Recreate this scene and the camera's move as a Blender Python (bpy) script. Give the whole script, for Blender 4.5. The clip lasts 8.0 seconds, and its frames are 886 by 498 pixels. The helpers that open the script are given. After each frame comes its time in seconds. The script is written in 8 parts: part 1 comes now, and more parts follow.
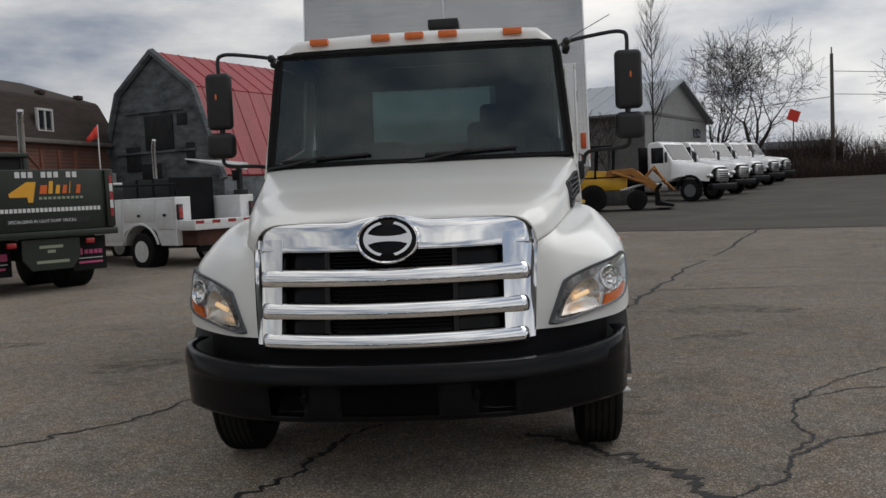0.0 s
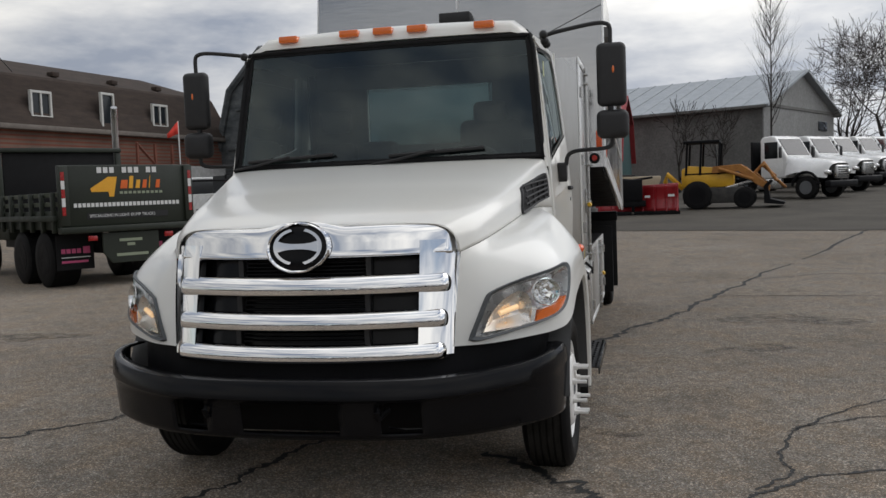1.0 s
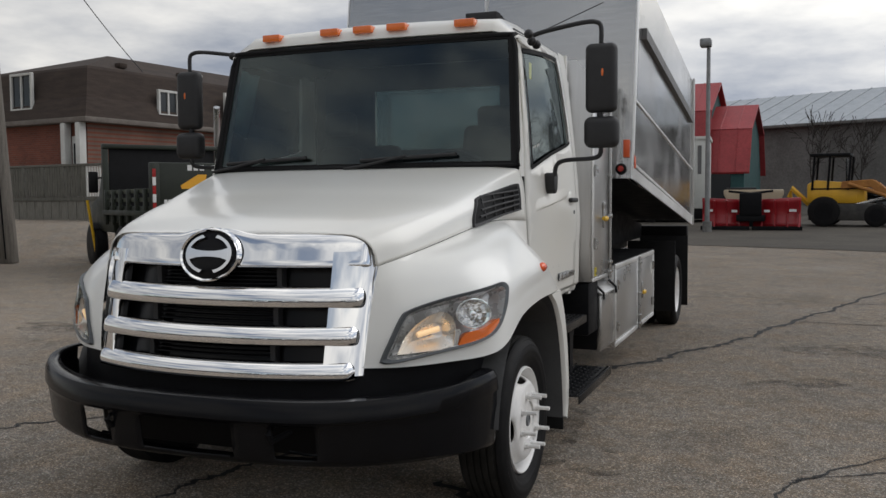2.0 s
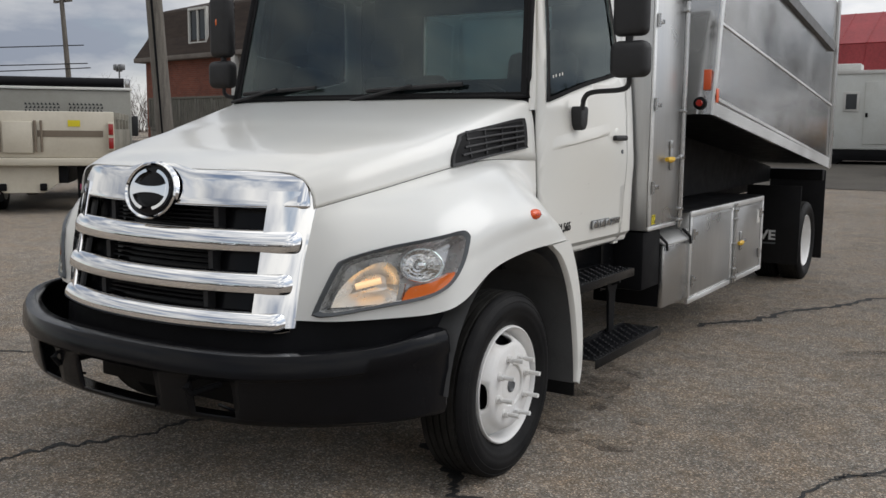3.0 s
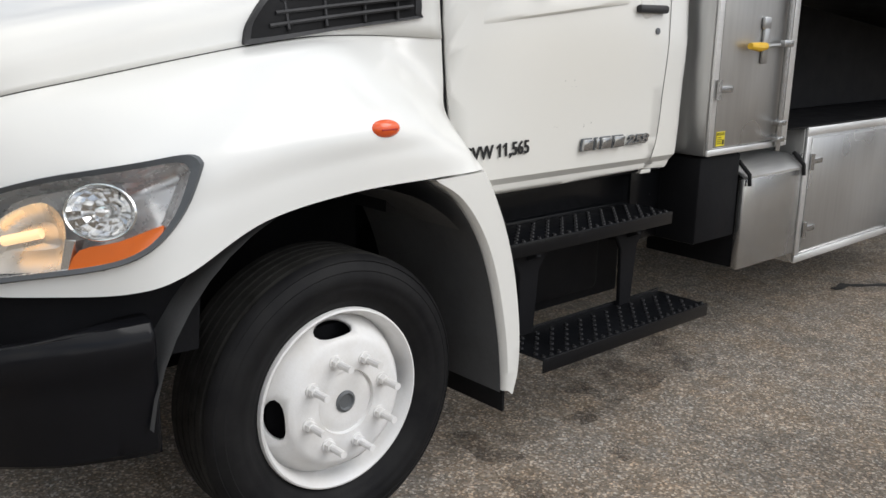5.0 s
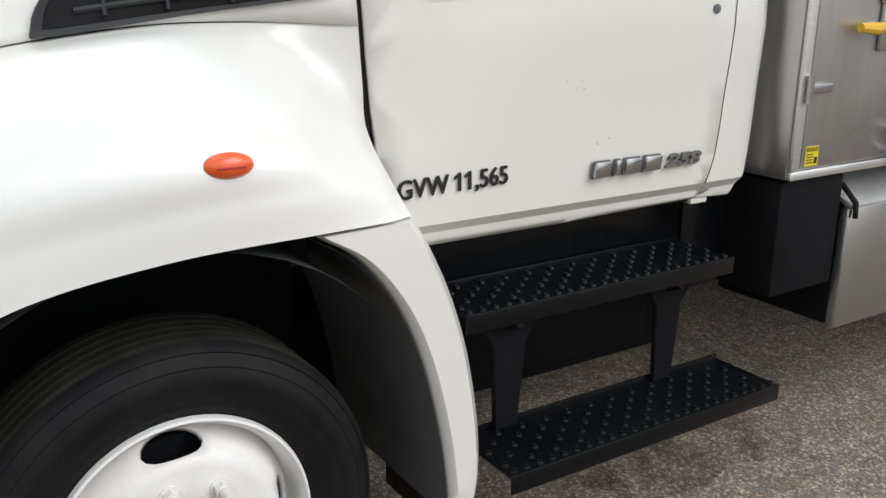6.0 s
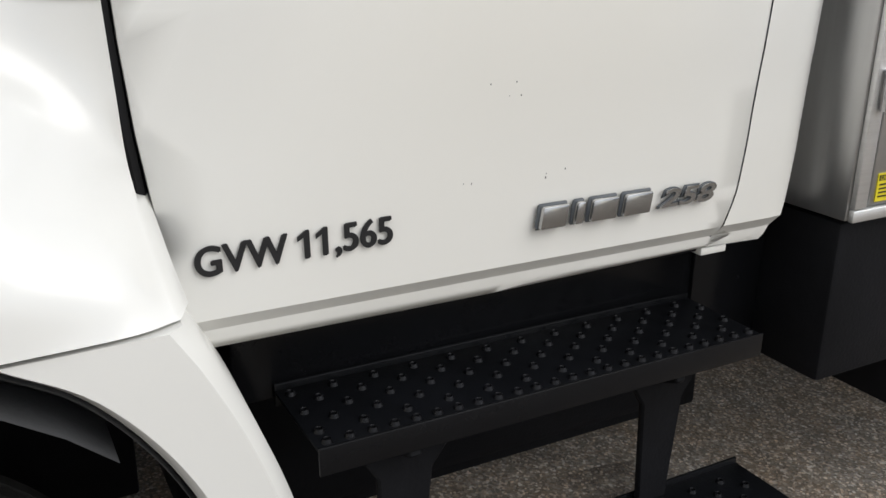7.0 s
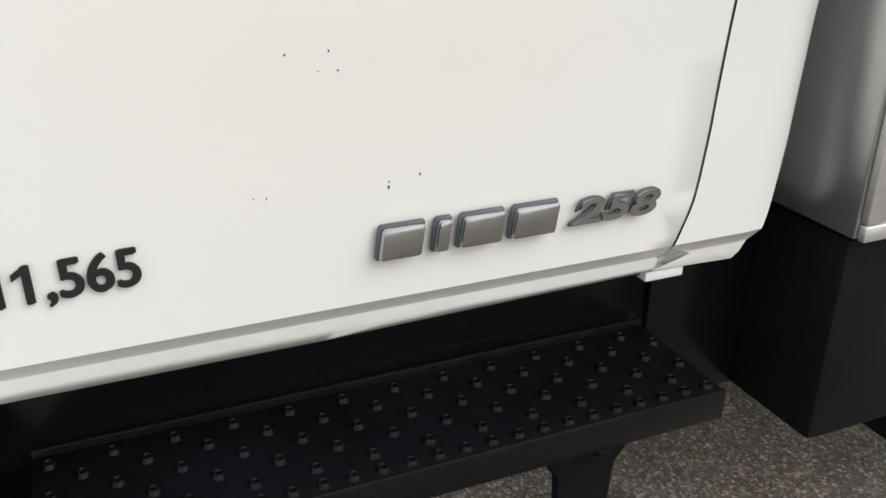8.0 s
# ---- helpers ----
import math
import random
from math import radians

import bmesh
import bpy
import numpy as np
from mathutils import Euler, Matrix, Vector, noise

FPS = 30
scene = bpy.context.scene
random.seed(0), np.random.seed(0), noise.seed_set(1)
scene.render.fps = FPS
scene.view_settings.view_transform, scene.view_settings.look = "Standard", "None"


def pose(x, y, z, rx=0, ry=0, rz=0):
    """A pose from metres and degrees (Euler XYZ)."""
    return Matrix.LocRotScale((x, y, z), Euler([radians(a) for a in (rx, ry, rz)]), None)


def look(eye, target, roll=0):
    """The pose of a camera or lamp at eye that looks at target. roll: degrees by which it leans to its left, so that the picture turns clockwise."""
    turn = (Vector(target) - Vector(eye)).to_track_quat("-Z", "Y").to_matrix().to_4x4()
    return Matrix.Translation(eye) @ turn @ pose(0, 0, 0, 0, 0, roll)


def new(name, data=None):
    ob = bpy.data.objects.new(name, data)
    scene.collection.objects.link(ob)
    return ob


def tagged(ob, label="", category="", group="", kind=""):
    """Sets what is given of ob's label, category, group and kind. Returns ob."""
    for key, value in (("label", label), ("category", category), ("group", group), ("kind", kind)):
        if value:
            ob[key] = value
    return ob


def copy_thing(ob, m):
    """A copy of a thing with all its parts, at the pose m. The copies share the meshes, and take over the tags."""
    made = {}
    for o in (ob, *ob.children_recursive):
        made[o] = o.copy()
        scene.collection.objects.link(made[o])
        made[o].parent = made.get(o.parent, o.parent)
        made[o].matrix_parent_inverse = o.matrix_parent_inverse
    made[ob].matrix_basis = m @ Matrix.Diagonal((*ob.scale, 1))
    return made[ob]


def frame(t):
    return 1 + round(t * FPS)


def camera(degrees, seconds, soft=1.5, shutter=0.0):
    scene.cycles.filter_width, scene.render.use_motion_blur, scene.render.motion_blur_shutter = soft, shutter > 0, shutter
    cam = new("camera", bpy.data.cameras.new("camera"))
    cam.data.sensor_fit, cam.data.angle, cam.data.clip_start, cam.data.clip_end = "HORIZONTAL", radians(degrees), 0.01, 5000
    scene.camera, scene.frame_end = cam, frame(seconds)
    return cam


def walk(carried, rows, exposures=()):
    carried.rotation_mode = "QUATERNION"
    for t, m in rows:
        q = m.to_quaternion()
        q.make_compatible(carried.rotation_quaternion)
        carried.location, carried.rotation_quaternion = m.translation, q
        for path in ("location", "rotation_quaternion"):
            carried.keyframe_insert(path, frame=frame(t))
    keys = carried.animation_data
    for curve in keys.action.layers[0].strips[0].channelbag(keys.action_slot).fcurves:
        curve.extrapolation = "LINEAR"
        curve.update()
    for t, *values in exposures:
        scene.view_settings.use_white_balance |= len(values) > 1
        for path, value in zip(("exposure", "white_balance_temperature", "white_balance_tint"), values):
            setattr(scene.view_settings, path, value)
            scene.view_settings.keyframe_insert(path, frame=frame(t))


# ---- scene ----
from functools import lru_cache

cam = camera(52.5, 8.0, soft=1.5)
PATH = [
    (0, (0.65, -3.991, 1.466), (0.467, -2.003, 1.339), -2.6),
    (0.5, (1.09, -3.764, 1.449), (0.811, -1.787, 1.327), -2.8),
    (1, (1.548, -3.57, 1.484), (1.099, -1.625, 1.354), -2.2),
    (2.3, (2.541, -2.747, 1.486), (1.733, -0.921, 1.366), -0.1),
    (2.5, (2.675, -2.573, 1.5), (1.804, -0.779, 1.346), -0.1),
    (3, (2.943, -2.165, 1.491), (1.868, -0.498, 1.234), 0.5),
    (3.5, (3.108, -1.683, 1.454), (1.893, -0.131, 1.118), 0.3),
    (4, (3.217, -1.159, 1.419), (1.89, 0.286, 1.029), 1.1),
    (4.5, (3.155, -0.661, 1.399), (1.731, 0.661, 0.926), 1.5),
    (4.7, (3.102, -0.448, 1.409), (1.681, 0.872, 0.921), 1.3),
    (5.8, (2.71, 0.605, 1.422), (1.135, 1.716, 0.889), 0.4),
    (6, (2.652, 0.777, 1.448), (1.044, 1.824, 0.881), 0.6),
    (6.5, (2.436, 1.153, 1.449), (0.767, 2.078, 0.85), 0.6),
    (7, (2.178, 1.478, 1.442), (0.517, 2.375, 0.781), 0.6),
    (7.5, (2.019, 1.764, 1.447), (0.378, 2.611, 0.678), 2.5),
    (8, (1.911, 1.97, 1.425), (0.239, 2.699, 0.603), 0.6),
]
EXPOSURES = [(0, -0.46), (0.5, -0.20), (1, -0.2), (2.5, -0.27), (3, 0.0), (3.5, 0.22), (4.5, 0.38), (6, 0.40), (6.5, 0.24), (7, 0.38), (7.5, 0.62), (8, 0.65)]
walk(cam, [(t, look(eye, target, roll)) for t, eye, target, roll in PATH], EXPOSURES)

# ---- light: a cloudy sky with a few blue gaps, and a wide weak sun ----
SUN_EL, SUN_AZ = 42.0, 56.0
world = bpy.data.worlds.new("cloudy_sky")
scene.world = world
world.use_nodes = True
wn, wl = world.node_tree.nodes, world.node_tree.links
wn.clear()
w_out = wn.new("ShaderNodeOutputWorld")
w_sky = wn.new("ShaderNodeTexSky")
w_sky.sky_type, w_sky.sun_disc = "NISHITA", False
w_sky.sun_elevation, w_sky.sun_rotation = radians(SUN_EL), radians(SUN_AZ)
w_bg = wn.new("ShaderNodeBackground")
w_bg.inputs["Strength"].default_value = 0.1
w_cloud = wn.new("ShaderNodeBackground")
w_cloud.inputs["Strength"].default_value = 0.95
w_tc = wn.new("ShaderNodeTexCoord")
w_map = wn.new("ShaderNodeMapping")
w_map.inputs["Scale"].default_value = (1.0, 1.0, 3.2)
w_n1 = wn.new("ShaderNodeTexNoise")
w_n1.inputs["Scale"].default_value, w_n1.inputs["Detail"].default_value = 2.6, 7.0
w_n1.inputs["Roughness"].default_value = 0.55
w_n2 = wn.new("ShaderNodeTexNoise")
w_n2.inputs["Scale"].default_value, w_n2.inputs["Detail"].default_value = 1.7, 5.0
w_r1 = wn.new("ShaderNodeValToRGB")
w_r1.color_ramp.elements[0].position, w_r1.color_ramp.elements[0].color = 0.37, (0.33, 0.37, 0.45, 1)
w_r1.color_ramp.elements[1].position, w_r1.color_ramp.elements[1].color = 0.62, (1.0, 0.985, 0.95, 1)
w_r2 = wn.new("ShaderNodeValToRGB")
w_r2.color_ramp.elements[0].position, w_r2.color_ramp.elements[0].color = 0.38, (0.25, 0.25, 0.25, 1)
w_r2.color_ramp.elements[1].position, w_r2.color_ramp.elements[1].color = 0.48, (1, 1, 1, 1)
w_mix = wn.new("ShaderNodeMixShader")
wl.new(w_tc.outputs["Generated"], w_map.inputs["Vector"])
wl.new(w_map.outputs["Vector"], w_n1.inputs["Vector"])
wl.new(w_map.outputs["Vector"], w_n2.inputs["Vector"])
wl.new(w_n1.outputs["Fac"], w_r1.inputs["Fac"])
w_dot = wn.new("ShaderNodeVectorMath")
w_dot.operation = "DOT_PRODUCT"
w_dot.inputs[1].default_value = (0.80, 0.60, 0.0)
w_rng = wn.new("ShaderNodeMapRange")
w_rng.inputs["From Min"].default_value, w_rng.inputs["From Max"].default_value = -1.0, 1.0
w_rng.inputs["To Min"].default_value, w_rng.inputs["To Max"].default_value = 0.70, 1.48
w_mul = wn.new("ShaderNodeMix")
w_mul.data_type, w_mul.blend_type = "RGBA", "MULTIPLY"
w_mul.inputs[0].default_value = 1.0
wl.new(w_tc.outputs["Generated"], w_dot.inputs[0])
wl.new(w_dot.outputs["Value"], w_rng.inputs["Value"])
w_sep = wn.new("ShaderNodeSeparateXYZ")
w_high = wn.new("ShaderNodeMapRange")
w_high.inputs["To Min"].default_value, w_high.inputs["To Max"].default_value = 0.95, 1.42
w_both = wn.new("ShaderNodeMath")
w_both.operation = "MULTIPLY"
wl.new(w_tc.outputs["Generated"], w_sep.inputs["Vector"])
wl.new(w_sep.outputs["Z"], w_high.inputs["Value"])
wl.new(w_rng.outputs["Result"], w_both.inputs[0])
wl.new(w_high.outputs["Result"], w_both.inputs[1])
wl.new(w_r1.outputs["Color"], w_mul.inputs[6])
wl.new(w_both.outputs["Value"], w_mul.inputs[7])
wl.new(w_mul.outputs[2], w_cloud.inputs["Color"])
wl.new(w_n2.outputs["Fac"], w_r2.inputs["Fac"])
wl.new(w_sky.outputs["Color"], w_bg.inputs["Color"])
wl.new(w_r2.outputs["Color"], w_mix.inputs["Fac"])
wl.new(w_bg.outputs["Background"], w_mix.inputs[1])
wl.new(w_cloud.outputs["Background"], w_mix.inputs[2])
wl.new(w_mix.outputs["Shader"], w_out.inputs["Surface"])

sun = new("sun", bpy.data.lights.new("sun", "SUN"))
sun.data.energy, sun.data.angle, sun.data.color = 1.1, radians(42), (1.0, 0.985, 0.97)
az, el = radians(SUN_AZ), radians(SUN_EL)
sun_dir = Vector((math.sin(az) * math.cos(el), math.cos(az) * math.cos(el), math.sin(el)))
sun.matrix_world = look(sun_dir * 30, (0, 0, 0))


# ---- materials ----
class Nodes:
    """A short way to wire a principled material."""

    def __init__(self, name):
        self.m = bpy.data.materials.new(name)
        self.m.use_nodes = True
        self.n, self.l = self.m.node_tree.nodes, self.m.node_tree.links
        self.b = self.n["Principled BSDF"]
        self.tc = None

    def put(self, key, value):
        if hasattr(value, "is_output"):
            self.l.new(value, self.b.inputs[key])
        else:
            self.b.inputs[key].default_value = value
        return self

    def coords(self, kind="Object"):
        if self.tc is None:
            self.tc = self.n.new("ShaderNodeTexCoord")
        return self.tc.outputs[kind]

    def noise(self, scale, detail=4.0, rough=0.6, stretch=None):
        t = self.n.new("ShaderNodeTexNoise")
        t.inputs["Scale"].default_value, t.inputs["Detail"].default_value, t.inputs["Roughness"].default_value = scale, detail, rough
        v = self.coords()
        if stretch:
            mp = self.n.new("ShaderNodeMapping")
            mp.inputs["Scale"].default_value = stretch
            self.l.new(v, mp.inputs["Vector"])
            v = mp.outputs["Vector"]
        self.l.new(v, t.inputs["Vector"])
        return t.outputs["Fac"]

    def voronoi(self, scale, feature="F1", out="Distance"):
        t = self.n.new("ShaderNodeTexVoronoi")
        t.feature = feature
        t.inputs["Scale"].default_value = scale
        self.l.new(self.coords(), t.inputs["Vector"])
        return t.outputs[out]

    def ramp(self, fac, *stops):
        r = self.n.new("ShaderNodeValToRGB")
        e = r.color_ramp.elements
        while len(e) < len(stops):
            e.new(0.5)
        for el_, (p, c) in zip(e, stops):
            el_.position = p
            el_.color = (*c, 1) if hasattr(c, "__len__") else (c, c, c, 1)
        self.l.new(fac, r.inputs["Fac"])
        return r.outputs["Color"]

    def mix(self, fac, a, b, blend="MIX"):
        x = self.n.new("ShaderNodeMix")
        x.data_type, x.blend_type = "RGBA", blend
        for key, v in ((0, fac), (6, a), (7, b)):
            if hasattr(v, "is_output"):
                self.l.new(v, x.inputs[key])
            else:
                x.inputs[key].default_value = (*v, 1) if hasattr(v, "__len__") else v
        return x.outputs[2]

    def bump(self, height, strength=0.3, dist=0.01):
        bp = self.n.new("ShaderNodeBump")
        bp.inputs["Strength"].default_value, bp.inputs["Distance"].default_value = strength, dist
        self.l.new(height, bp.inputs["Height"])
        self.l.new(bp.outputs["Normal"], self.b.inputs["Normal"])
        return self


def paint(name, color, rough=0.3, coat=0.4, metal=0.0, dirt=0.06, grain=9.0, bump=0.0, spec=None, fine_mix=0.25, uneven=1.0, detail=6):
    """Painted or moulded surface with faint soiling and uneven gloss."""
    k = Nodes(name)
    dark = tuple(c * (1 - 3 * dirt) * f for c, f in zip(color, (1.0, 0.97, 0.92)))
    soil = k.ramp(k.noise(grain * 0.22, detail, 0.65), (0.38, 0.0), (0.72, 1.0))
    fine = k.noise(grain * 6, 4, 0.7)
    k.put("Base Color", k.mix(fine_mix, k.mix(soil, color, dark), k.ramp(fine, (0.3, dark), (0.7, color))))
    k.put("Roughness", k.ramp(k.noise(grain, min(detail, 5)), (0.3, max(rough - 0.06 * uneven, 0.02)), (0.75, min(rough + 0.1 * uneven, 1.0))))
    k.put("Metallic", metal).put("Specular IOR Level", spec if spec is not None else (0.16 if max(color) < 0.015 else 0.5)).put("Coat Weight", coat).put("Coat Roughness", 0.11)
    if bump:
        k.bump(k.noise(grain * 12, 3), bump, 0.004)
    return k.m


def lettering_paint(name, color, rough=0.45, metal=0.0):
    k = Nodes(name)
    k.put("Base Color", k.ramp(k.noise(60, 3), (0.2, tuple(c * 0.85 for c in color)), (0.8, color)))
    k.put("Roughness", rough).put("Metallic", metal)
    return k.m


WHITE = paint("white_cab_paint", (0.752, 0.754, 0.730), 0.28, 0.5, dirt=0.003, grain=3.0, fine_mix=0.03, uneven=0.1, detail=1)
WHITE_WHEEL = paint("white_wheel_paint", (0.80, 0.80, 0.80), 0.45, 0.1, dirt=0.05, grain=14, bump=0.12)
BLACK_BUMPER = paint("black_bumper_paint", (0.0075, 0.0077, 0.0093), 0.17, 0.0, dirt=0.1, grain=12, bump=0.03, spec=0.17)
BLACK_FRAME = paint("black_chassis_paint", (0.012, 0.0122, 0.0138), 0.45, 0.0, dirt=0.15, grain=10, bump=0.2, spec=0.07)
STEP_BLACK = paint("worn_black_step_paint", (0.0065, 0.007, 0.0085), 0.36, 0.0, dirt=0.2, grain=20, bump=0.15, spec=0.06)
BLACK_GLOSS = paint("black_step_paint", (0.007, 0.0073, 0.0085), 0.20, 0.0, dirt=0.1, grain=16, bump=0.05, spec=0.22)
BLACK_PLASTIC = paint("black_plastic", (0.018, 0.018, 0.02), 0.55, 0.0, dirt=0.12, grain=18, bump=0.25)
GREY_PLASTIC = paint("grey_plastic", (0.13, 0.14, 0.15), 0.5, 0.0, dirt=0.1, grain=18, bump=0.2)
SEAT = paint("grey_seat_cloth", (0.05, 0.05, 0.055), 0.9, 0.0, dirt=0.1, grain=30, bump=0.4)
AMBER = paint("amber_lens", (0.80, 0.17, 0.025), 0.15, 0.6, dirt=0.03)
RED_LENS = paint("red_lens", (0.45, 0.03, 0.02), 0.2, 0.5, dirt=0.05)
SEAL = paint("black_rubber_seal", (0.012, 0.012, 0.013), 0.6, 0.0, dirt=0.1, grain=25)


def make_chrome():
    k = Nodes("chrome")
    k.put("Base Color", k.ramp(k.noise(3, 5), (0.3, (0.84, 0.85, 0.87)), (0.7, (0.92, 0.92, 0.925))))
    k.put("Metallic", 1.0).put("Roughness", k.ramp(k.noise(8, 5), (0.3, 0.015), (0.8, 0.05)))
    k.bump(k.noise(4, 2), 0.03, 0.02)
    return k.m


def make_aluminium(name, base=0.55, rough=0.34, stretch=(1.2, 1.2, 30.0)):
    k = Nodes(name)
    streak = k.noise(5, 5, 0.6, stretch)
    cloud = k.noise(1.6, 2, 0.5)
    k.put("Base Color", k.mix(0.5, k.ramp(streak, (0.3, base * 0.82), (0.7, base)), k.ramp(cloud, (0.3, (base * 0.8, base * 0.8, base * 0.78)), (0.7, (base, base, base * 0.99)))))
    k.put("Metallic", 0.92).put("Roughness", k.ramp(cloud, (0.3, rough - 0.08), (0.7, rough + 0.1)))
    k.bump(streak, 0.08, 0.004)
    return k.m


def make_tyre():
    k = Nodes("tyre_rubber")
    k.put("Base Color", k.ramp(k.noise(9, 6, 0.7), (0.3, (0.008, 0.008, 0.009)), (0.75, (0.018, 0.0177, 0.0177))))
    k.put("Roughness", 0.55).put("Specular IOR Level", 0.10)
    k.bump(k.noise(120, 3), 0.2, 0.002)
    return k.m


def make_glass(name, tint, gloss_ior=1.5):
    """A thin pane: what lies behind, tinted, under a clear reflection."""
    m = bpy.data.materials.new(name)
    m.use_nodes = True
    n, l = m.node_tree.nodes, m.node_tree.links
    n.clear()
    out, mix = n.new("ShaderNodeOutputMaterial"), n.new("ShaderNodeMixShader")
    clear, gloss, fres = n.new("ShaderNodeBsdfTransparent"), n.new("ShaderNodeBsdfGlossy"), n.new("ShaderNodeFresnel")
    clear.inputs["Color"].default_value = (*tint, 1)
    gloss.inputs["Color"].default_value = (0.84, 0.96, 0.97, 1)
    gloss.inputs["Roughness"].default_value = 0.015
    fres.inputs["IOR"].default_value = gloss_ior
    l.new(fres.outputs["Fac"], mix.inputs["Fac"])
    l.new(clear.outputs["BSDF"], mix.inputs[1])
    l.new(gloss.outputs["BSDF"], mix.inputs[2])
    l.new(mix.outputs["Shader"], out.inputs["Surface"])
    return m


def make_asphalt():
    k = Nodes("worn_asphalt")
    stones = k.voronoi(130, "F1", "Color")
    sep = k.n.new("ShaderNodeSeparateColor")
    k.l.new(stones, sep.inputs["Color"])
    chips = k.ramp(sep.outputs["Red"], (0.0, (0.085, 0.078, 0.070)), (0.45, (0.165, 0.153, 0.138)), (0.80, (0.29, 0.272, 0.248)), (1.0, (0.62, 0.585, 0.54)))
    tone = k.ramp(sep.outputs["Green"], (0.0, (1.12, 0.98, 0.86)), (0.5, (1, 1, 1)), (1.0, (0.92, 0.98, 1.05)))
    chips = k.mix(1.0, chips, tone, "MULTIPLY")
    fine = k.ramp(k.noise(230, 3, 0.7), (0.32, (0.06, 0.056, 0.051)), (0.7, (0.36, 0.336, 0.306)))
    base = k.mix(0.32, chips, fine)
    patches = k.ramp(k.noise(0.35, 6, 0.62), (0.35, (1.00, 0.96, 0.905)), (0.65, (1.26, 1.225, 1.175)))
    stains = k.ramp(k.noise(1.3, 7, 0.7), (0.30, (0.60, 0.575, 0.55)), (0.47, (1, 1, 1)))
    worn = k.ramp(k.noise(9, 5, 0.7), (0.30, (0.74, 0.72, 0.70)), (0.66, (1.12, 1.12, 1.12)))
    rust = k.ramp(k.noise(2.6, 6, 0.7), (0.42, (1, 1, 1)), (0.68, (1.10, 0.985, 0.86)))
    base = k.mix(1.0, base, patches, "MULTIPLY")
    base = k.mix(0.7, base, stains, "MULTIPLY")
    base = k.mix(1.0, base, worn, "MULTIPLY")
    base = k.mix(1.0, base, rust, "MULTIPLY")
    k.put("Diffuse Roughness", 1.0).put("Base Color", base).put("Roughness", k.ramp(k.noise(0.8, 5), (0.35, 0.72), (0.7, 0.92))).put("Specular IOR Level", 0.12)
    mix = k.n.new("ShaderNodeMath")
    mix.operation = "ADD"
    k.l.new(k.voronoi(130), mix.inputs[0])
    k.l.new(k.noise(240, 3), mix.inputs[1])
    k.bump(mix.outputs["Value"], 0.4, 0.005)
    return k.m


CHROME = make_chrome()
ALU = make_aluminium("brushed_aluminium", 0.63, 0.30, (9.0, 9.0, 0.7))
ALU_BODY = make_aluminium("dump_body_aluminium", 0.54, 0.15, (1.0, 1.0, 12.0))
STEEL = make_aluminium("zinc_steel", 0.5, 0.22, (8, 8, 8))
TYRE = make_tyre()
TREAD = paint("dusty_tread_rubber", (0.034, 0.033, 0.031), 0.85, 0.0, dirt=0.25, grain=30, bump=0.3, spec=0.1)
GLASS = make_glass("tinted_cab_glass", (0.44, 0.53, 0.53), 1.75)
SIDE_GLASS = make_glass("door_glass", (0.30, 0.37, 0.36), 1.42)
CLEAR = make_glass("clear_lens", (0.96, 0.96, 0.96), 1.14)
ASPHALT = make_asphalt()


# ---- mesh helpers ----
def part(name, bm, material, parent, label="", smooth=True, angle=35, kind=""):
    me = bpy.data.meshes.new(name)
    bm.normal_update()
    bm.to_mesh(me)
    bm.free()
    me.materials.append(material)
    if smooth:
        me.shade_smooth()
        me.set_sharp_from_angle(angle=radians(angle))
    ob = new(name, me)
    ob.parent = parent
    if label or kind:
        tagged(ob, label=label, kind=kind)
    return ob


def thing(name, label, category, m=None, group="", kind=""):
    ob = new(name)
    ob.empty_display_size = 0.2
    ob.matrix_basis = m or Matrix()
    return tagged(ob, label, category, group, kind)


def box(bm, x0, x1, y0, y1, z0, z1, bevel=0.0, seg=2, m=None):
    mat = Matrix.LocRotScale(((x0 + x1) / 2, (y0 + y1) / 2, (z0 + z1) / 2), None, (abs(x1 - x0), abs(y1 - y0), abs(z1 - z0)))
    made = bmesh.ops.create_cube(bm, size=1.0, matrix=(m or Matrix()) @ mat)["verts"]
    if bevel:
        edges = list({e for v in made for e in v.link_edges})
        bmesh.ops.bevel(bm, geom=edges, offset=bevel, segments=seg, profile=0.5, affect="EDGES", clamp_overlap=True)
    return bm


def Box(*a, **k):
    return box(bmesh.new(), *a, **k)


def rod(bm, p0, p1, r, seg=12, r2=None):
    p0, p1 = Vector(p0), Vector(p1)
    d = p1 - p0
    m = Matrix.Translation((p0 + p1) / 2) @ d.to_track_quat("Z", "Y").to_matrix().to_4x4()
    bmesh.ops.create_cone(bm, cap_ends=True, segments=seg, radius1=r, radius2=r if r2 is None else r2, depth=d.length, matrix=m)
    return bm


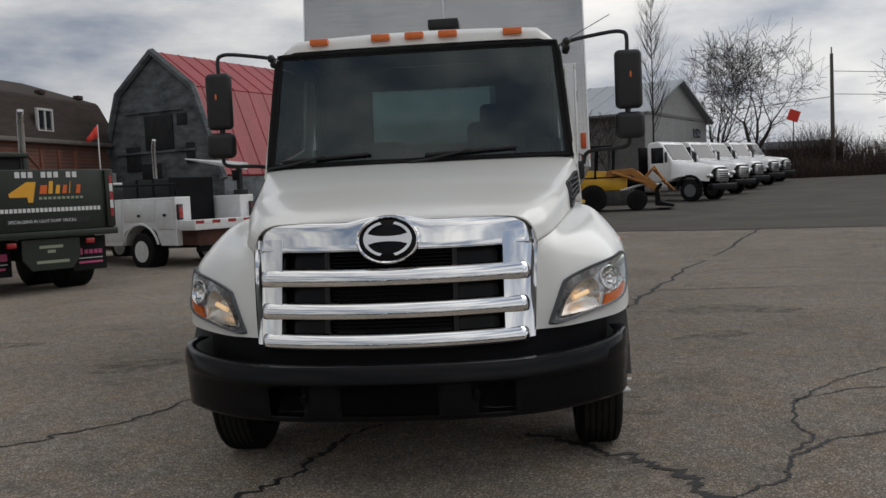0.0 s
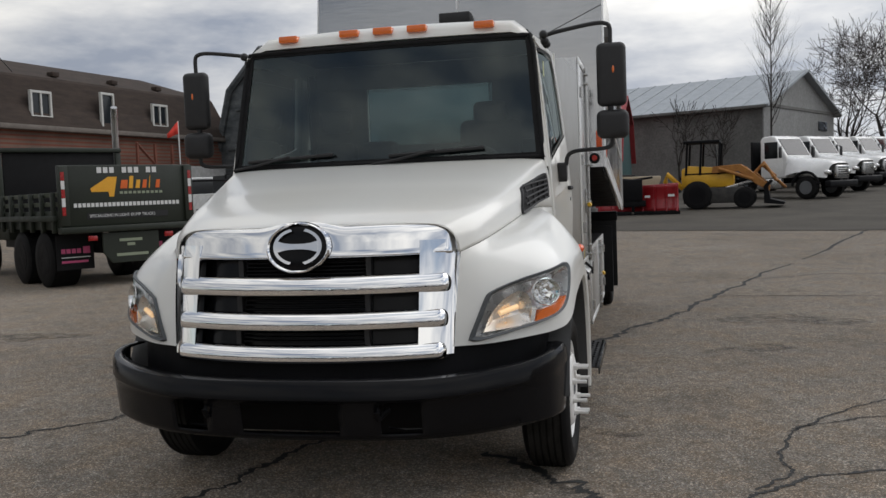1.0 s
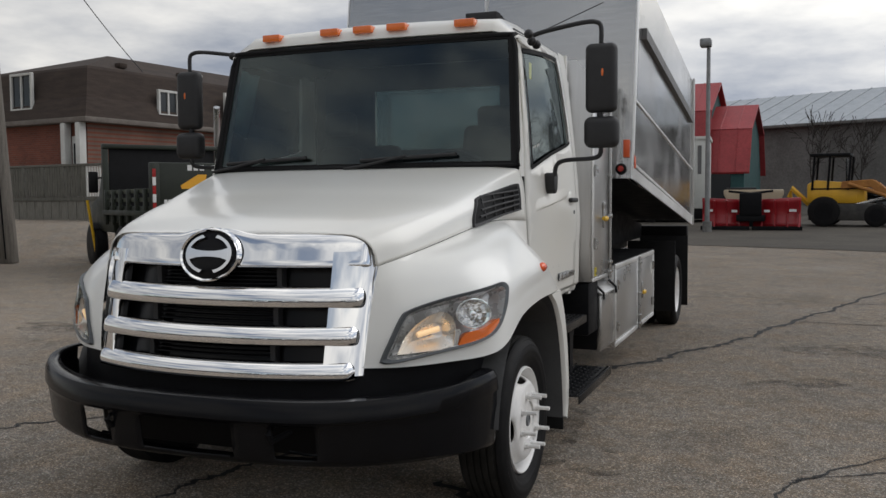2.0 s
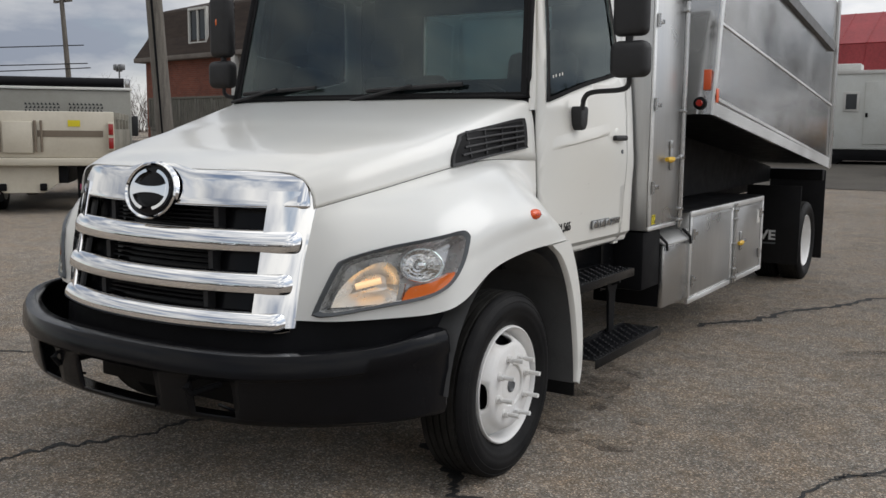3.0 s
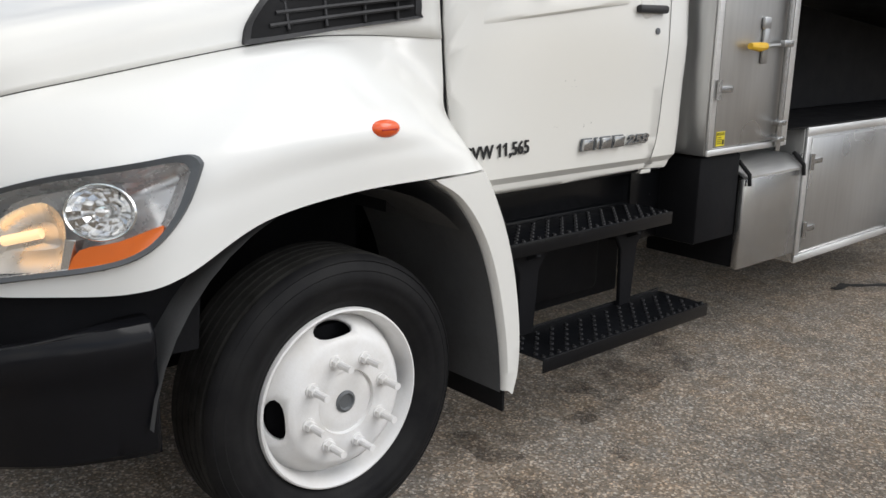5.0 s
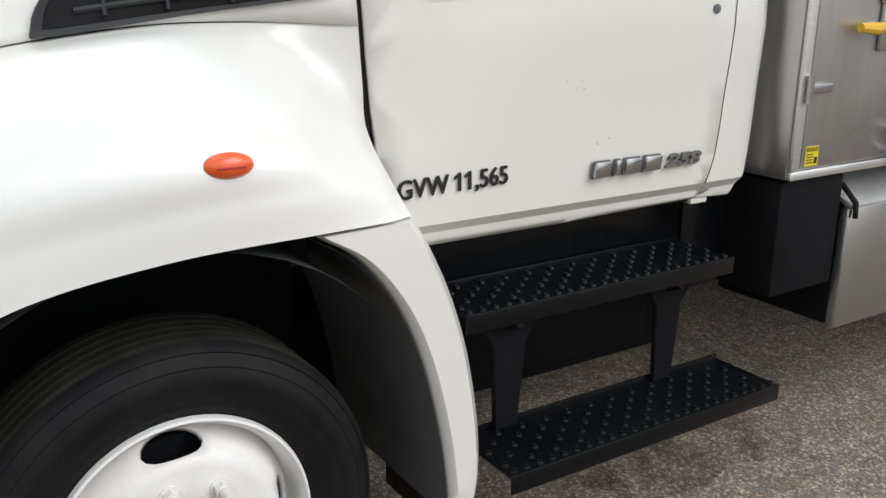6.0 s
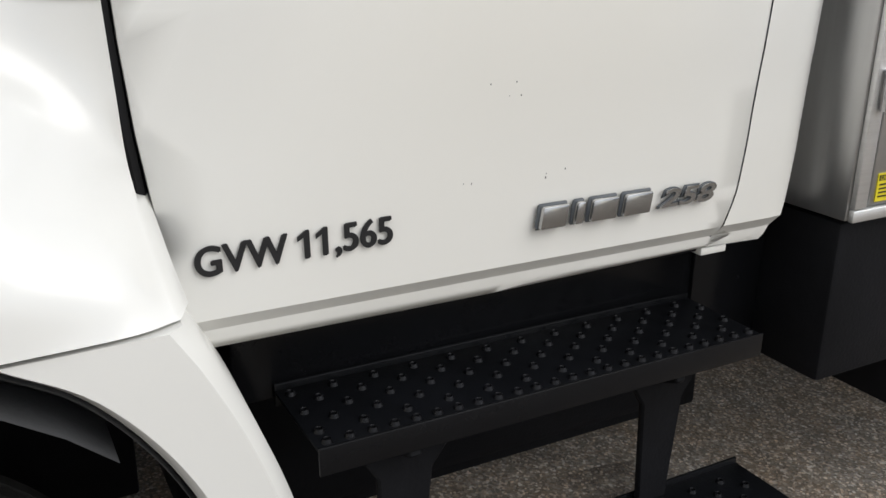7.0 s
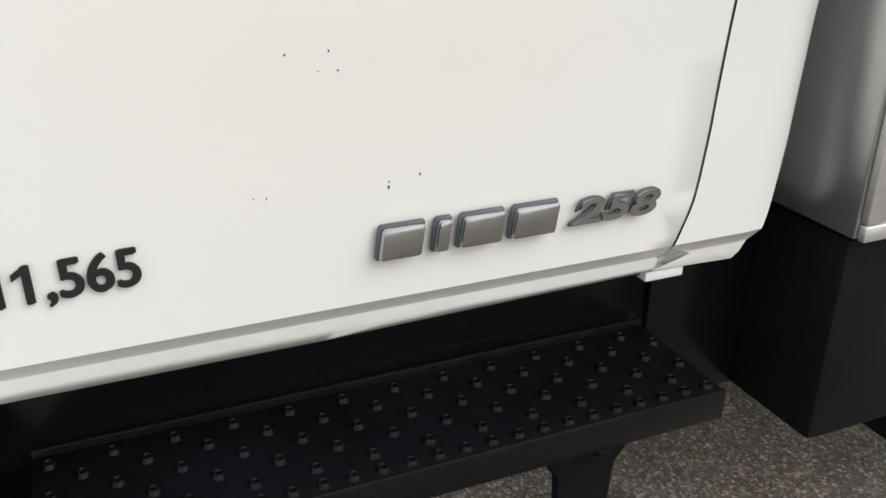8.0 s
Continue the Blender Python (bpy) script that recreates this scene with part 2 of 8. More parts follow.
def tube(bm, pts, r, seg=10, radii=None):
    """A round bar along a line of points."""
    pts = [Vector(p) for p in pts]
    rings, up = [], Vector((0.13, 0.31, 0.94))
    for i, p in enumerate(pts):
        d = (pts[min(i + 1, len(pts) - 1)] - pts[max(i - 1, 0)]).normalized()
        a = d.cross(up)
        a = a.normalized() if a.length > 1e-4 else Vector((1, 0, 0))
        b = d.cross(a)
        rr = float(radii[i] if radii else r)
        rings.append([bm.verts.new(p + rr * (math.cos(t) * a + math.sin(t) * b)) for t in (2 * math.pi * k / seg for k in range(seg))])
    made = []
    for q, w in zip(rings, rings[1:]):
        for k in range(seg):
            made.append(bm.faces.new((q[k], q[(k + 1) % seg], w[(k + 1) % seg], w[k])))
    made += [bm.faces.new(rings[0][::-1]), bm.faces.new(rings[-1])]
    bm.normal_update() if len(bm.faces) < 400 else None
    if len(bm.faces) < 400:
        bmesh.ops.recalc_face_normals(bm, faces=made)
    return bm


def lathe(bm, profile, centre, axis="X", seg=48, closed=False, caps=True):
    """Turns a profile of (along the axis, radius) round the axis through centre."""
    rings = []
    for a, r in profile:
        ring = []
        for k in range(seg):
            t = 2 * math.pi * k / seg
            c, s = r * math.cos(t), r * math.sin(t)
            off = {"X": (a, c, s), "Y": (c, a, s), "Z": (c, s, a)}[axis]
            ring.append(bm.verts.new(Vector(centre) + Vector(off)))
        rings.append(ring)
    pairs = list(zip(rings, rings[1:])) + ([(rings[-1], rings[0])] if closed else [])
    for q, w in pairs:
        for k in range(seg):
            bm.faces.new((q[k], q[(k + 1) % seg], w[(k + 1) % seg], w[k]))
    if caps and not closed:
        bm.faces.new(rings[0][::-1])
        bm.faces.new(rings[-1])
    if len(bm.faces) < 6000:
        bmesh.ops.recalc_face_normals(bm, faces=bm.faces)
    return bm


def catmull(ctrl, n):
    """Points on a Catmull-Rom line through ctrl (any dimension), n a span."""
    c = np.asarray(ctrl, float)
    p = np.concatenate([2 * c[:1] - c[1:2], c, 2 * c[-1:] - c[-2:-1]])
    out = []
    for i in range(1, len(p) - 2):
        for t in np.linspace(0, 1, n, endpoint=False):
            out.append(0.5 * (2 * p[i] + (p[i + 1] - p[i - 1]) * t + (2 * p[i - 1] - 5 * p[i] + 4 * p[i + 1] - p[i + 2]) * t * t + (3 * p[i] - p[i - 1] - 3 * p[i + 1] + p[i + 2]) * t**3))
    out.append(p[-2])
    return np.array(out)


def refine(ctrl, n, m):
    rows = np.array([catmull(row, m) for row in np.asarray(ctrl, float)])
    return np.stack([catmull(rows[:, j], n) for j in range(rows.shape[1])], 1)


def skin(bm, grid, flip=False, mirror=False, skip=None):
    """Faces over a grid of points; skip(i, j, centre) leaves a hole."""
    for sign in ((1, -1) if mirror else (1,)):
        vs = [[bm.verts.new((p[0] * sign, p[1], p[2])) for p in row] for row in grid]
        for i in range(len(vs) - 1):
            for j in range(len(vs[0]) - 1):
                q = (vs[i][j], vs[i + 1][j], vs[i + 1][j + 1], vs[i][j + 1])
                if skip and skip(i, j, sum((v.co for v in q), Vector()) / 4):
                    continue
                bm.faces.new(q if (flip == (sign < 0)) else q[::-1])
    return bm


def thicken(ob, depth, offset=-1.0):
    md = ob.modifiers.new("thickness", "SOLIDIFY")
    md.thickness, md.offset = depth, offset
    return ob


def prism(bm, outline, lo, hi, axis="X"):
    """A plate: a flat outline of (u, v) drawn out from lo to hi along the axis."""
    def at(u, v, w):
        return {"X": (w, u, v), "Y": (u, w, v), "Z": (u, v, w)}[axis]
    a = [bm.verts.new(at(u, v, lo)) for u, v in outline]
    b = [bm.verts.new(at(u, v, hi)) for u, v in outline]
    n = len(a)
    bm.faces.new(a[::-1])
    bm.faces.new(b)
    for k in range(n):
        bm.faces.new((a[k], a[(k + 1) % n], b[(k + 1) % n], b[k]))
    bmesh.ops.recalc_face_normals(bm, faces=bm.faces)
    return bm


def bevel_all(bm, offset, seg=2, angle=30):
    edges = [e for e in bm.edges if e.is_manifold and e.calc_face_angle(0) > radians(angle)]
    bmesh.ops.bevel(bm, geom=edges, offset=offset, segments=seg, profile=0.5, affect="EDGES", clamp_overlap=True)
    return bm


def letters(name, text, size, material, parent, m, depth=0.002, label="", shear=0.0, weight=0.0):
    cu = bpy.data.curves.new(name, "FONT")
    cu.body, cu.size, cu.extrude, cu.shear, cu.offset = text, size, depth, shear, weight
    cu.materials.append(material)
    tmp = new(name, cu)
    bpy.context.view_layer.update()
    me = bpy.data.meshes.new_from_object(tmp.evaluated_get(bpy.context.evaluated_depsgraph_get()))
    bpy.data.objects.remove(tmp)
    ob = new(name, me)
    if parent:
        ob.parent = parent
    ob.matrix_local = m
    if label:
        tagged(ob, label=label)
    return ob


def bold_letters(name, text, size, material, parent, m, depth, label):
    """Lettering with heavier strokes: one word laid over itself a hair apart, as one mesh."""
    verts, faces = [], []
    for k, (dx, dy) in enumerate(((0.0, 0.0), (0.0018, 0.0), (-0.0018, 0.0), (0.0008, 0.0010), (-0.0008, -0.0010))):
        tmp = letters(name, text, size, material, None, Matrix(), depth + 0.00012 * k)
        base = len(verts)
        verts += [(v.co.x + dx, v.co.y + dy, v.co.z) for v in tmp.data.vertices]
        faces += [[i + base for i in p.vertices] for p in tmp.data.polygons]
        bpy.data.objects.remove(tmp)
    me = bpy.data.meshes.new(name)
    me.from_pydata(verts, [], faces)
    me.materials.append(material)
    ob = new(name, me)
    ob.parent = parent
    ob.matrix_local = m
    return tagged(ob, label=label)


def smooth(a, b, x):
    t = min(max((x - a) / (b - a), 0.0), 1.0)
    return t * t * (3 - 2 * t)


def ground_z(x, y):
    """The yard is level round the truck and climbs gently beyond it, with a bank up to the house."""
    bank = 0.75 * smooth(-11.5, -16.5, x) * smooth(11.0, 17.0, y) * (1 - smooth(20.0, 45.0, y))
    return bank + 0.023 * max(0.0, min(y, 34.0) - 13.0) + 0.028 * max(0.0, min(y, 62.0) - 34.0)

# ---- ground ----
def build_ground():
    bm = bmesh.new()
    xs = [-900, -300, -120, -60, -40, -30, -22, -18, -16.5, -15, -14, -13, -12, -11, -8, -5, -3, -1, 1, 3, 5, 8, 12, 16, 22, 30, 40, 60, 120, 300, 900]
    ys = [-900, -300, -100, -40, -20, -10, -5, 0, 5, 9, 11, 12.5, 14, 15.5, 17, 20, 24, 30, 34, 40, 48, 55, 62, 75, 100, 200, 500, 1500]
    skin(bm, [[(x, y, ground_z(x, y)) for x in xs] for y in ys], flip=True)
    ob = part("ground", bm, ASPHALT, None)
    return tagged(ob, "worn grey asphalt yard with stone chips and stains", "ground", kind="structure")


build_ground()

# ---- the white truck ----
def hood_rows():
    """Stations from the nose to the windscreen: centre, mid, shoulder, side, seam."""
    return [
        [(0, 0.284, 1.339), (0.34, 0.320, 1.338), (0.60, 0.392, 1.331), (0.683, 0.414, 1.284), (0.707, 0.417, 1.203)],
        [(0, 0.335, 1.352), (0.34, 0.365, 1.345), (0.60, 0.405, 1.336), (0.685, 0.42, 1.29), (0.708, 0.42, 1.205)],
        [(0, 0.50, 1.405), (0.37, 0.51, 1.396), (0.65, 0.53, 1.378), (0.745, 0.53, 1.32), (0.775, 0.53, 1.238)],
        [(0, 0.66, 1.440), (0.40, 0.66, 1.432), (0.695, 0.67, 1.412), (0.79, 0.67, 1.355), (0.818, 0.67, 1.268)],
        [(0, 0.82, 1.474), (0.42, 0.82, 1.466), (0.735, 0.82, 1.446), (0.83, 0.82, 1.395), (0.858, 0.82, 1.300)],
        [(0, 0.98, 1.508), (0.44, 0.98, 1.500), (0.77, 0.98, 1.480), (0.865, 0.98, 1.430), (0.892, 0.98, 1.332)],
        [(0, 1.12, 1.541), (0.45, 1.12, 1.535), (0.800, 1.12, 1.518), (0.892, 1.12, 1.464), (0.916, 1.12, 1.356)],
        [(0, 1.27, 1.575), (0.46, 1.27, 1.570), (0.83, 1.27, 1.557), (0.915, 1.27, 1.503), (0.933, 1.27, 1.372)],
        [(0, 1.44, 1.615), (0.47, 1.44, 1.612), (0.862, 1.44, 1.602), (0.936, 1.44, 1.553), (0.950, 1.44, 1.374)],
        [(0, 1.578, 1.650), (0.48, 1.582, 1.650), (0.895, 1.606, 1.643), (0.975, 1.632, 1.600), (1.001, 1.643, 1.366)],
    ]


def fender_rows():
    """Stations from the grille round the corner and back: seam, crown, bulge, waist, lower edge."""
    return [
        [(0.710, 0.415, 1.203), (0.705, 0.392, 1.13), (0.699, 0.363, 1.03), (0.692, 0.337, 0.91), (0.685, 0.318, 0.786)],
        [(0.777, 0.53, 1.236), (0.800, 0.455, 1.155), (0.822, 0.412, 1.05), (0.832, 0.388, 0.92), (0.835, 0.378, 0.790)],
        [(0.820, 0.67, 1.266), (0.895, 0.575, 1.195), (0.955, 0.520, 1.08), (0.975, 0.495, 0.94), (0.980, 0.485, 0.800)],
        [(0.860, 0.82, 1.298), (0.980, 0.730, 1.235), (1.085, 0.660, 1.105), (1.112, 0.635, 0.96), (1.117, 0.625, 0.814)],
        [(0.894, 0.98, 1.330), (1.020, 0.900, 1.280), (1.150, 0.830, 1.130), (1.170, 0.790, 0.99), (1.172, 0.735, 0.850)],
        [(0.918, 1.12, 1.354), (1.040, 1.070, 1.315), (1.172, 1.020, 1.155), (1.186, 0.990, 1.04), (1.188, 0.930, 0.950)],
        [(0.935, 1.27, 1.370), (1.045, 1.240, 1.330), (1.180, 1.220, 1.165), (1.192, 1.210, 1.07), (1.194, 1.180, 0.992)],
        [(0.950, 1.44, 1.372), (1.012, 1.410, 1.312), (1.150, 1.430, 1.165), (1.184, 1.450, 1.08), (1.194, 1.450, 1.002)],
        [(0.976, 1.56, 1.372), (0.996, 1.545, 1.290), (1.078, 1.575, 1.155), (1.152, 1.600, 1.07), (1.184, 1.605, 1.003)],
        [(1.001, 1.643, 1.366), (1.006, 1.648, 1.25), (1.014, 1.653, 1.155), (1.098, 1.662, 1.064), (1.160, 1.672, 1.003)],
    ]


HOOD = refine(hood_rows(), 12, 12)


def lens_shape():
    """Outline of a headlight on the fender's front, as shares of its grid: along, down."""
    return [(0.02, 0.98), (0.05, 0.80), (0.16, 0.30), (0.23, 0.17), (0.45, 0.07), (0.80, -0.03), (0.95, -0.06), (1.00, 0.02), (1.00, 0.14), (0.965, 0.52), (0.90, 0.76), (0.80, 0.89), (0.62, 0.955), (0.35, 0.985), (0.10, 1.02)]


FENDER = refine(fender_rows(), 10, 10)


def headlight_point(u, v, out=0.0):
    """A place on the headlight's face, laid on the fender: u from the inner to the outer end, v from its top to its foot."""
    r = min(max(0.32 + 3.54 * u, 0.0), 7.9) * 10
    c = min(max(1.88 + 0.26 * u + (2.0 - 0.56 * u) * v, 0.0), 3.98) * 10
    i, j = int(r), int(c)
    fr, fc = r - i, c - j
    g = FENDER
    p = (g[i, j] * (1 - fr) + g[i + 1, j] * fr) * (1 - fc) + (g[i, j + 1] * (1 - fr) + g[i + 1, j + 1] * fr) * fc
    n = np.cross(g[i + 1, j] - g[i, j], g[i, j + 1] - g[i, j])
    n = n / np.linalg.norm(n)
    if n[1] > 0:
        n = -n
    return Vector(p + n * out)


def in_loop(u, v, loop):
    inside = False
    for (a, b), (c, d) in zip(loop, loop[1:] + loop[:1]):
        if (b > v) != (d > v) and u < (c - a) * (v - b) / (d - b) + a:
            inside = not inside
    return inside


def in_headlight(i, j):
    """Whether a cell of the fender's grid lies under the headlight."""
    u = ((i + 0.5) / 10 - 0.32) / 3.54
    v = ((j + 0.5) / 10 - 1.88 - 0.26 * u) / (2.0 - 0.56 * u)
    return in_loop(u, v, shrink([tuple(p) for p in catmull(lens_shape() + lens_shape()[:1], 4)[:-1]], 0.955))


def fan(bm, pts, centre):
    c = bm.verts.new(centre)
    vs = [bm.verts.new(p) for p in pts]
    for a, b in zip(vs, vs[1:] + vs[:1]):
        bm.faces.new((c, a, b))
    return bm


def ring_strip(bm, outer, inner):
    a, b = [bm.verts.new(p) for p in outer], [bm.verts.new(p) for p in inner]
    n = len(a)
    for k in range(n):
        bm.faces.new((a[k], a[(k + 1) % n], b[(k + 1) % n], b[k]))
    bmesh.ops.recalc_face_normals(bm, faces=bm.faces)
    return bm


def shrink(loop, f):
    cu = sum(u for u, v in loop) / len(loop)
    cv = sum(v for u, v in loop) / len(loop)
    return [(cu + (u - cu) * f, cv + (v - cv) * (1 - (1 - f) * 1.25)) for u, v in loop]


def prism_on(at, loop, out, back):
    """A raised block on the lamp's curved face."""
    bm = bmesh.new()
    ring_strip(bm, [at(*p, out) for p in loop], [at(*p, back) for p in loop])
    bm.faces.new([bm.verts.new(at(*p, out)) for p in loop])
    bmesh.ops.remove_doubles(bm, verts=bm.verts, dist=0.0001)
    bmesh.ops.recalc_face_normals(bm, faces=bm.faces)
    return bm


def build_headlight(truck, side):
    def at(u, v, out=0.0):
        p = headlight_point(u, v, out)
        return Vector((p.x * side, p.y, p.z))
    loop = [tuple(p) for p in catmull(lens_shape() + lens_shape()[:1], 4)[:-1]]
    inner = shrink(loop, 0.895)
    light = part("headlight", ring_strip(bmesh.new(), [at(*p, 0.003) for p in loop], [at(*p, 0.016) for p in shrink(loop, 0.965)]), DARK_SURROUND, truck, "headlight with dark grey surround and clear lens")
    ring_strip_bm = bmesh.new()
    ring_strip(ring_strip_bm, [at(*p, 0.016) for p in shrink(loop, 0.965)], [at(*p, 0.008) for p in inner])
    part("surround", ring_strip_bm, DARK_SURROUND, light)
    part("bowl", fan(ring_strip(bmesh.new(), [at(*p, 0.008) for p in inner], [at(*p, -0.075) for p in shrink(loop, 0.84)]), [at(*p, -0.075) for p in shrink(loop, 0.84)], at(0.5, 0.5, -0.085)), LAMP_BOWL, light)
    # inner low beam bowl, outer round lamp, amber corner
    lo = [(0.15, 0.88), (0.21, 0.60), (0.32, 0.38), (0.46, 0.28), (0.535, 0.42), (0.55, 0.66), (0.53, 0.90)]
    lo = [tuple(p) for p in catmull(lo + lo[:1], 4)[:-1]]
    lb = bmesh.new()
    ring_strip(lb, [at(*p, -0.004) for p in lo], [at(*p, -0.055) for p in shrink(lo, 0.55)])
    fan(lb, [at(*p, -0.055) for p in shrink(lo, 0.55)], at(0.42, 0.66, -0.06))
    part("low_beam", lb, LOW_BEAM, light, "chrome low beam reflector bowl", smooth=False)
    part("bulb", rod(bmesh.new(), at(0.30, 0.60, -0.022), at(0.45, 0.555, -0.022), 0.012, 12), LAMP_ON, light, "lit warm low beam bulb")
    part("shelf", ring_strip(bmesh.new(), [at(u, v, -0.002) for u, v in ((0.14, 0.89), (0.54, 0.935), (0.56, 0.93), (0.12, 0.90))], [at(u, v, -0.05) for u, v in ((0.20, 0.80), (0.52, 0.83), (0.54, 0.86), (0.18, 0.84))]), REFLECTOR, light)
    part("divider", bevel_all(prism_on(at, [(0.548, 0.62), (0.585, 0.64), (0.556, 0.945), (0.528, 0.945)], 0.0, -0.04), 0.002, 1), REFLECTOR, light, "bright divider beside the amber lens")
    c = at(0.665, 0.40, 0.002)
    n = (at(0.665, 0.40, 0.1) - c).normalized()
    rb = bmesh.new()
    q = n.to_track_quat("X", "Z").to_matrix().to_4x4()
    q = Matrix.Translation(c) @ q @ Matrix.Diagonal((1, 1.3, 1, 1))
    lathe(rb, [(0.004, 0.064), (0.008, 0.0615), (0.004, 0.059)], (0, 0, 0), "X", 32, caps=False)
    rb.transform(q)
    hb = part("high_beam", rb, REFLECTOR, light, "chrome ring of the high beam")
    rb = lathe(bmesh.new(), [(0.003, 0.0585), (-0.014, 0.053), (-0.030, 0.044), (-0.044, 0.031), (-0.054, 0.018), (-0.058, 0.006)], (0, 0, 0), "X", 18, caps=False)
    rb.transform(q)
    part("reflector", rb, BEAM_FACETS, hb, "faceted mirror bowl", smooth=False)
    rb = lathe(bmesh.new(), [(0.002, 0.002), (0.000, 0.010), (-0.008, 0.015), (-0.031, 0.015)], (0, 0.0, 0), "X", 14)
    rb.transform(q)
    part("bulb_shield", rb, REFLECTOR, hb)
    am = [(0.555, 0.94), (0.60, 0.73), (0.72, 0.69), (0.855, 0.62), (0.885, 0.64), (0.855, 0.79), (0.76, 0.90), (0.65, 0.935)]
    am = [tuple(p) for p in catmull(am + am[:1], 3)[:-1]]
    ab = bmesh.new()
    ring_strip(ab, [at(*p, 0.006) for p in am], [at(*p, -0.03) for p in am])
    fan(ab, [at(*p, 0.006) for p in am], at(0.73, 0.82, 0.008))
    part("turn_signal", ab, AMBER, light, "amber turn signal lens")
    lens = part("lens", fan(bmesh.new(), [at(*p, 0.0135) for p in inner], at(0.5, 0.5, 0.024)), CLEAR, light, "clear lens")

    lens.visible_shadow = False
    return light


def grille_y(x, z=1.05):
    mid, corner = 0.232 + 0.20 * (z - 1.25), 0.272 + 0.244 * (z - 0.764)
    return mid + (corner - mid) * (abs(x) / 0.66) ** 2.2


def grille_bar(z0, z1, half, depth, panel=False, hump=0.0):
    """A bowed chrome bar: its upper face leans back, its lower face curls under, its ends wrap round the corner."""
    bm = bmesh.new()
    n = 72
    h = z1 - z0
    if panel:
        sec = [(0.085, z1 - 0.010), (0.062, z1 - 0.001), (0.049, z1), (0.041, z1 - 0.04 * h), (0.035, z1 - 0.12 * h), (0.027, z0 + 0.72 * h), (0.017, z0 + 0.50 * h), (0.007, z0 + 0.28 * h), (0.001, z0 + 0.15 * h), (0.0, z0 + 0.11 * h), (0.004, z0 + 0.06 * h), (0.014, z0 + 0.02 * h), (0.035, z0), (0.06, z0 + 0.004)]
    else:
        sec = [(0.062, z1 - 0.006), (0.044, z1), (0.027, z1 - 0.09 * h), (0.0145, z1 - 0.22 * h), (0.0068, z1 - 0.36 * h), (0.0026, z0 + 0.52 * h), (0.0008, z0 + 0.42 * h), (0.0, z0 + 0.29 * h), (0.0003, z0 + 0.19 * h), (0.0032, z0 + 0.09 * h), (0.012, z0 + 0.02 * h), (0.030, z0), (0.060, z0 + 0.004)]
    grid = []
    for k in range(n + 1):
        x = half * math.sin((k / n - 0.5) * math.pi)
        wrap = (0.05 if panel else 0.09) * smooth(half - 0.05, half + 0.02, abs(x)) ** 2
        fall = (0.10 if panel else 0.12) * smooth(half - 0.06, half, abs(x)) ** 2
        grid.append([(x, grille_y(x, (z0 + z1) / 2) + depth + dy + wrap, z - (z - z0) * fall + hump * ((z - z0) / h) ** 3 * (1 - smooth(0.06, 0.21, abs(x)))) for dy, z in sec])
    return skin(bm, grid)


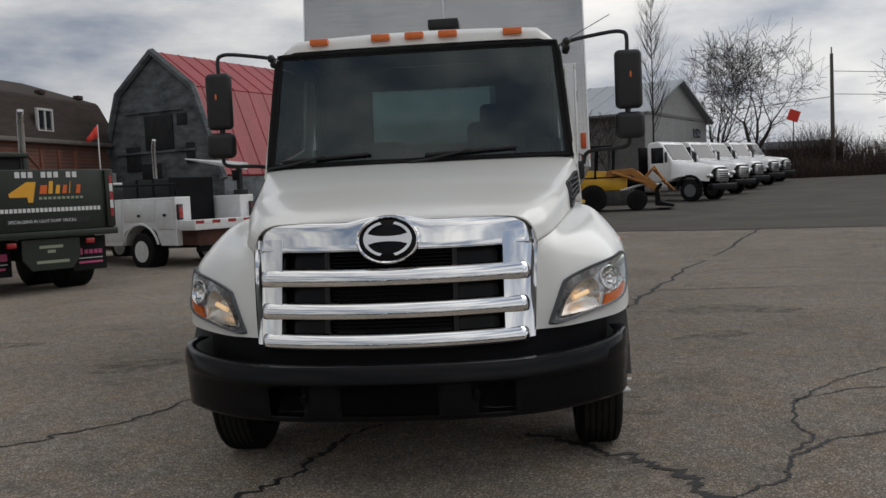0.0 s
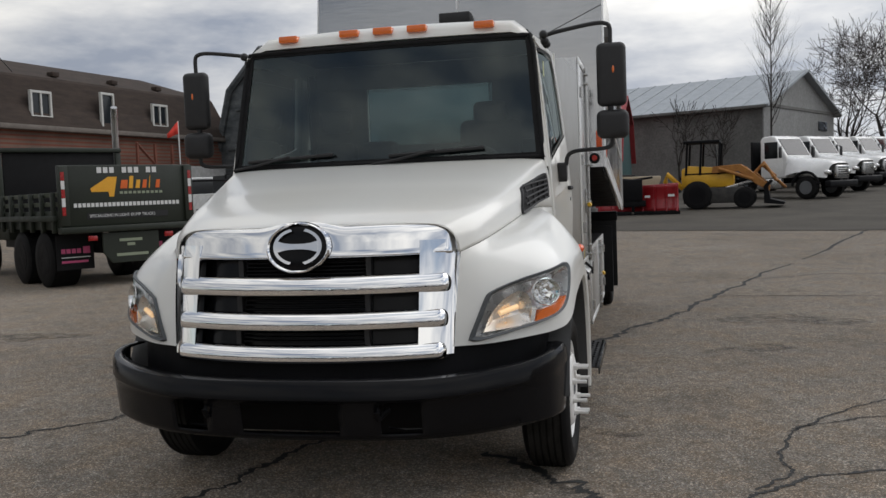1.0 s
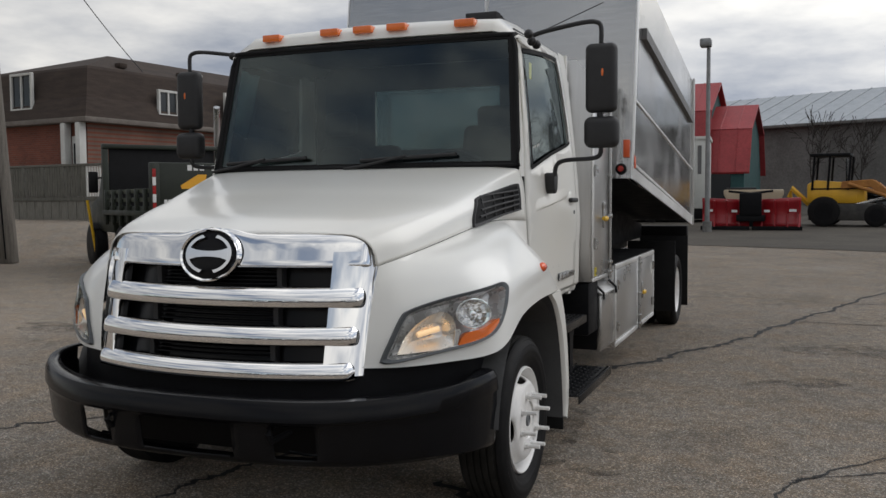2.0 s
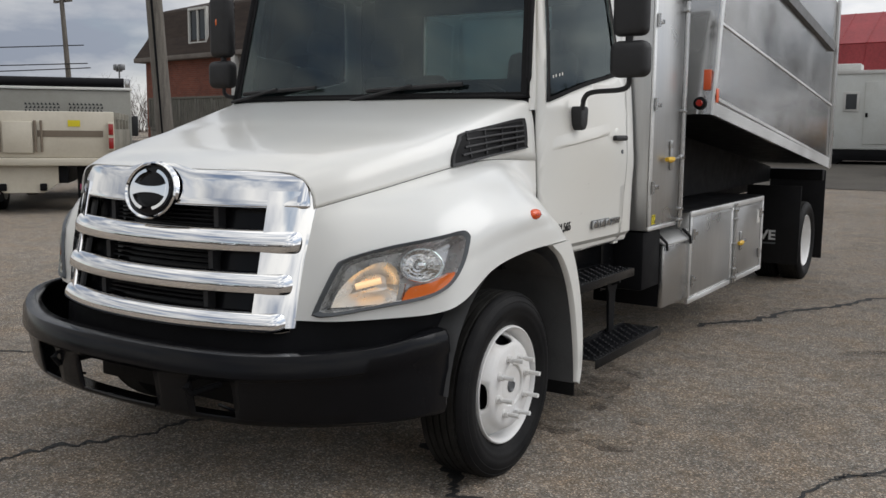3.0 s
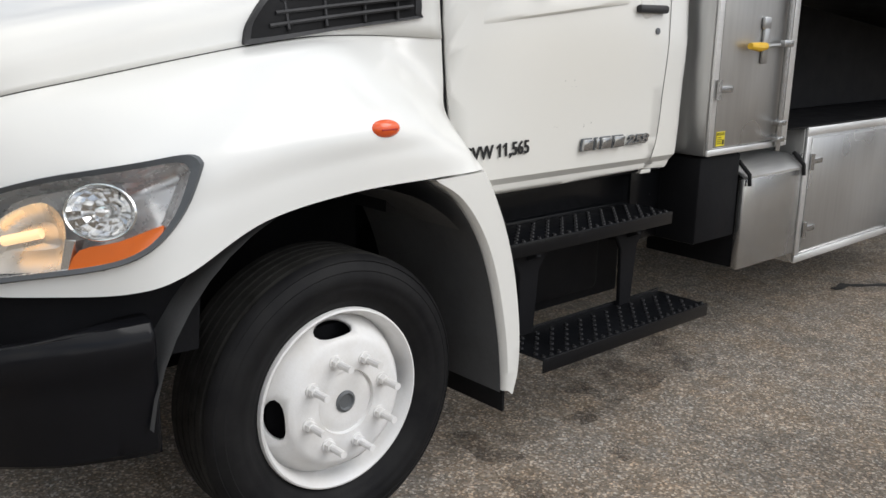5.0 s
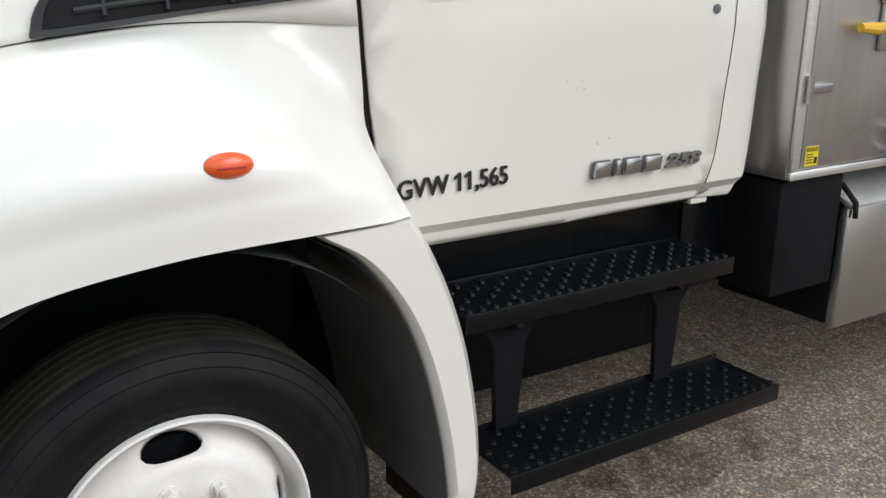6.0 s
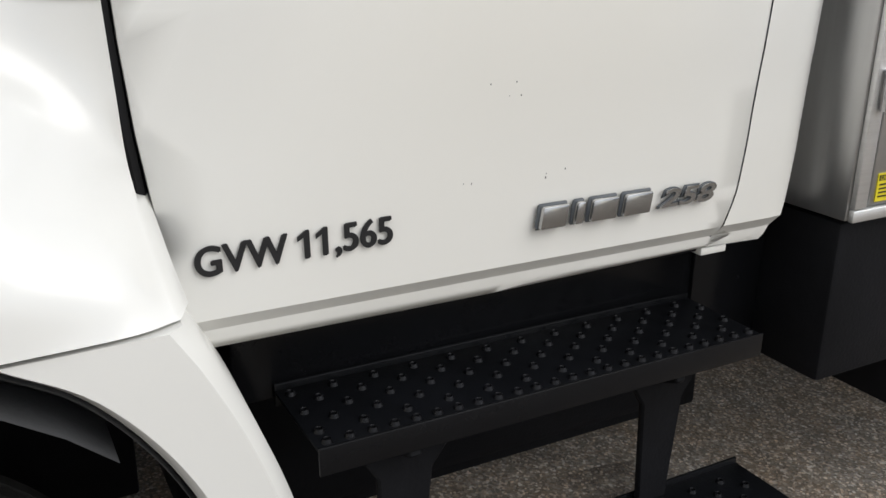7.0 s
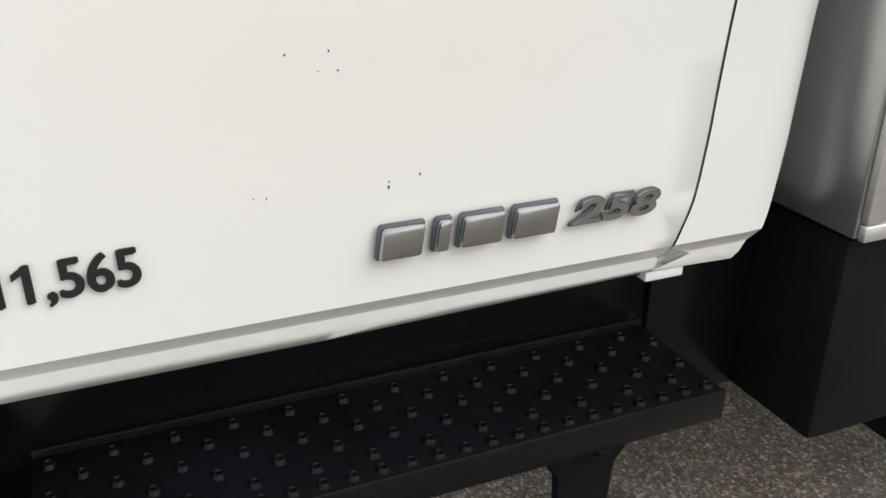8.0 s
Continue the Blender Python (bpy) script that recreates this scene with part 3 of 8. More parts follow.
def build_grille(truck):
    grille = part("grille", grille_bar(1.192, 1.338, 0.690, -0.006, True, 0.024), CHROME, truck, "bright chrome grille with three dark slots")
    for z0, z1, half in ((1.031, 1.121, 0.680), (0.878, 0.962, 0.670), (0.736, 0.817, 0.664)):
        part("grille_bar", grille_bar(z0, z1, half, -0.014), CHROME, grille)
    # side faces behind the bars, from the slot ends round to the fender
    for s in (1, -1):
        bm = bmesh.new()
        rows = []
        for z, xo in ((0.756, 0.664), (0.85, 0.670), (1.0, 0.678), (1.15, 0.687), (1.22, 0.690), (1.265, 0.691)):
            rows.append([(s * 0.533, grille_y(0.533, z) + 0.060, z), (s * 0.534, grille_y(0.534, z) + 0.016, z), (s * 0.541, grille_y(0.54, z) + 0.002, z), (s * (xo - 0.045), grille_y(xo - 0.045, z) + 0.010, z), (s * (xo - 0.008), grille_y(xo, z) + 0.022, z), (s * (xo + 0.004), grille_y(xo, z) + 0.034, z), (s * min(0.684 + (z - 0.786) * 0.06, 0.709 - (z - 1.203) * 0.28), 0.323 + (min(z, 1.25) - 0.786) * 0.233, z), (s * 0.695, 0.50, z)])
        skin(bm, rows, flip=(s > 0))
        part("side_band", bm, CHROME, grille)
    # dark core behind with fine louvres
    bm = bmesh.new()
    g = [[(x, grille_y(x, z) + 0.10, z) for x in np.linspace(-0.62, 0.62, 25)] for z in (0.74, 1.0, 1.32)]
    skin(bm, g, flip=True)
    part("core", bm, BLACK_BUMPER, grille, "black mesh core")
    for z0, z1 in ((1.117, 1.19), (0.957, 1.045), (0.815, 0.893)):
        for k in range(4):
            z = z0 + (z1 - z0) * (k + 0.6) / 4.4
            bm = bmesh.new()
            skin(bm, [[(x, grille_y(x, z) + d, z + dz) for x in np.linspace(-0.29, 0.29, 13)] for d, dz in ((0.09, 0.005), (0.06, 0.003), (0.06, -0.003), (0.09, -0.005))], flip=True)
            part("louvre", bm, BLACK_FRAME, grille)
        for x in (-0.31, 0.31):
            part("louvre_post", Box(x - 0.012, x + 0.012, grille_y(x, z0) + 0.05, grille_y(x, z0) + 0.09, z0 - 0.01, z1 + 0.01), BLACK_PLASTIC, grille)
    # badge: oval ring with a waisted bar, drawn as plain shapes
    badge = part("badge", lathe(bmesh.new(), [(0.0, 0.156), (-0.014, 0.153), (-0.020, 0.146), (-0.014, 0.138), (-0.004, 0.136)], (0, 0, 0), "Y", 56, closed=True), CHROME, truck, "oval chrome emblem ring on black")
    for v in badge.data.vertices:
        v.co.z = v.co.z * 0.74 + 1.252
        v.co.y += 0.240 + 0.22 * (v.co.z - 1.252)
    back = bmesh.new()
    lathe(back, [(0.0, 0.150), (-0.006, 0.128), (-0.012, 0.06)], (0, 0, 0), "Y", 48)
    back.transform(Matrix.Translation((0, 0.242, 1.252)) @ Matrix.Rotation(radians(-12.4), 4, "X") @ Matrix.Diagonal((1, 1, 0.74, 1)))
    part("badge_back", back, BLACK_BUMPER, badge, "black enamel back")
    # waisted bar that flares into two arcs inside the ring
    lobe = [(0.101 * math.cos(t), 0.073 * math.sin(t)) for t in np.linspace(1.30, 0.30, 9)]
    rim = [(0.1165 * math.cos(t), 0.086 * math.sin(t)) for t in np.linspace(-1.25, 1.25, 19)]
    lean = Matrix.Translation((0, 0.240, 1.252)) @ Matrix.Rotation(radians(-12.4), 4, "X") @ Matrix.Translation((0, -0.232, -1.252))
    for s in (1, -1):
        inner = [(x, z) for x, z in lobe[:9]] + [(0.094, 0.0)] + [(x, -z) for x, z in lobe[8::-1]]
        bm = bmesh.new()
        front = [bm.verts.new((s * x, 0.212, 1.252 + z)) for x, z in rim[::-1]], [bm.verts.new((s * x, 0.212, 1.252 + z)) for x, z in inner]
        back = [[bm.verts.new((v.co.x, 0.226, v.co.z)) for v in row] for row in front]
        for q, w in ((front[0], front[1]), (back[0], front[0]), (front[1], back[1])):
            for k in range(18):
                bm.faces.new((q[k], q[k + 1], w[k + 1], w[k]))
        bmesh.ops.recalc_face_normals(bm, faces=bm.faces)
        bm.transform(lean)
        part("badge_arc", bm, CHROME, badge, angle=25)
    half_bar = [(0.0972, 0.026), (0.062, 0.0165), (0.030, 0.0130), (0.0, 0.0122)]
    top = half_bar + [(-x, z) for x, z in half_bar[-2::-1]]
    bm = prism(bmesh.new(), [(x, 1.252 + z) for x, z in top] + [(x, 1.252 - z) for x, z in top[::-1]], 0.211, 0.226, "Y")
    bm.transform(lean)
    part("badge_bar", bm, CHROME, badge, angle=25)


def bumper_plan(s):
    """The bumper's line seen from above, s from -1 (passenger side) to 1."""
    a = abs(s)
    pts = catmull([(0, 0.0), (0.30, 0.012), (0.58, 0.065), (0.82, 0.165), (1.00, 0.29), (1.10, 0.42), (1.145, 0.56), (1.155, 0.66)], 8)
    f = a * (len(pts) - 1)
    i = min(int(f), len(pts) - 2)
    p = pts[i] + (pts[i + 1] - pts[i]) * (f - i)
    return math.copysign(p[0], s), p[1]


def build_bumper(truck):
    bm = bmesh.new()
    n = 112
    grid = []
    for k in range(n + 1):
        s = -1 + 2 * k / n
        x, y = bumper_plan(s)
        rise = 0.062 * smooth(0.25, 0.9, abs(s))
        zt, zb = 0.690 + rise, 0.415 + 0.02 * smooth(0.3, 0.7, abs(s)) - 0.012 * smooth(0.75, 1, abs(s))
        col = []
        for out, z in ((-0.10, zt - 0.004), (-0.05, zt), (-0.018, zt - 0.006), (-0.002, zt - 0.03), (0.004, zt - 0.085), (-0.012, zt - 0.098), (-0.017, 0.586), (-0.026, 0.545), (-0.034, 0.49), (-0.042, 0.445), (-0.050, zb + 0.012), (-0.066, zb), (-0.16, zb + 0.004)):
            k2 = 1 - 0.9 * smooth(0.55, 0.95, abs(s))
            side_in = out * (0.35 if z < zt - 0.09 else 1.0)
            col.append((x + math.copysign(1, x) * side_in * (1 - k2), y - out * max(k2, 0.12), z))
        grid.append(col)

    def hole(i, j, c):
        x = c.x
        if 6 <= j <= 8 and -0.215 < x < 0.235:
            return True
        return 6 <= j <= 8 and 0.405 < abs(x) < 0.57
    skin(bm, grid, flip=True, skip=hole)
    bmp = part("front_bumper", bm, BLACK_BUMPER, truck, "heavy black painted steel front bumper", angle=40)
    thicken(bmp, 0.006)
    for x0, x1 in ((-0.215, 0.215), (0.405, 0.57), (-0.57, -0.405)):
        y = bumper_plan((x0 + x1) / 2 / 1.25)[1] + 0.044
        lip = bmesh.new()
        tube(lip, [(x0, y + (0.0 if abs(x0 + x1) < 0.1 else 0.01), 0.445), ((x0 + x1) / 2, y - (0.006 if abs(x0 + x1) < 0.1 else 0), 0.441), (x1, y, 0.445)], 0.006, 6)
        part("opening_lip", lip, BLACK_BUMPER, bmp)
    # black sheet added for the shaded void between bumper and body
    bm = bmesh.new()
    skin(bm, [[(bumper_plan(s)[0] * f, bumper_plan(s)[1] + d, z + 0.05 * smooth(0.3, 0.9, abs(s))) for s in np.linspace(-0.93, 0.93, 41)] for f, d, z in ((0.93, 0.19, 0.58), (0.93, 0.20, 0.70), (0.93, 0.205, 0.80))], flip=True)
    part("gap_backing", bm, BLACK_FRAME, truck, "black backing that darkens the gap above the bumper")
    for s in (1, -1):
        hook = tube(bmesh.new(), [(s * 0.40, 0.2, 0.52), (s * 0.40, 0.05, 0.52), (s * 0.40, 0.03, 0.55), (s * 0.40, 0.06, 0.58), (s * 0.40, 0.2, 0.58)], 0.014, 8)
        part("tow_hook", hook, BLACK_FRAME, truck)


def build_front_body(truck):
    bm = bmesh.new()
    skin(bm, refine(hood_rows(), 6, 6), mirror=True)
    bmesh.ops.remove_doubles(bm, verts=bm.verts, dist=0.0005)
    hood = part("hood", bm, WHITE, truck, "white painted sloping hood", angle=50)
    thicken(hood, 0.004)
    for s in (1, -1):
        bm = bmesh.new()
        g = FENDER
        # a return flange along the arch and at the rear
        edge = np.array([[p, p + (-0.035, 0.0, 0.012)] for p in g[:, -1]])
        rear = np.array([[p, p + (-0.05, 0.02 if p[2] < 1.12 else 0.0, 0.0)] for p in g[-1]])
        for grid, fl, hole in ((g, s < 0, lambda i, j, c: in_headlight(i, j)), (edge, s < 0, None), (rear, s > 0, None)):
            skin(bm, [[(p[0] * s, p[1], p[2]) for p in row] for row in grid], flip=fl, skip=hole)
        bmesh.ops.remove_doubles(bm, verts=bm.verts, dist=0.0006)
        part("fender", bm, WHITE, truck, "white painted flared fender", angle=50)
        build_headlight(truck, s)
        # rear leg of the fender, a separate piece
        arc = catmull([(1.455, 0.994), (1.555, 0.93), (1.64, 0.82), (1.70, 0.68), (1.745, 0.50), (1.765, 0.36), (1.770, 0.290)], 6)
        outer = catmull([(1.672, 0.998), (1.712, 0.93), (1.762, 0.82), (1.806, 0.68), (1.838, 0.50), (1.843, 0.36), (1.825, 0.272)], 6)
        bm = bmesh.new()
        rows = []
        for k, ((ya, za), (yb, zb)) in enumerate(zip(arc, outer)):
            f = k / (len(arc) - 1)
            xo = 1.186 + 0.006 * math.sin(f * math.pi)
            rows.append([(s * 0.90, ya, za), (s * (xo - 0.012), ya, za), (s * xo, ya + 0.012, za), (s * xo, yb - 0.02, zb), (s * (xo - 0.02), yb, zb), (s * 0.98, yb + 0.01, zb)])
        skin(bm, rows, flip=(s > 0))
        bm.faces.new([bm.verts.new(p) for p in rows[0]])
        bmesh.ops.remove_doubles(bm, verts=bm.verts, dist=0.0004)
        part("fender_leg", bm, WHITE, truck, "white curved rear piece of the fender", angle=45)
        # grey liner and rubber mudflap
        bm = bmesh.new()
        rows = [[(s * 0.62, ya + 0.004, za - 0.004), (s * (1.172), ya - 0.001, za - 0.001)] for ya, za in arc]
        skin(bm, [[(x, y - 0.006, z - 0.004) for x, y, z in r] for r in rows], flip=(s < 0))
        part("wheel_liner", bm, GREY_LINER, truck, "dull grey plastic wheel liner")
        part("mudflap", Box(s * 0.86, s * 1.17, 1.775, 1.787, 0.215, 0.33, 0.003), SEAL, truck, "black rubber mudflap")
        # round arch liner above the tyre
        bm = bmesh.new()
        pts = [(1.193 + 0.56 * math.cos(t), 0.42 + 0.575 * math.sin(t)) for t in np.linspace(0.80, math.pi * 0.96, 18)]
        skin(bm, [[(s * 0.60, y, z), (s * 1.165, y, z)] for y, z in pts], flip=(s > 0))
        part("arch_liner", bm, GREY_LINER, truck)
        # side vent in the hood
        build_vent(truck, s)
        mk = bmesh.new()
        bmesh.ops.create_uvsphere(mk, u_segments=20, v_segments=10, radius=1.0, matrix=Matrix.Translation((s * 1.182, 1.293, 1.145)) @ Matrix.Diagonal((0.022, 0.047, 0.024, 1)))
        part("side_marker", mk, MARKER_RED, truck, "orange oval side marker lamp")
        part("marker_rib", Box(s * 1.2005, s * 1.2043, 1.268, 1.318, 1.1425, 1.1470, 0.001, 1), RED_LENS, truck)
    # cowl between hood and windscreen
    bm = bmesh.new()
    def foot(x):
        return 1.605 + 0.035 * (abs(x) / 0.92) ** 2.4
    xs = np.linspace(-0.93, 0.93, 41)
    skin(bm, [[(x, 1.555, 1.61 - 0.02 * (abs(x) / 0.9) ** 2) for x in xs], [(x, foot(x) - 0.022, 1.646 - 0.012 * (abs(x) / 0.9) ** 2) for x in xs], [(x, foot(x) - 0.004, 1.652) for x in xs]], flip=True)
    part("cowl", bm, BLACK_PLASTIC, truck, "black cowl panel")


def build_vent(truck, s):
    def at(y, z, out=0.0):
        d = (HOOD[:, :, 1] - y) ** 2 + (HOOD[:, :, 2] - z) ** 2 + (HOOD[:, :, 0] < 0.6)
        near = np.argsort(d, axis=None)[:5]
        w = 1 / (d.ravel()[near] + 1e-5)
        x = float((HOOD[:, :, 0].ravel()[near] * w).sum() / w.sum())
        return Vector((s * (x + 0.003 + out), y, z))
    outer = [(1.045, 1.352), (1.06, 1.40), (1.11, 1.462), (1.16, 1.492), (1.40, 1.535), (1.545, 1.560), (1.565, 1.55), (1.572, 1.50), (1.572, 1.435), (1.555, 1.42), (1.30, 1.385), (1.07, 1.350)]
    loop = [tuple(p) for p in catmull(outer + outer[:1], 3)[:-1]]
    cy, cz = 1.34, 1.455
    inner = [(cy + (y - cy) * 0.93, cz + (z - cz) * 0.86) for y, z in loop]
    frame_ = ring_strip(bmesh.new(), [at(*p, -0.004) for p in loop], [at(*p, 0.014) for p in loop])
    ring_strip(frame_, [at(*p, 0.014) for p in loop], [at(*p, 0.010) for p in inner])
    ring_strip(frame_, [at(*p, 0.010) for p in inner], [at(*p, -0.006) for p in inner])
    vent = part("hood_vent", frame_, BLACK_PLASTIC, truck, "black louvred plastic hood vent")
    backing = bmesh.new()
    skin(backing, [[at(cy + (y - cy) * f, cz + (z - cz) * f, 0.007) for y, z in inner + inner[:1]] for f in (1.0, 0.85, 0.7, 0.55, 0.4, 0.25, 0.1, 0.0)])
    part("vent_back", backing, SEAL, vent)
    for k in range(4):
        f = (k + 0.8) / 4.6
        lo = at(1.09 + 0.02 * k, 1.37 + 0.15 * f, 0.010)
        hi = at(1.555, 1.435 + 0.11 * f, 0.010)
        a = bmesh.new()
        tube(a, [lo + Vector((s * 0.004, 0.03, 0)), at((lo.y + hi.y) / 2, (lo.z + hi.z) / 2, 0.014), hi + Vector((s * 0.004, -0.01, 0))], 0.006, 6)
        part("slat", a, BLACK_PLASTIC, vent)
    for y in (1.17, 1.28, 1.40, 1.50):
        a = bmesh.new()
        tube(a, [at(y, 1.375 + 0.10 * (y - 1.05), 0.013), at(y, 1.475 + 0.12 * (y - 1.05), 0.013)], 0.005, 6)
        part("rib", a, BLACK_PLASTIC, vent)


def cab_section(z):
    """Half width of the cab side at a height."""
    return float(np.interp(z, [0.875, 0.890, 0.906, 0.930, 1.1, 1.35, 1.60, 1.75, 2.0, 2.25, 2.40], [0.985, 0.991, 0.992, 1.012, 1.016, 1.012, 0.995, 0.982, 0.955, 0.925, 0.90]))


WIN = [(1.765, 1.650), (1.80, 1.90), (1.845, 2.285), (1.87, 2.315), (2.30, 2.352), (2.56, 2.36), (2.60, 2.33), (2.665, 1.98), (2.67, 1.86), (2.64, 1.815), (2.20, 1.735), (1.80, 1.645)]


def side_panel(outline, s, out=0.0, holes=(), n=None):
    """A curved panel of the cab's side, cut to an outline of (y, z), with window holes."""
    cu = bmesh.new()
    rings = []
    for loop in (outline, *holes):
        vs = [cu.verts.new((0, y, z)) for y, z in loop]
        for a, b in zip(vs, vs[1:] + vs[:1]):
            cu.edges.new((a, b))
        rings.append(vs)
    bmesh.ops.triangle_fill(cu, use_beauty=True, use_dissolve=False, edges=cu.edges[:])
    for y in (1.75, 1.83, 1.91, 1.99, 2.07, 2.15, 2.23, 2.31, 2.42, 2.54, 2.66, 2.74, 2.80, 2.83, 2.86, 2.89):
        bmesh.ops.bisect_plane(cu, geom=cu.verts[:] + cu.edges[:] + cu.faces[:], plane_co=(0, y, 0), plane_no=(0, 1, 0))
    for z in (0.890, 0.906, 0.918, 0.930, 0.945, 1.0, 1.1, 1.22, 1.35, 1.48, 1.60, 1.75, 1.9, 2.0, 2.12, 2.25, 2.35):
        bmesh.ops.bisect_plane(cu, geom=cu.verts[:] + cu.edges[:] + cu.faces[:], plane_co=(0, 0, z), plane_no=(0, 0, 1))
    for v in cu.verts:
        v.co.x = s * (cab_section(v.co.z) + out + 0.012 * smooth(1.75, 2.3, v.co.y) * smooth(1.12, 1.35, v.co.z) - 0.035 * smooth(2.82, 2.93, v.co.y) ** 2)
    bmesh.ops.recalc_face_normals(cu, faces=cu.faces)
    if sum(f.normal.x * f.calc_area() for f in cu.faces) * s < 0:
        bmesh.ops.reverse_faces(cu, faces=cu.faces)
    return cu


def rounded(loop, n=3):
    return [tuple(p) for p in catmull(list(loop) + [loop[0]], n)[:-1]]


def build_cab(truck):
    # windscreen frame, roof, rear wall
    wz = [1.655, 1.75, 1.9, 2.1, 2.3, 2.385]
    def ws(x, z, out=0.0):
        f = (z - 1.655) / 0.73
        y = 1.600 + 0.150 * f + 0.035 * (abs(x) / 0.92) ** 2.4
        return (x, y - out, z)
    def half(z):
        return 0.960 - 0.060 * (z - 1.655) / 0.73
    glass = bmesh.new()
    skin(glass, [[ws(half(z) * u, z) for u in np.linspace(-1, 1, 41)] for z in wz], flip=True)
    wsh = part("windscreen", glass, GLASS, truck, "large dark tinted windscreen")
    wsh.visible_shadow = False
    seal = bmesh.new()
    loop = [ws(half(1.66) * u, 1.66, 0.004) for u in np.linspace(-1, 1, 41)] + [ws(half(z) * 1.0, z, 0.004) for z in wz[1:-1]] + [ws(half(2.38) * u, 2.38, 0.004) for u in np.linspace(0.985, -0.985, 41)] + [ws(-half(z), z, 0.004) for z in wz[-2:0:-1]]
    tube(seal, loop + loop[:2], 0.015, 8)
    rim = [ws(half(1.66) * u, 1.66, 0.006) for u in np.linspace(-1, 1, 41)] + [ws(half(z), z, 0.006) for z in np.linspace(1.70, 2.34, 12)] + [ws(half(2.38) * u, 2.38, 0.006) for u in np.linspace(1, -1, 41)] + [ws(-half(z), z, 0.006) for z in np.linspace(2.34, 1.70, 12)]
    inner = [ws(x * 0.958, 2.02 + (z - 2.02) * 0.93, 0.005) for x, y, z in rim]
    part("windscreen_border", ring_strip(bmesh.new(), rim, inner), SEAL, truck, "black printed border of the windscreen")
    part("windscreen_seal", seal, SEAL, truck, "black rubber windscreen surround")
    # pillars and roof shell
    roof = bmesh.new()
    rows = []
    for y, zc, drop, hw in ((1.780, 2.394, 0.0, 0.90), (1.736, 2.405, 0.004, 0.905), (1.746, 2.452, 0.012, 0.905), (1.79, 2.490, 0.02, 0.905), (1.90, 2.515, 0.025, 0.908), (2.2, 2.53, 0.028, 0.91), (2.5, 2.527, 0.028, 0.91), (2.84, 2.50, 0.03, 0.90), (2.915, 2.43, 0.03, 0.885)):
        row = []
        for u in np.linspace(-1, 1, 29):
            a = abs(u)
            bend = 0.035 * a ** 2.4 if y < 2.0 else 0.035 * a ** 2.4 * smooth(2.4, 1.9, y)
            x = hw * u * (1.0 if a < 0.9 else 1 + 0.012 * (a - 0.9) / 0.1)
            z = zc - drop * a**2 - (zc - 2.36) * smooth(0.86, 1.0, a) ** 1.5
            row.append((x, y + bend, z))
        rows.append(row)
    skin(roof, rows, flip=True)
    rf = part("roof", roof, WHITE, truck, "white painted cab roof", angle=60)
    thicken(rf, 0.006)
    for s in (1, -1):
        pil = bmesh.new()
        rows = []
        for z in (1.60, 1.62, 1.64, 1.67, 1.75, 1.9, 2.1, 2.3, 2.37):
            zz = max(z, 1.655)
            x0, y0, _ = ws(half(zz) + 0.008, zz, 0.006)
            yb = 1.668 + max(0.0, (z - 1.60)) * 0.158 - 0.034 * smooth(1.78, 1.42, z) - 0.006
            y0 -= 0.02 * smooth(1.665, 1.60, z)
            xs_ = cab_section(z)
            x0 = min(x0, xs_ - 0.016)
            rows.append([(s * x0, y0, z), (s * min(x0 + 0.012, xs_ - 0.008), y0 + 0.005, z), (s * (xs_ - 0.006), y0 + 0.03, z), (s * xs_, yb, z), (s * (xs_ - 0.03), yb + 0.02, z)])
        skin(pil, rows, flip=(s < 0))
        part("pillar", pil, WHITE, truck)
        # lower cowl side behind the fender
        cw = side_panel([(1.53, 1.0), (1.665, 1.0), (1.645, 1.2), (1.632, 1.42), (1.648, 1.60), (1.55, 1.60)], s, -0.045)
        part("cowl_side", cw, WHITE, truck)
        rear_edge = [(2.70, 2.35), (2.735, 2.15), (2.760, 1.85), (2.762, 1.60), (2.748, 1.38), (2.738, 1.15), (2.728, 1.02), (2.719, 0.975), (2.700, 0.925), (2.686, 0.884)]
        door_loop = [(1.666, 1.20), (1.652, 1.42), (1.668, 1.62), (1.715, 1.85), (1.785, 2.29), (1.83, 2.385), (2.62, 2.40)] + rear_edge + [(1.735, 0.875), (1.705, 0.92)]
        dl = rounded(door_loop, 2)
        door = part("door", side_panel(dl, s, 0.0, [rounded(WIN, 3)]), WHITE, truck, "white cab door with a tinted window")
        thicken(door, 0.02)
        gap = bmesh.new()
        tube(gap, [(s * (cab_section(z) - 0.018), y, z) for y, z in ((1.698, 0.91), (1.673, 1.05), (1.656, 1.20), (1.643, 1.40), (1.659, 1.62), (1.706, 1.85), (1.777, 2.29), (1.825, 2.393), (2.62, 2.408))], 0.009, 6)
        part("door_seal", gap, SEAL, door, "black door gap seal")
        shut = tube(bmesh.new(), [(s * (cab_section(z) - 0.006 + 0.012 * smooth(1.12, 1.35, z)), y + 0.002, z) for y, z in catmull(rear_edge, 3)], 0.0045, 6)
        part("rear_seal", shut, GREY_PLASTIC, door, "grey rubber in the rear door gap")
        wl_ = rounded(WIN, 3)
        wc = (2.22, 2.02)
        wd = rounded(WIN, 12)
        rub = ring_strip(bmesh.new(), [(s * (cab_section(z) + 0.012 * smooth(1.75, 2.3, y) + 0.005), y, z) for y, z in wd], [(s * (cab_section(z) + 0.012 * smooth(1.75, 2.3, y) + 0.006), wc[0] + (y - wc[0]) * 0.935, wc[1] + (z - wc[1]) * 0.925) for y, z in wd])
        part("window_seal", rub, SEAL, door, "black rubber window seal")
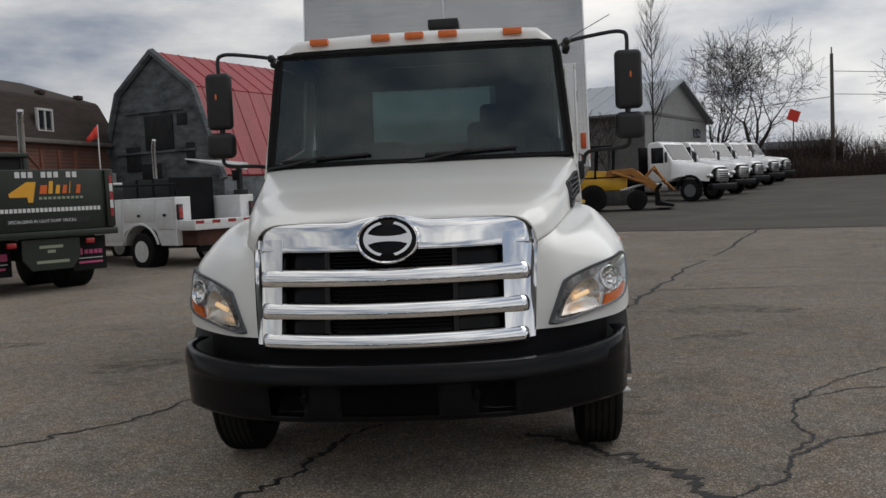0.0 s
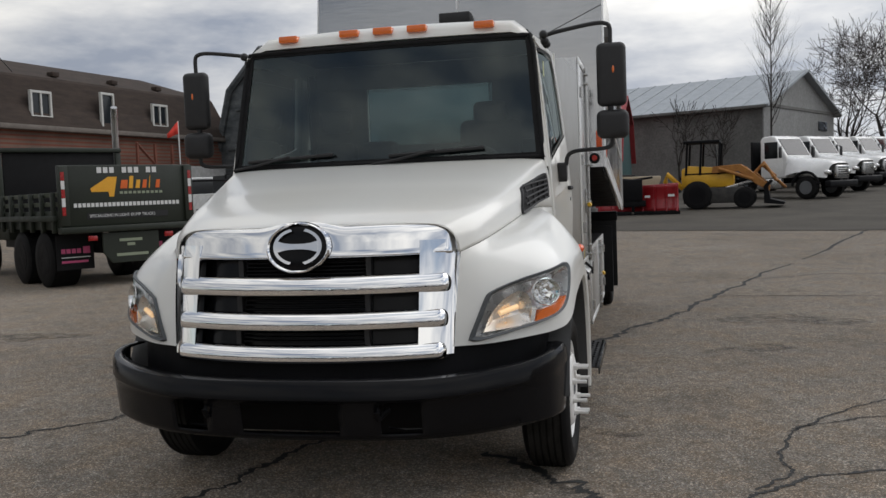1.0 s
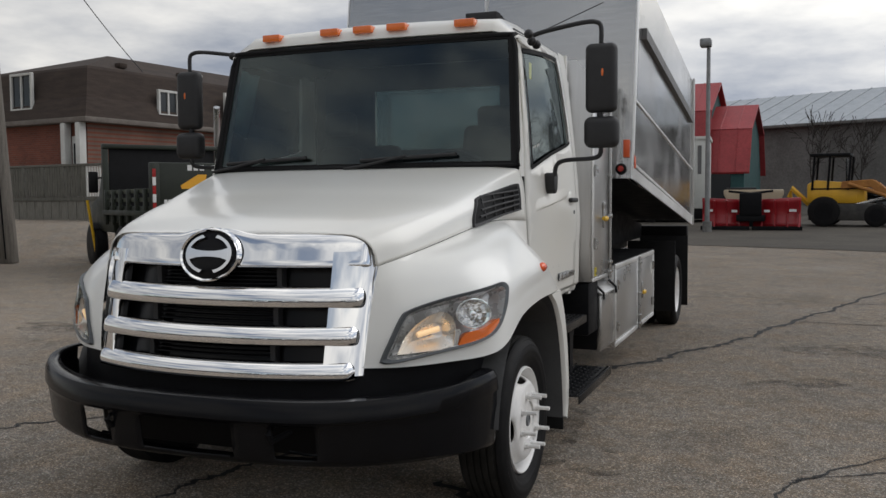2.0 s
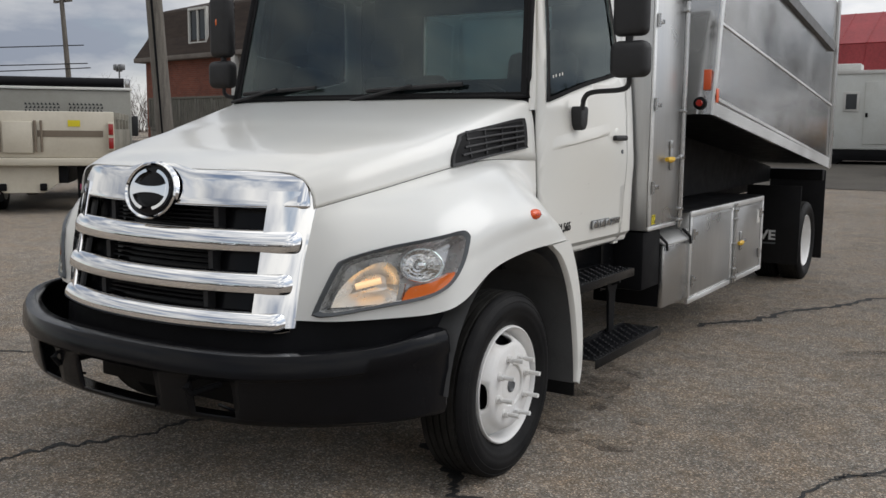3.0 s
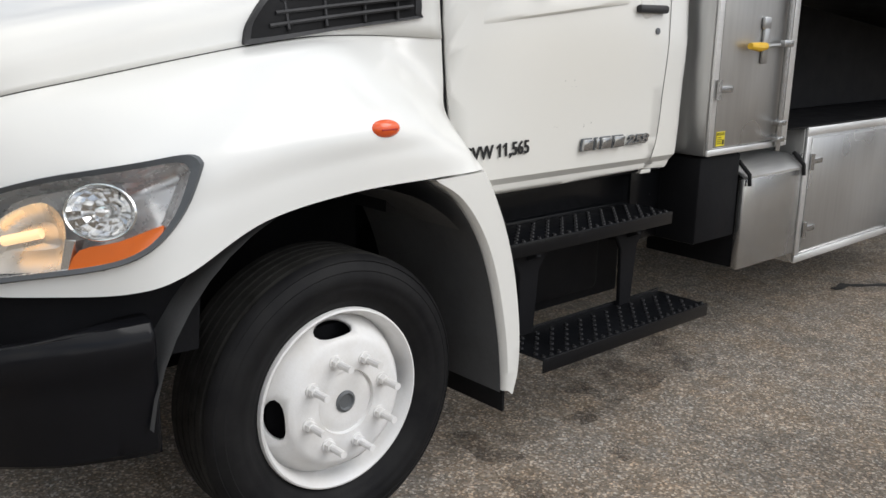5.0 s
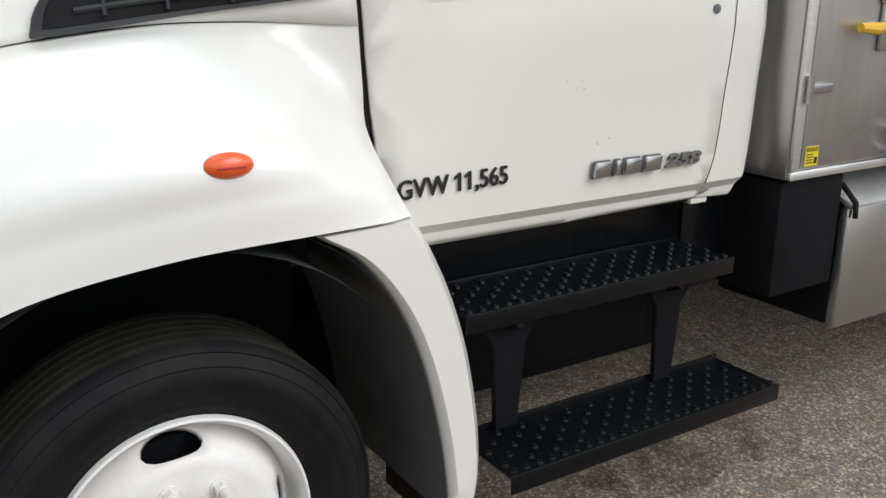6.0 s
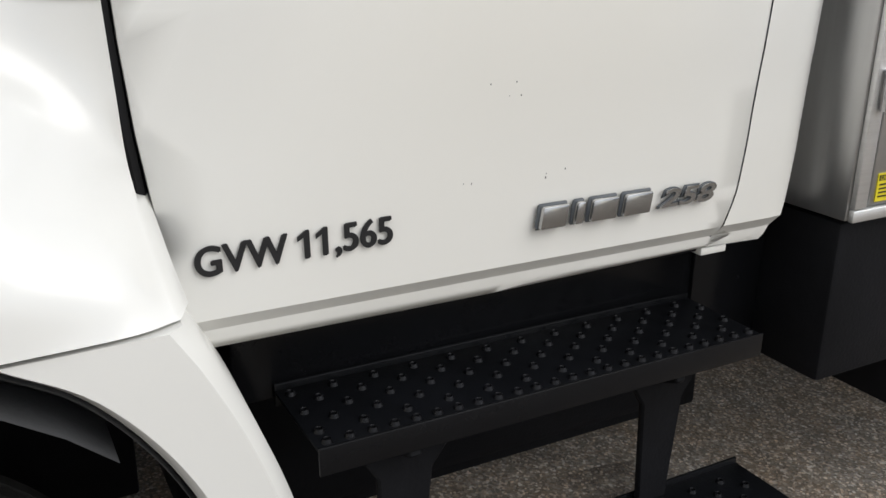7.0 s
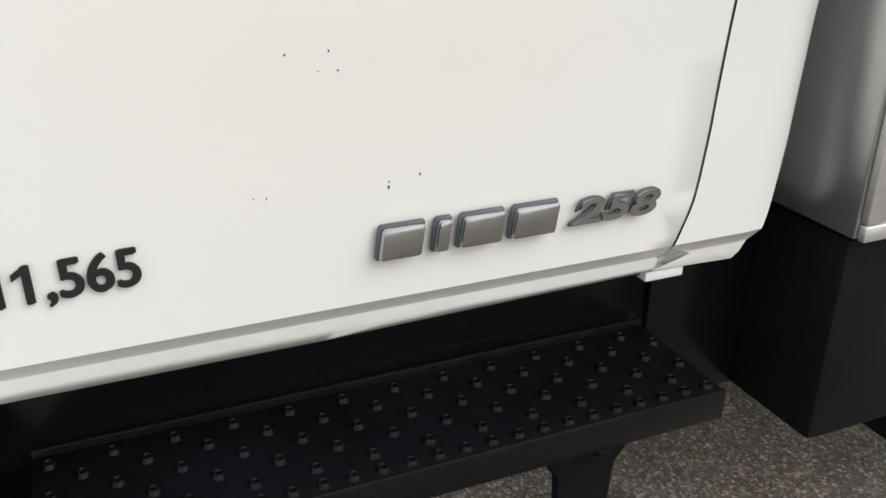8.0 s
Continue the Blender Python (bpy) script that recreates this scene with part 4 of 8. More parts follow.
        pane = part("window_pane", side_panel([(wc[0] + (y - wc[0]) * 0.97, wc[1] + (z - wc[1]) * 0.96) for y, z in wl_], s, -0.008), SIDE_GLASS, door, "dark tinted door glass")
        pane.visible_shadow = False
        if s > 0:
            part("window_sticker", Box(0.944, 0.946, 1.90, 1.945, 2.15, 2.24), STICKER, door, "pale yellow window sticker")
            for k, y in enumerate((1.83, 1.86, 1.90, 1.93)):
                part("chalk_mark", Box(0.990, 0.9915, y, y + 0.010, 1.758 + 0.006 * k, 1.772 + 0.006 * k), WHITE, door)
        # handle
        hx = cab_section(1.475) + 0.01
        h = Box(s * hx, s * (hx + 0.028), 2.545, 2.715, 1.455, 1.484, 0.010, 2)
        part("door_handle", h, BLACK_PLASTIC, door, "black pull handle")
        cup = bmesh.new()
        bmesh.ops.create_uvsphere(cup, u_segments=18, v_segments=10, radius=1, matrix=Matrix.Translation((s * (hx - 0.001), 2.610, 1.475)) @ Matrix.Diagonal((0.010, 0.042, 0.05, 1)))
        part("handle_cup", cup, WHITE, door)
        part("lock", lathe(bmesh.new(), [(-0.004 * s, 0.012), (0.004 * s, 0.012), (0.005 * s, 0.008)], (s * (cab_section(1.393) + 0.013), 2.674, 1.393), "X", 14), GREY_PLASTIC, door)
        # door swage line: a soft raised lip
        sw = bmesh.new()
        skin(sw, [[(s * (cab_section(z) + 0.012 * smooth(1.75, 2.3, y) + o * math.sin(math.pi * min(max((y - 1.80) / 0.70, 0.0), 1.0)) ** 0.7 - 0.0005), y, z + 0.115 * (y - 1.8)) for y in np.linspace(1.80, 2.50, 16)] for z, o in ((1.470, 0.0), (1.446, 0.005), (1.424, 0.0095), (1.414, 0.0088), (1.406, 0.0))], flip=(s > 0))
        part("swage", sw, WHITE, door)
        # rear corner of the cab
        back_edge = [(2.87, 2.41), (2.905, 2.2), (2.925, 1.9), (2.922, 1.5), (2.908, 1.25), (2.888, 1.05), (2.868, 0.955), (2.850, 0.905), (2.832, 0.878)]
        rc = side_panel([tuple(q) for q in catmull([(y + 0.0045, z) for y, z in rear_edge[::-1]], 2)] + [(2.68, 2.41)] + back_edge, s)
        part("rear_corner", rc, WHITE, truck)
        part("sill", Box(s * 0.90, s * 0.972, 1.70, 2.84, 0.868, 0.95, 0.008), BLACK_FRAME, truck)
        part("door_hinge", Box(s * 0.955, s * 0.984, 2.685, 2.750, 0.864, 0.880, 0.003), WHITE, door)
        # mirror on two arms
        build_mirror(truck, s)
    # rear wall with window, floor, firewall
    back = bmesh.new()
    for x0, x1, z0, z1 in ((-0.95, 0.95, 0.9, 1.83), (-0.93, -0.47, 1.83, 2.25), (0.47, 0.93, 1.83, 2.25), (-0.92, 0.92, 2.25, 2.42)):
        box(back, x0, x1, 2.872, 2.91, z0, z1)
    part("cab_back", back, WHITE, truck, "white cab rear wall with a window")
    rw = part("rear_window", Box(-0.47, 0.47, 2.89, 2.896, 1.83, 2.25), GLASS, truck, "tinted rear window")
    rw.visible_shadow = False
    for x0, x1, z0, z1 in ((-0.93, 0.93, 1.02, 1.83), (-0.90, -0.47, 1.831, 2.25), (0.47, 0.90, 1.831, 2.25), (-0.89, 0.89, 2.251, 2.42)):
        part("rear_trim", Box(x0, x1, 2.858, 2.868, z0, z1), CAB_TRIM, truck)
    for s in (1, -1):
        part("door_trim", Box(s * 0.925, s * 0.945, 1.72, 2.68, 1.02, 1.60, 0.005), CAB_TRIM, truck)
        part("pillar_trim", Box(s * 0.86, s * 0.885, 2.73, 2.85, 1.62, 2.36, 0.005), CAB_TRIM, truck)
    part("roof_trim", Box(-0.86, 0.86, 1.90, 2.86, 2.425, 2.435), CAB_TRIM, truck)
    part("cab_floor", Box(-0.93, 0.93, 1.55, 2.87, 0.98, 1.02), BLACK_PLASTIC, truck)
    part("firewall", Box(-0.90, 0.90, 1.52, 1.56, 0.85, 1.62), BLACK_PLASTIC, truck)
    dash = bmesh.new()
    skin(dash, [[(x, y, z) for x in np.linspace(-0.9, 0.9, 9)] for y, z in ((1.62, 1.60), (1.72, 1.635), (1.90, 1.62), (1.98, 1.55), (1.97, 1.30))], flip=True)
    part("dashboard", dash, CAB_TRIM, truck, "grey dashboard")
    wheel = part("steering_wheel", lathe(bmesh.new(), [(0.015 * math.cos(t), 0.205 + 0.015 * math.sin(t)) for t in np.linspace(0, 2 * math.pi, 9)[:-1]], (0, 0, 0), "Z", 36, closed=True), BLACK_PLASTIC, truck, "black steering wheel")
    box(b2 := bmesh.new(), -0.19, 0.19, -0.025, 0.025, -0.02, 0.0, 0.004)
    part("spoke", b2, BLACK_PLASTIC, wheel)
    wheel.matrix_local = Matrix.Translation((0.47, 2.08, 1.60)) @ Matrix.Rotation(radians(-48), 4, "X")
    for x in (0.47, -0.36, -0.68):
        seat = part("seat", Box(x - 0.24 if x > 0 else x - 0.16, x + 0.24 if x > 0 else x + 0.16, 2.25, 2.72, 1.30, 1.46, 0.05, 3), SEAT, truck, "dark grey cloth seat")
        w = 0.22 if x > 0 else 0.155
        part("backrest", Box(x - w, x + w, 2.62, 2.76, 1.42, 1.98 if x > 0 else 1.86, 0.06, 3, Matrix.Translation((0, 2.69, 1.5)) @ Matrix.Rotation(radians(-9), 4, "X") @ Matrix.Translation((0, -2.69, -1.5))), SEAT, seat)
        if x > 0 or x < -0.5:
            part("headrest", Box(x - 0.12, x + 0.12, 2.70, 2.79, 1.93, 2.10, 0.04, 3), SEAT, seat)
    # roof marker lamps
    for x in (-0.615, -0.215, 0.0, 0.213, 0.62):
        lamp = bmesh.new()
        y = 1.726 + 0.035 * (abs(x) / 0.92) ** 2.4
        z = 2.462 - 0.012 * (abs(x) / 0.9) ** 2
        box(lamp, x - 0.060, x + 0.060, y - 0.010, y + 0.06, z - 0.022, z + 0.020, 0.008, 2)
        part("roof_marker", lamp, AMBER, truck, "amber roof clearance lamp")
    # wipers
    for x0, x1 in ((0.05, 0.62), (-0.86, -0.30)):
        blade = tube(bmesh.new(), [ws(x0 + (x1 - x0) * f, 1.70 + 0.025 * f, 0.03) for f in np.linspace(0, 1, 6)], 0.011, 6)
        wiper = part("wiper", blade, BLACK_PLASTIC, truck, "black windscreen wiper")
        part("wiper_arm", tube(bmesh.new(), [ws(x0 - 0.10, 1.655, 0.03), ws(x0 + 0.05, 1.675, 0.05), ws((x0 + x1) / 2, 1.722, 0.045)], 0.008, 6), BLACK_PLASTIC, wiper)


def build_mirror(truck, s):
    def P(x, y, z):
        return (s * x, y, z)
    mir = part("side_mirror", Box(s * 1.262, s * 1.435, 1.875, 1.955, 1.945, 2.32, 0.035, 4), BLACK_PLASTIC, truck, "tall black side mirror over a square wide-angle mirror")
    part("wide_mirror", Box(s * 1.255, s * 1.445, 1.865, 1.965, 1.755, 1.925, 0.04, 4), BLACK_PLASTIC, mir)
    part("mirror_joint", rod(bmesh.new(), P(1.34, 1.915, 1.91), P(1.34, 1.915, 1.965), 0.018, 10), BLACK_PLASTIC, mir)
    part("mirror_arm", tube(bmesh.new(), catmull([P(0.93, 1.93, 2.375), P(0.98, 1.94, 2.40), P(1.08, 1.93, 2.418), P(1.25, 1.92, 2.44), P(1.32, 1.918, 2.435), P(1.345, 1.917, 2.405), P(1.345, 1.917, 2.30)], 4), 0.013, 8), BLACK_PLASTIC, mir)
    part("lower_arm", tube(bmesh.new(), catmull([P(1.345, 1.917, 1.77), P(1.34, 1.92, 1.72), P(1.29, 1.94, 1.70), P(1.13, 2.0, 1.695), P(1.07, 2.03, 1.67), P(1.055, 2.04, 1.61)], 4), 0.013, 8), BLACK_PLASTIC, mir)
    foot = bmesh.new()
    prism(foot, [(2.022, 1.615), (2.028, 1.535), (2.05, 1.508), (2.085, 1.512), (2.108, 1.54), (2.115, 1.615), (2.105, 1.628), (2.03, 1.628)], s * 1.0, s * 1.058, "X")
    bevel_all(foot, 0.010, 2)
    part("mirror_foot", foot, BLACK_PLASTIC, mir)
    for y, z in ((1.84, 2.385), (1.90, 2.355), (2.0, 2.352)):
        foot2 = bmesh.new()
        bmesh.ops.create_uvsphere(foot2, u_segments=12, v_segments=8, radius=0.026, matrix=Matrix.Translation(P(0.96, y, z)))
        part("upper_foot", foot2, BLACK_PLASTIC, mir)
    lens = bmesh.new()
    bmesh.ops.create_uvsphere(lens, u_segments=12, v_segments=8, radius=1, matrix=Matrix.Translation(P(1.36, 1.876, 2.16)) @ Matrix.Diagonal((0.007, 0.004, 0.022, 1)))
    part("mirror_marker", lens, AMBER, mir)
    part("mirror_face", Box(s * 1.28, s * 1.42, 1.952, 1.957, 1.97, 2.30), MIRROR, mir)


def build_wheel(truck, s, cx, cy, rear=False):
    """A disc wheel; cx is the outer face of the tyre."""
    r = 0.408
    prof = [(-0.215, 0.27), (-0.222, 0.31), (-0.218, 0.35), (-0.20, 0.386), (-0.185, 0.399)]
    for k in range(5):
        a = -0.185 + 0.165 * k / 5
        prof += [(a + 0.003, r), (a + 0.026, r), (a + 0.027, r - 0.009), (a + 0.033, r - 0.009)]
    prof += [(-0.012, 0.4055), (0.002, 0.400), (0.011, 0.391), (0.009, 0.388), (0.016, 0.379), (0.023, 0.366), (0.022, 0.363), (0.027, 0.350), (0.0275, 0.332), (0.025, 0.328), (0.025, 0.318), (0.019, 0.300), (0.016, 0.297), (0.013, 0.285), (0.005, 0.275), (-0.004, 0.262), (-0.02, 0.250)]
    c = (s * cx, cy, r - 0.004)
    walls = lathe(bmesh.new(), [(a * s, q) for a, q in prof[:6]], c, "X", 72, caps=False)
    lathe(walls, [(a * s, q) for a, q in prof[24:]], c, "X", 72, caps=False)
    wheel = part("wheel" if not rear else "rear_wheel", walls, TYRE, truck, "black tyre on a white painted steel disc wheel")
    part("tread", lathe(bmesh.new(), [(a * s, q) for a, q in prof[5:25]], c, "X", 72, caps=False), TREAD, wheel, "dusty grooved tread")
    if not rear:
        rim = [(-0.10, 0.228), (-0.04, 0.232), (-0.012, 0.238), (0.002, 0.245), (0.010, 0.252), (0.008, 0.257), (-0.004, 0.260)]
        part("rim", lathe(bmesh.new(), [(a * s, q) for a, q in rim], c, "X", 64, caps=False), WHITE_WHEEL, wheel)
        # cone shaped disc with four hand holes
        bm = bmesh.new()
        prof2 = [(-0.062, 0.236), (-0.056, 0.230), (-0.036, 0.219), (-0.012, 0.206), (0.008, 0.194), (0.020, 0.180), (0.025, 0.165), (0.026, 0.10), (0.027, 0.092), (0.012, 0.088)]
        def on_disc(ang, q):
            a = float(np.interp(q, [r_ for _, r_ in prof2[::-1]][1:], [a_ for a_, _ in prof2[::-1]][1:]))
            return Vector(c) + Vector((a * s, q * math.cos(ang), q * math.sin(ang)))
        seg = 96
        rings = [[bm.verts.new(Vector(c) + Vector((a * s, q * math.cos(2 * math.pi * k / seg), q * math.sin(2 * math.pi * k / seg)))) for k in range(seg)] for a, q in prof2]
        for i, (q, w) in enumerate(zip(rings, rings[1:])):
            for k in range(seg):
                if 1 <= i <= 4 and abs((k - 25 + 12 + 0.5) % 24 - 12) < 6:
                    continue
                bm.faces.new((q[k], q[(k + 1) % seg], w[(k + 1) % seg], w[k]))
        # each quarter's patch round an oval hand hole
        q0, q1 = prof2[1][1], prof2[5][1]
        for h in range(4):
            k0 = 25 + 24 * h
            rim_ids = [(1, k) for k in range(k0 - 6, k0 + 7)] + [(i, k0 + 6) for i in (2, 3, 4)] + [(5, k) for k in range(k0 + 6, k0 - 7, -1)] + [(i, k0 - 6) for i in (4, 3, 2)]
            edge_vs = [rings[i][k % seg] for i, k in rim_ids]
            oval = []
            for i, k in rim_ids:
                t = math.atan2((prof2[i][1] - (q0 + q1) / 2) / ((q0 - q1) / 2), (k - k0) / 6)
                oval.append(bm.verts.new(on_disc(2 * math.pi * k0 / seg + 0.30 * math.cos(t), (q0 + q1) / 2 + 0.001 + 0.0185 * math.sin(t))))
            for j in range(len(oval)):
                j2 = (j + 1) % len(oval)
                bm.faces.new((edge_vs[j], edge_vs[j2], oval[j2], oval[j]))
        bm.faces.new(rings[-1])
        bmesh.ops.recalc_face_normals(bm, faces=bm.faces)
        disc = part("disc", bm, WHITE_WHEEL, wheel, "white painted disc with hand holes")
        thicken(disc, 0.012, -1)
        part("drum", lathe(bmesh.new(), [(-0.16 * s, 0.20), (-0.06 * s, 0.20), (-0.06 * s, 0.06)], c, "X", 40), BLACK_FRAME, wheel)
        part("hub", lathe(bmesh.new(), [(0.0, 0.090), (0.016 * s, 0.090), (0.020 * s, 0.082), (0.022 * s, 0.05), (0.020 * s, 0.026)], c, "X", 40), WHITE_WHEEL, wheel, "white painted hub flange")
        part("hub_cap", lathe(bmesh.new(), [(0.018 * s, 0.031), (0.024 * s, 0.031), (0.028 * s, 0.024), (0.022 * s, 0.019), (0.022 * s, 0.004)], c, "X", 24), GREY_PLASTIC, wheel, "grey plastic hub plug")
        for k in range(8):
            t = 2 * math.pi * (k + 0.35) / 8
            q = Vector((s * cx, cy + 0.127 * math.cos(t), c[2] + 0.127 * math.sin(t)))
            nut = rod(bmesh.new(), q + Vector((s * 0.022, 0, 0)), q + Vector((s * 0.046, 0, 0)), 0.0155, 6)
            nb = part("wheel_nut", rod(nut, q + Vector((s * 0.022, 0, 0)), q + Vector((s * 0.029, 0, 0)), 0.0205, 14), WHITE_WHEEL, wheel)
            part("stud", rod(bmesh.new(), q + Vector((s * 0.045, 0, 0)), q + Vector((s * 0.098, 0, 0)), 0.0100, 10), WHITE_WHEEL, nb)
    else:
        rim = [(-0.20, 0.20), (-0.19, 0.235), (-0.06, 0.245), (-0.010, 0.250), (0.006, 0.262), (-0.004, 0.270)]
        part("rim", lathe(bmesh.new(), [(a * s, q) for a, q in rim], c, "X", 56, caps=False), WHITE_WHEEL, wheel)
        part("disc", lathe(bmesh.new(), [(-0.075 * s, 0.242), (-0.10 * s, 0.215), (-0.135 * s, 0.19), (-0.14 * s, 0.10), (-0.07 * s, 0.095), (-0.06 * s, 0.05)], c, "X", 48), WHITE_WHEEL, wheel)
        part("inner_tyre", lathe(bmesh.new(), [((a - 0.26) * s, q) for a, q in prof], c, "X", 48, caps=False), TYRE, wheel)
    return wheel


def build_chassis(truck):
    for s in (1, -1):
        part("frame_rail", Box(s * 0.36, s * 0.44, 0.45, 8.3, 0.62, 0.86, 0.01), BLACK_FRAME, truck, "black steel frame rail")
    # unseen blocks added on the far side to keep light from under the truck
    part("far_light_block", Box(-1.05, -0.55, 3.0, 7.1, 0.28, 0.97, 0.02), BLACK_FRAME, truck)
    part("far_front_light_block", Box(-1.15, -0.80, 1.85, 2.9, 0.22, 0.86, 0.02), BLACK_FRAME, truck)
    part("engine", Box(-0.42, 0.42, 0.75, 1.5, 0.42, 1.25, 0.06, 2), BLACK_FRAME, truck)
    part("cross_member", Box(-0.62, 0.62, 0.42, 0.46, 0.355, 0.62, 0.01), BLACK_FRAME, truck)
    part("radiator", Box(-0.56, 0.56, 0.50, 0.60, 0.48, 1.27, 0.02), BLACK_FRAME, truck)
    # black panels and a box, added to hide and darken the ground underneath
    for sx in (0.50, -0.53):
        part("wheel_well_blocker", Box(sx, sx + 0.03, 0.45, 1.68, 0.37, 0.96, 0.008), BLACK_FRAME, truck)
    part("under_cab_blocker", Box(0.22, 0.62, 1.75, 2.95, 0.27, 0.70, 0.04, 2), BLACK_FRAME, truck)
    part("front_axle", Box(-0.90, 0.90, 1.13, 1.25, 0.30, 0.44, 0.03, 2), BLACK_FRAME, truck)
    part("rear_axle", rod(bmesh.new(), (-0.85, 7.75, 0.40), (0.85, 7.75, 0.40), 0.09, 16), BLACK_FRAME, truck)
    part("gearbox", Box(-0.28, 0.28, 1.6, 2.7, 0.45, 0.95, 0.05, 2), BLACK_FRAME, truck)
    part("under_panel", Box(0.50, 0.56, 1.80, 3.15, 0.22, 0.92, 0.01), BLACK_FRAME, truck)
    part("rear_riser", Box(0.855, 0.870, 2.785, 2.985, 0.56, 0.90, 0.004), BLACK_GLOSS, truck)
    part("under_box", Box(0.80, 1.05, 2.99, 3.290, 0.55, 0.905, 0.01), BLACK_FRAME, truck, "black box under the tall locker")


def build_steps(truck):
    for x0, x1, y0, y1, z in ((0.872, 1.082, 1.866, 2.772, 0.722), (1.005, 1.232, 1.895, 2.832, 0.378)):
        step = part("step", Box(x0, x1, y0, y1, z - 0.006, z, 0.002), STEP_BLACK, truck, "black punched steel cab step")
        part("step_lip", Box(x1 - 0.006, x1 + 0.001, y0, y1, z - 0.045, z + 0.003, 0.002), BLACK_GLOSS, step)
        part("step_back", Box(x0 - 0.004, x0 + 0.003, y0, y1, z - 0.03, z + 0.012, 0.002), BLACK_GLOSS, step)
        studs = bmesh.new()
        rows = [(x1 - 0.020, 0.0377, 0.0)] + [(x1 - 0.020 - 0.033 * (k + 1), 0.0755, 0.0377 * (k % 2)) for k in range(5)]
        for x, pitch, shift in rows:
            y = y0 + 0.02 + shift
            while y < y1 - 0.012:
                lathe(studs, [(z - 0.001, 0.0100), (z + 0.004, 0.0078), (z + 0.0062, 0.0068), (z + 0.0066, 0.0054), (z + 0.005, 0.0044), (z - 0.0005, 0.0040)], (x, y, 0), "Z", 12)
                y += pitch
        bmesh.ops.recalc_face_normals(studs, faces=studs.faces)
        tagged(part("tread_studs", studs, STUD_STEEL, step, "raised punched grip rings worn to bare metal"), kind="stuff")
    part("step_riser", Box(0.845, 0.860, 1.80, 2.80, 0.70, 0.875, 0.004), BLACK_GLOSS, truck, "black panel under the door")
    # hangers: upper and lower brackets
    for y in (2.03, 2.58):
        h = bmesh.new()
        prism(h, [(0.62, 0.72), (1.06, 0.70), (1.075, 0.66), (0.98, 0.62), (0.62, 0.60)], y - 0.012, y + 0.012, "Y")
        part("step_bracket", bevel_all(h, 0.004, 1), BLACK_FRAME, truck)
        h = bmesh.new()
        prism(h, [(y - 0.10, 0.69), (y + 0.12, 0.69), (y + 0.055, 0.60), (y + 0.035, 0.36), (y - 0.035, 0.36), (y - 0.045, 0.60)], 1.012, 1.028, "X")
        part("step_hanger", bevel_all(h, 0.004, 1), BLACK_FRAME, truck)


def latch(parent, x, y, z):
    base = part("latch", Box(x, x + 0.014, y - 0.020, y + 0.020, z - 0.075, z + 0.075, 0.005), STEEL, parent, "steel paddle latch with a yellow grip")
    part("latch_arm", tube(bmesh.new(), [(x + 0.02, y + 0.09, z + 0.0), (x + 0.03, y, z - 0.002), (x + 0.035, y - 0.05, z - 0.006)], 0.009, 8), STEEL, base)
    part("grip", tube(bmesh.new(), [(x + 0.034, y - 0.045, z - 0.005), (x + 0.038, y - 0.10, z - 0.008), (x + 0.036, y - 0.165, z - 0.004)], 0.017, 10, [0.015, 0.019, 0.013]), YELLOW_GRIP, base, "yellow plastic grip")


def hinge(parent, x, y, z):
    h = part("hinge", Box(x, x + 0.008, y - 0.015, y + 0.10, z - 0.013, z + 0.013, 0.003), STEEL, parent)
    part("hinge_pin", rod(bmesh.new(), (x + 0.010, y - 0.008, z - 0.038), (x + 0.010, y - 0.008, z + 0.038), 0.011, 10), STEEL, h)


def locking_bar(parent, x, y, z0, z1):
    b = part("locking_bar", rod(bmesh.new(), (x + 0.022, y, z0), (x + 0.022, y, z1), 0.013, 12), STEEL, parent, "upright zinc locking bar")
    for z in (z0 + 0.05, z0 + 0.12, (z0 + z1) / 2, z1 - 0.12, z1 - 0.05):
        part("bar_guide", Box(x, x + 0.04, y - 0.03, y + 0.03, z - 0.011, z + 0.011, 0.004), STEEL, b)


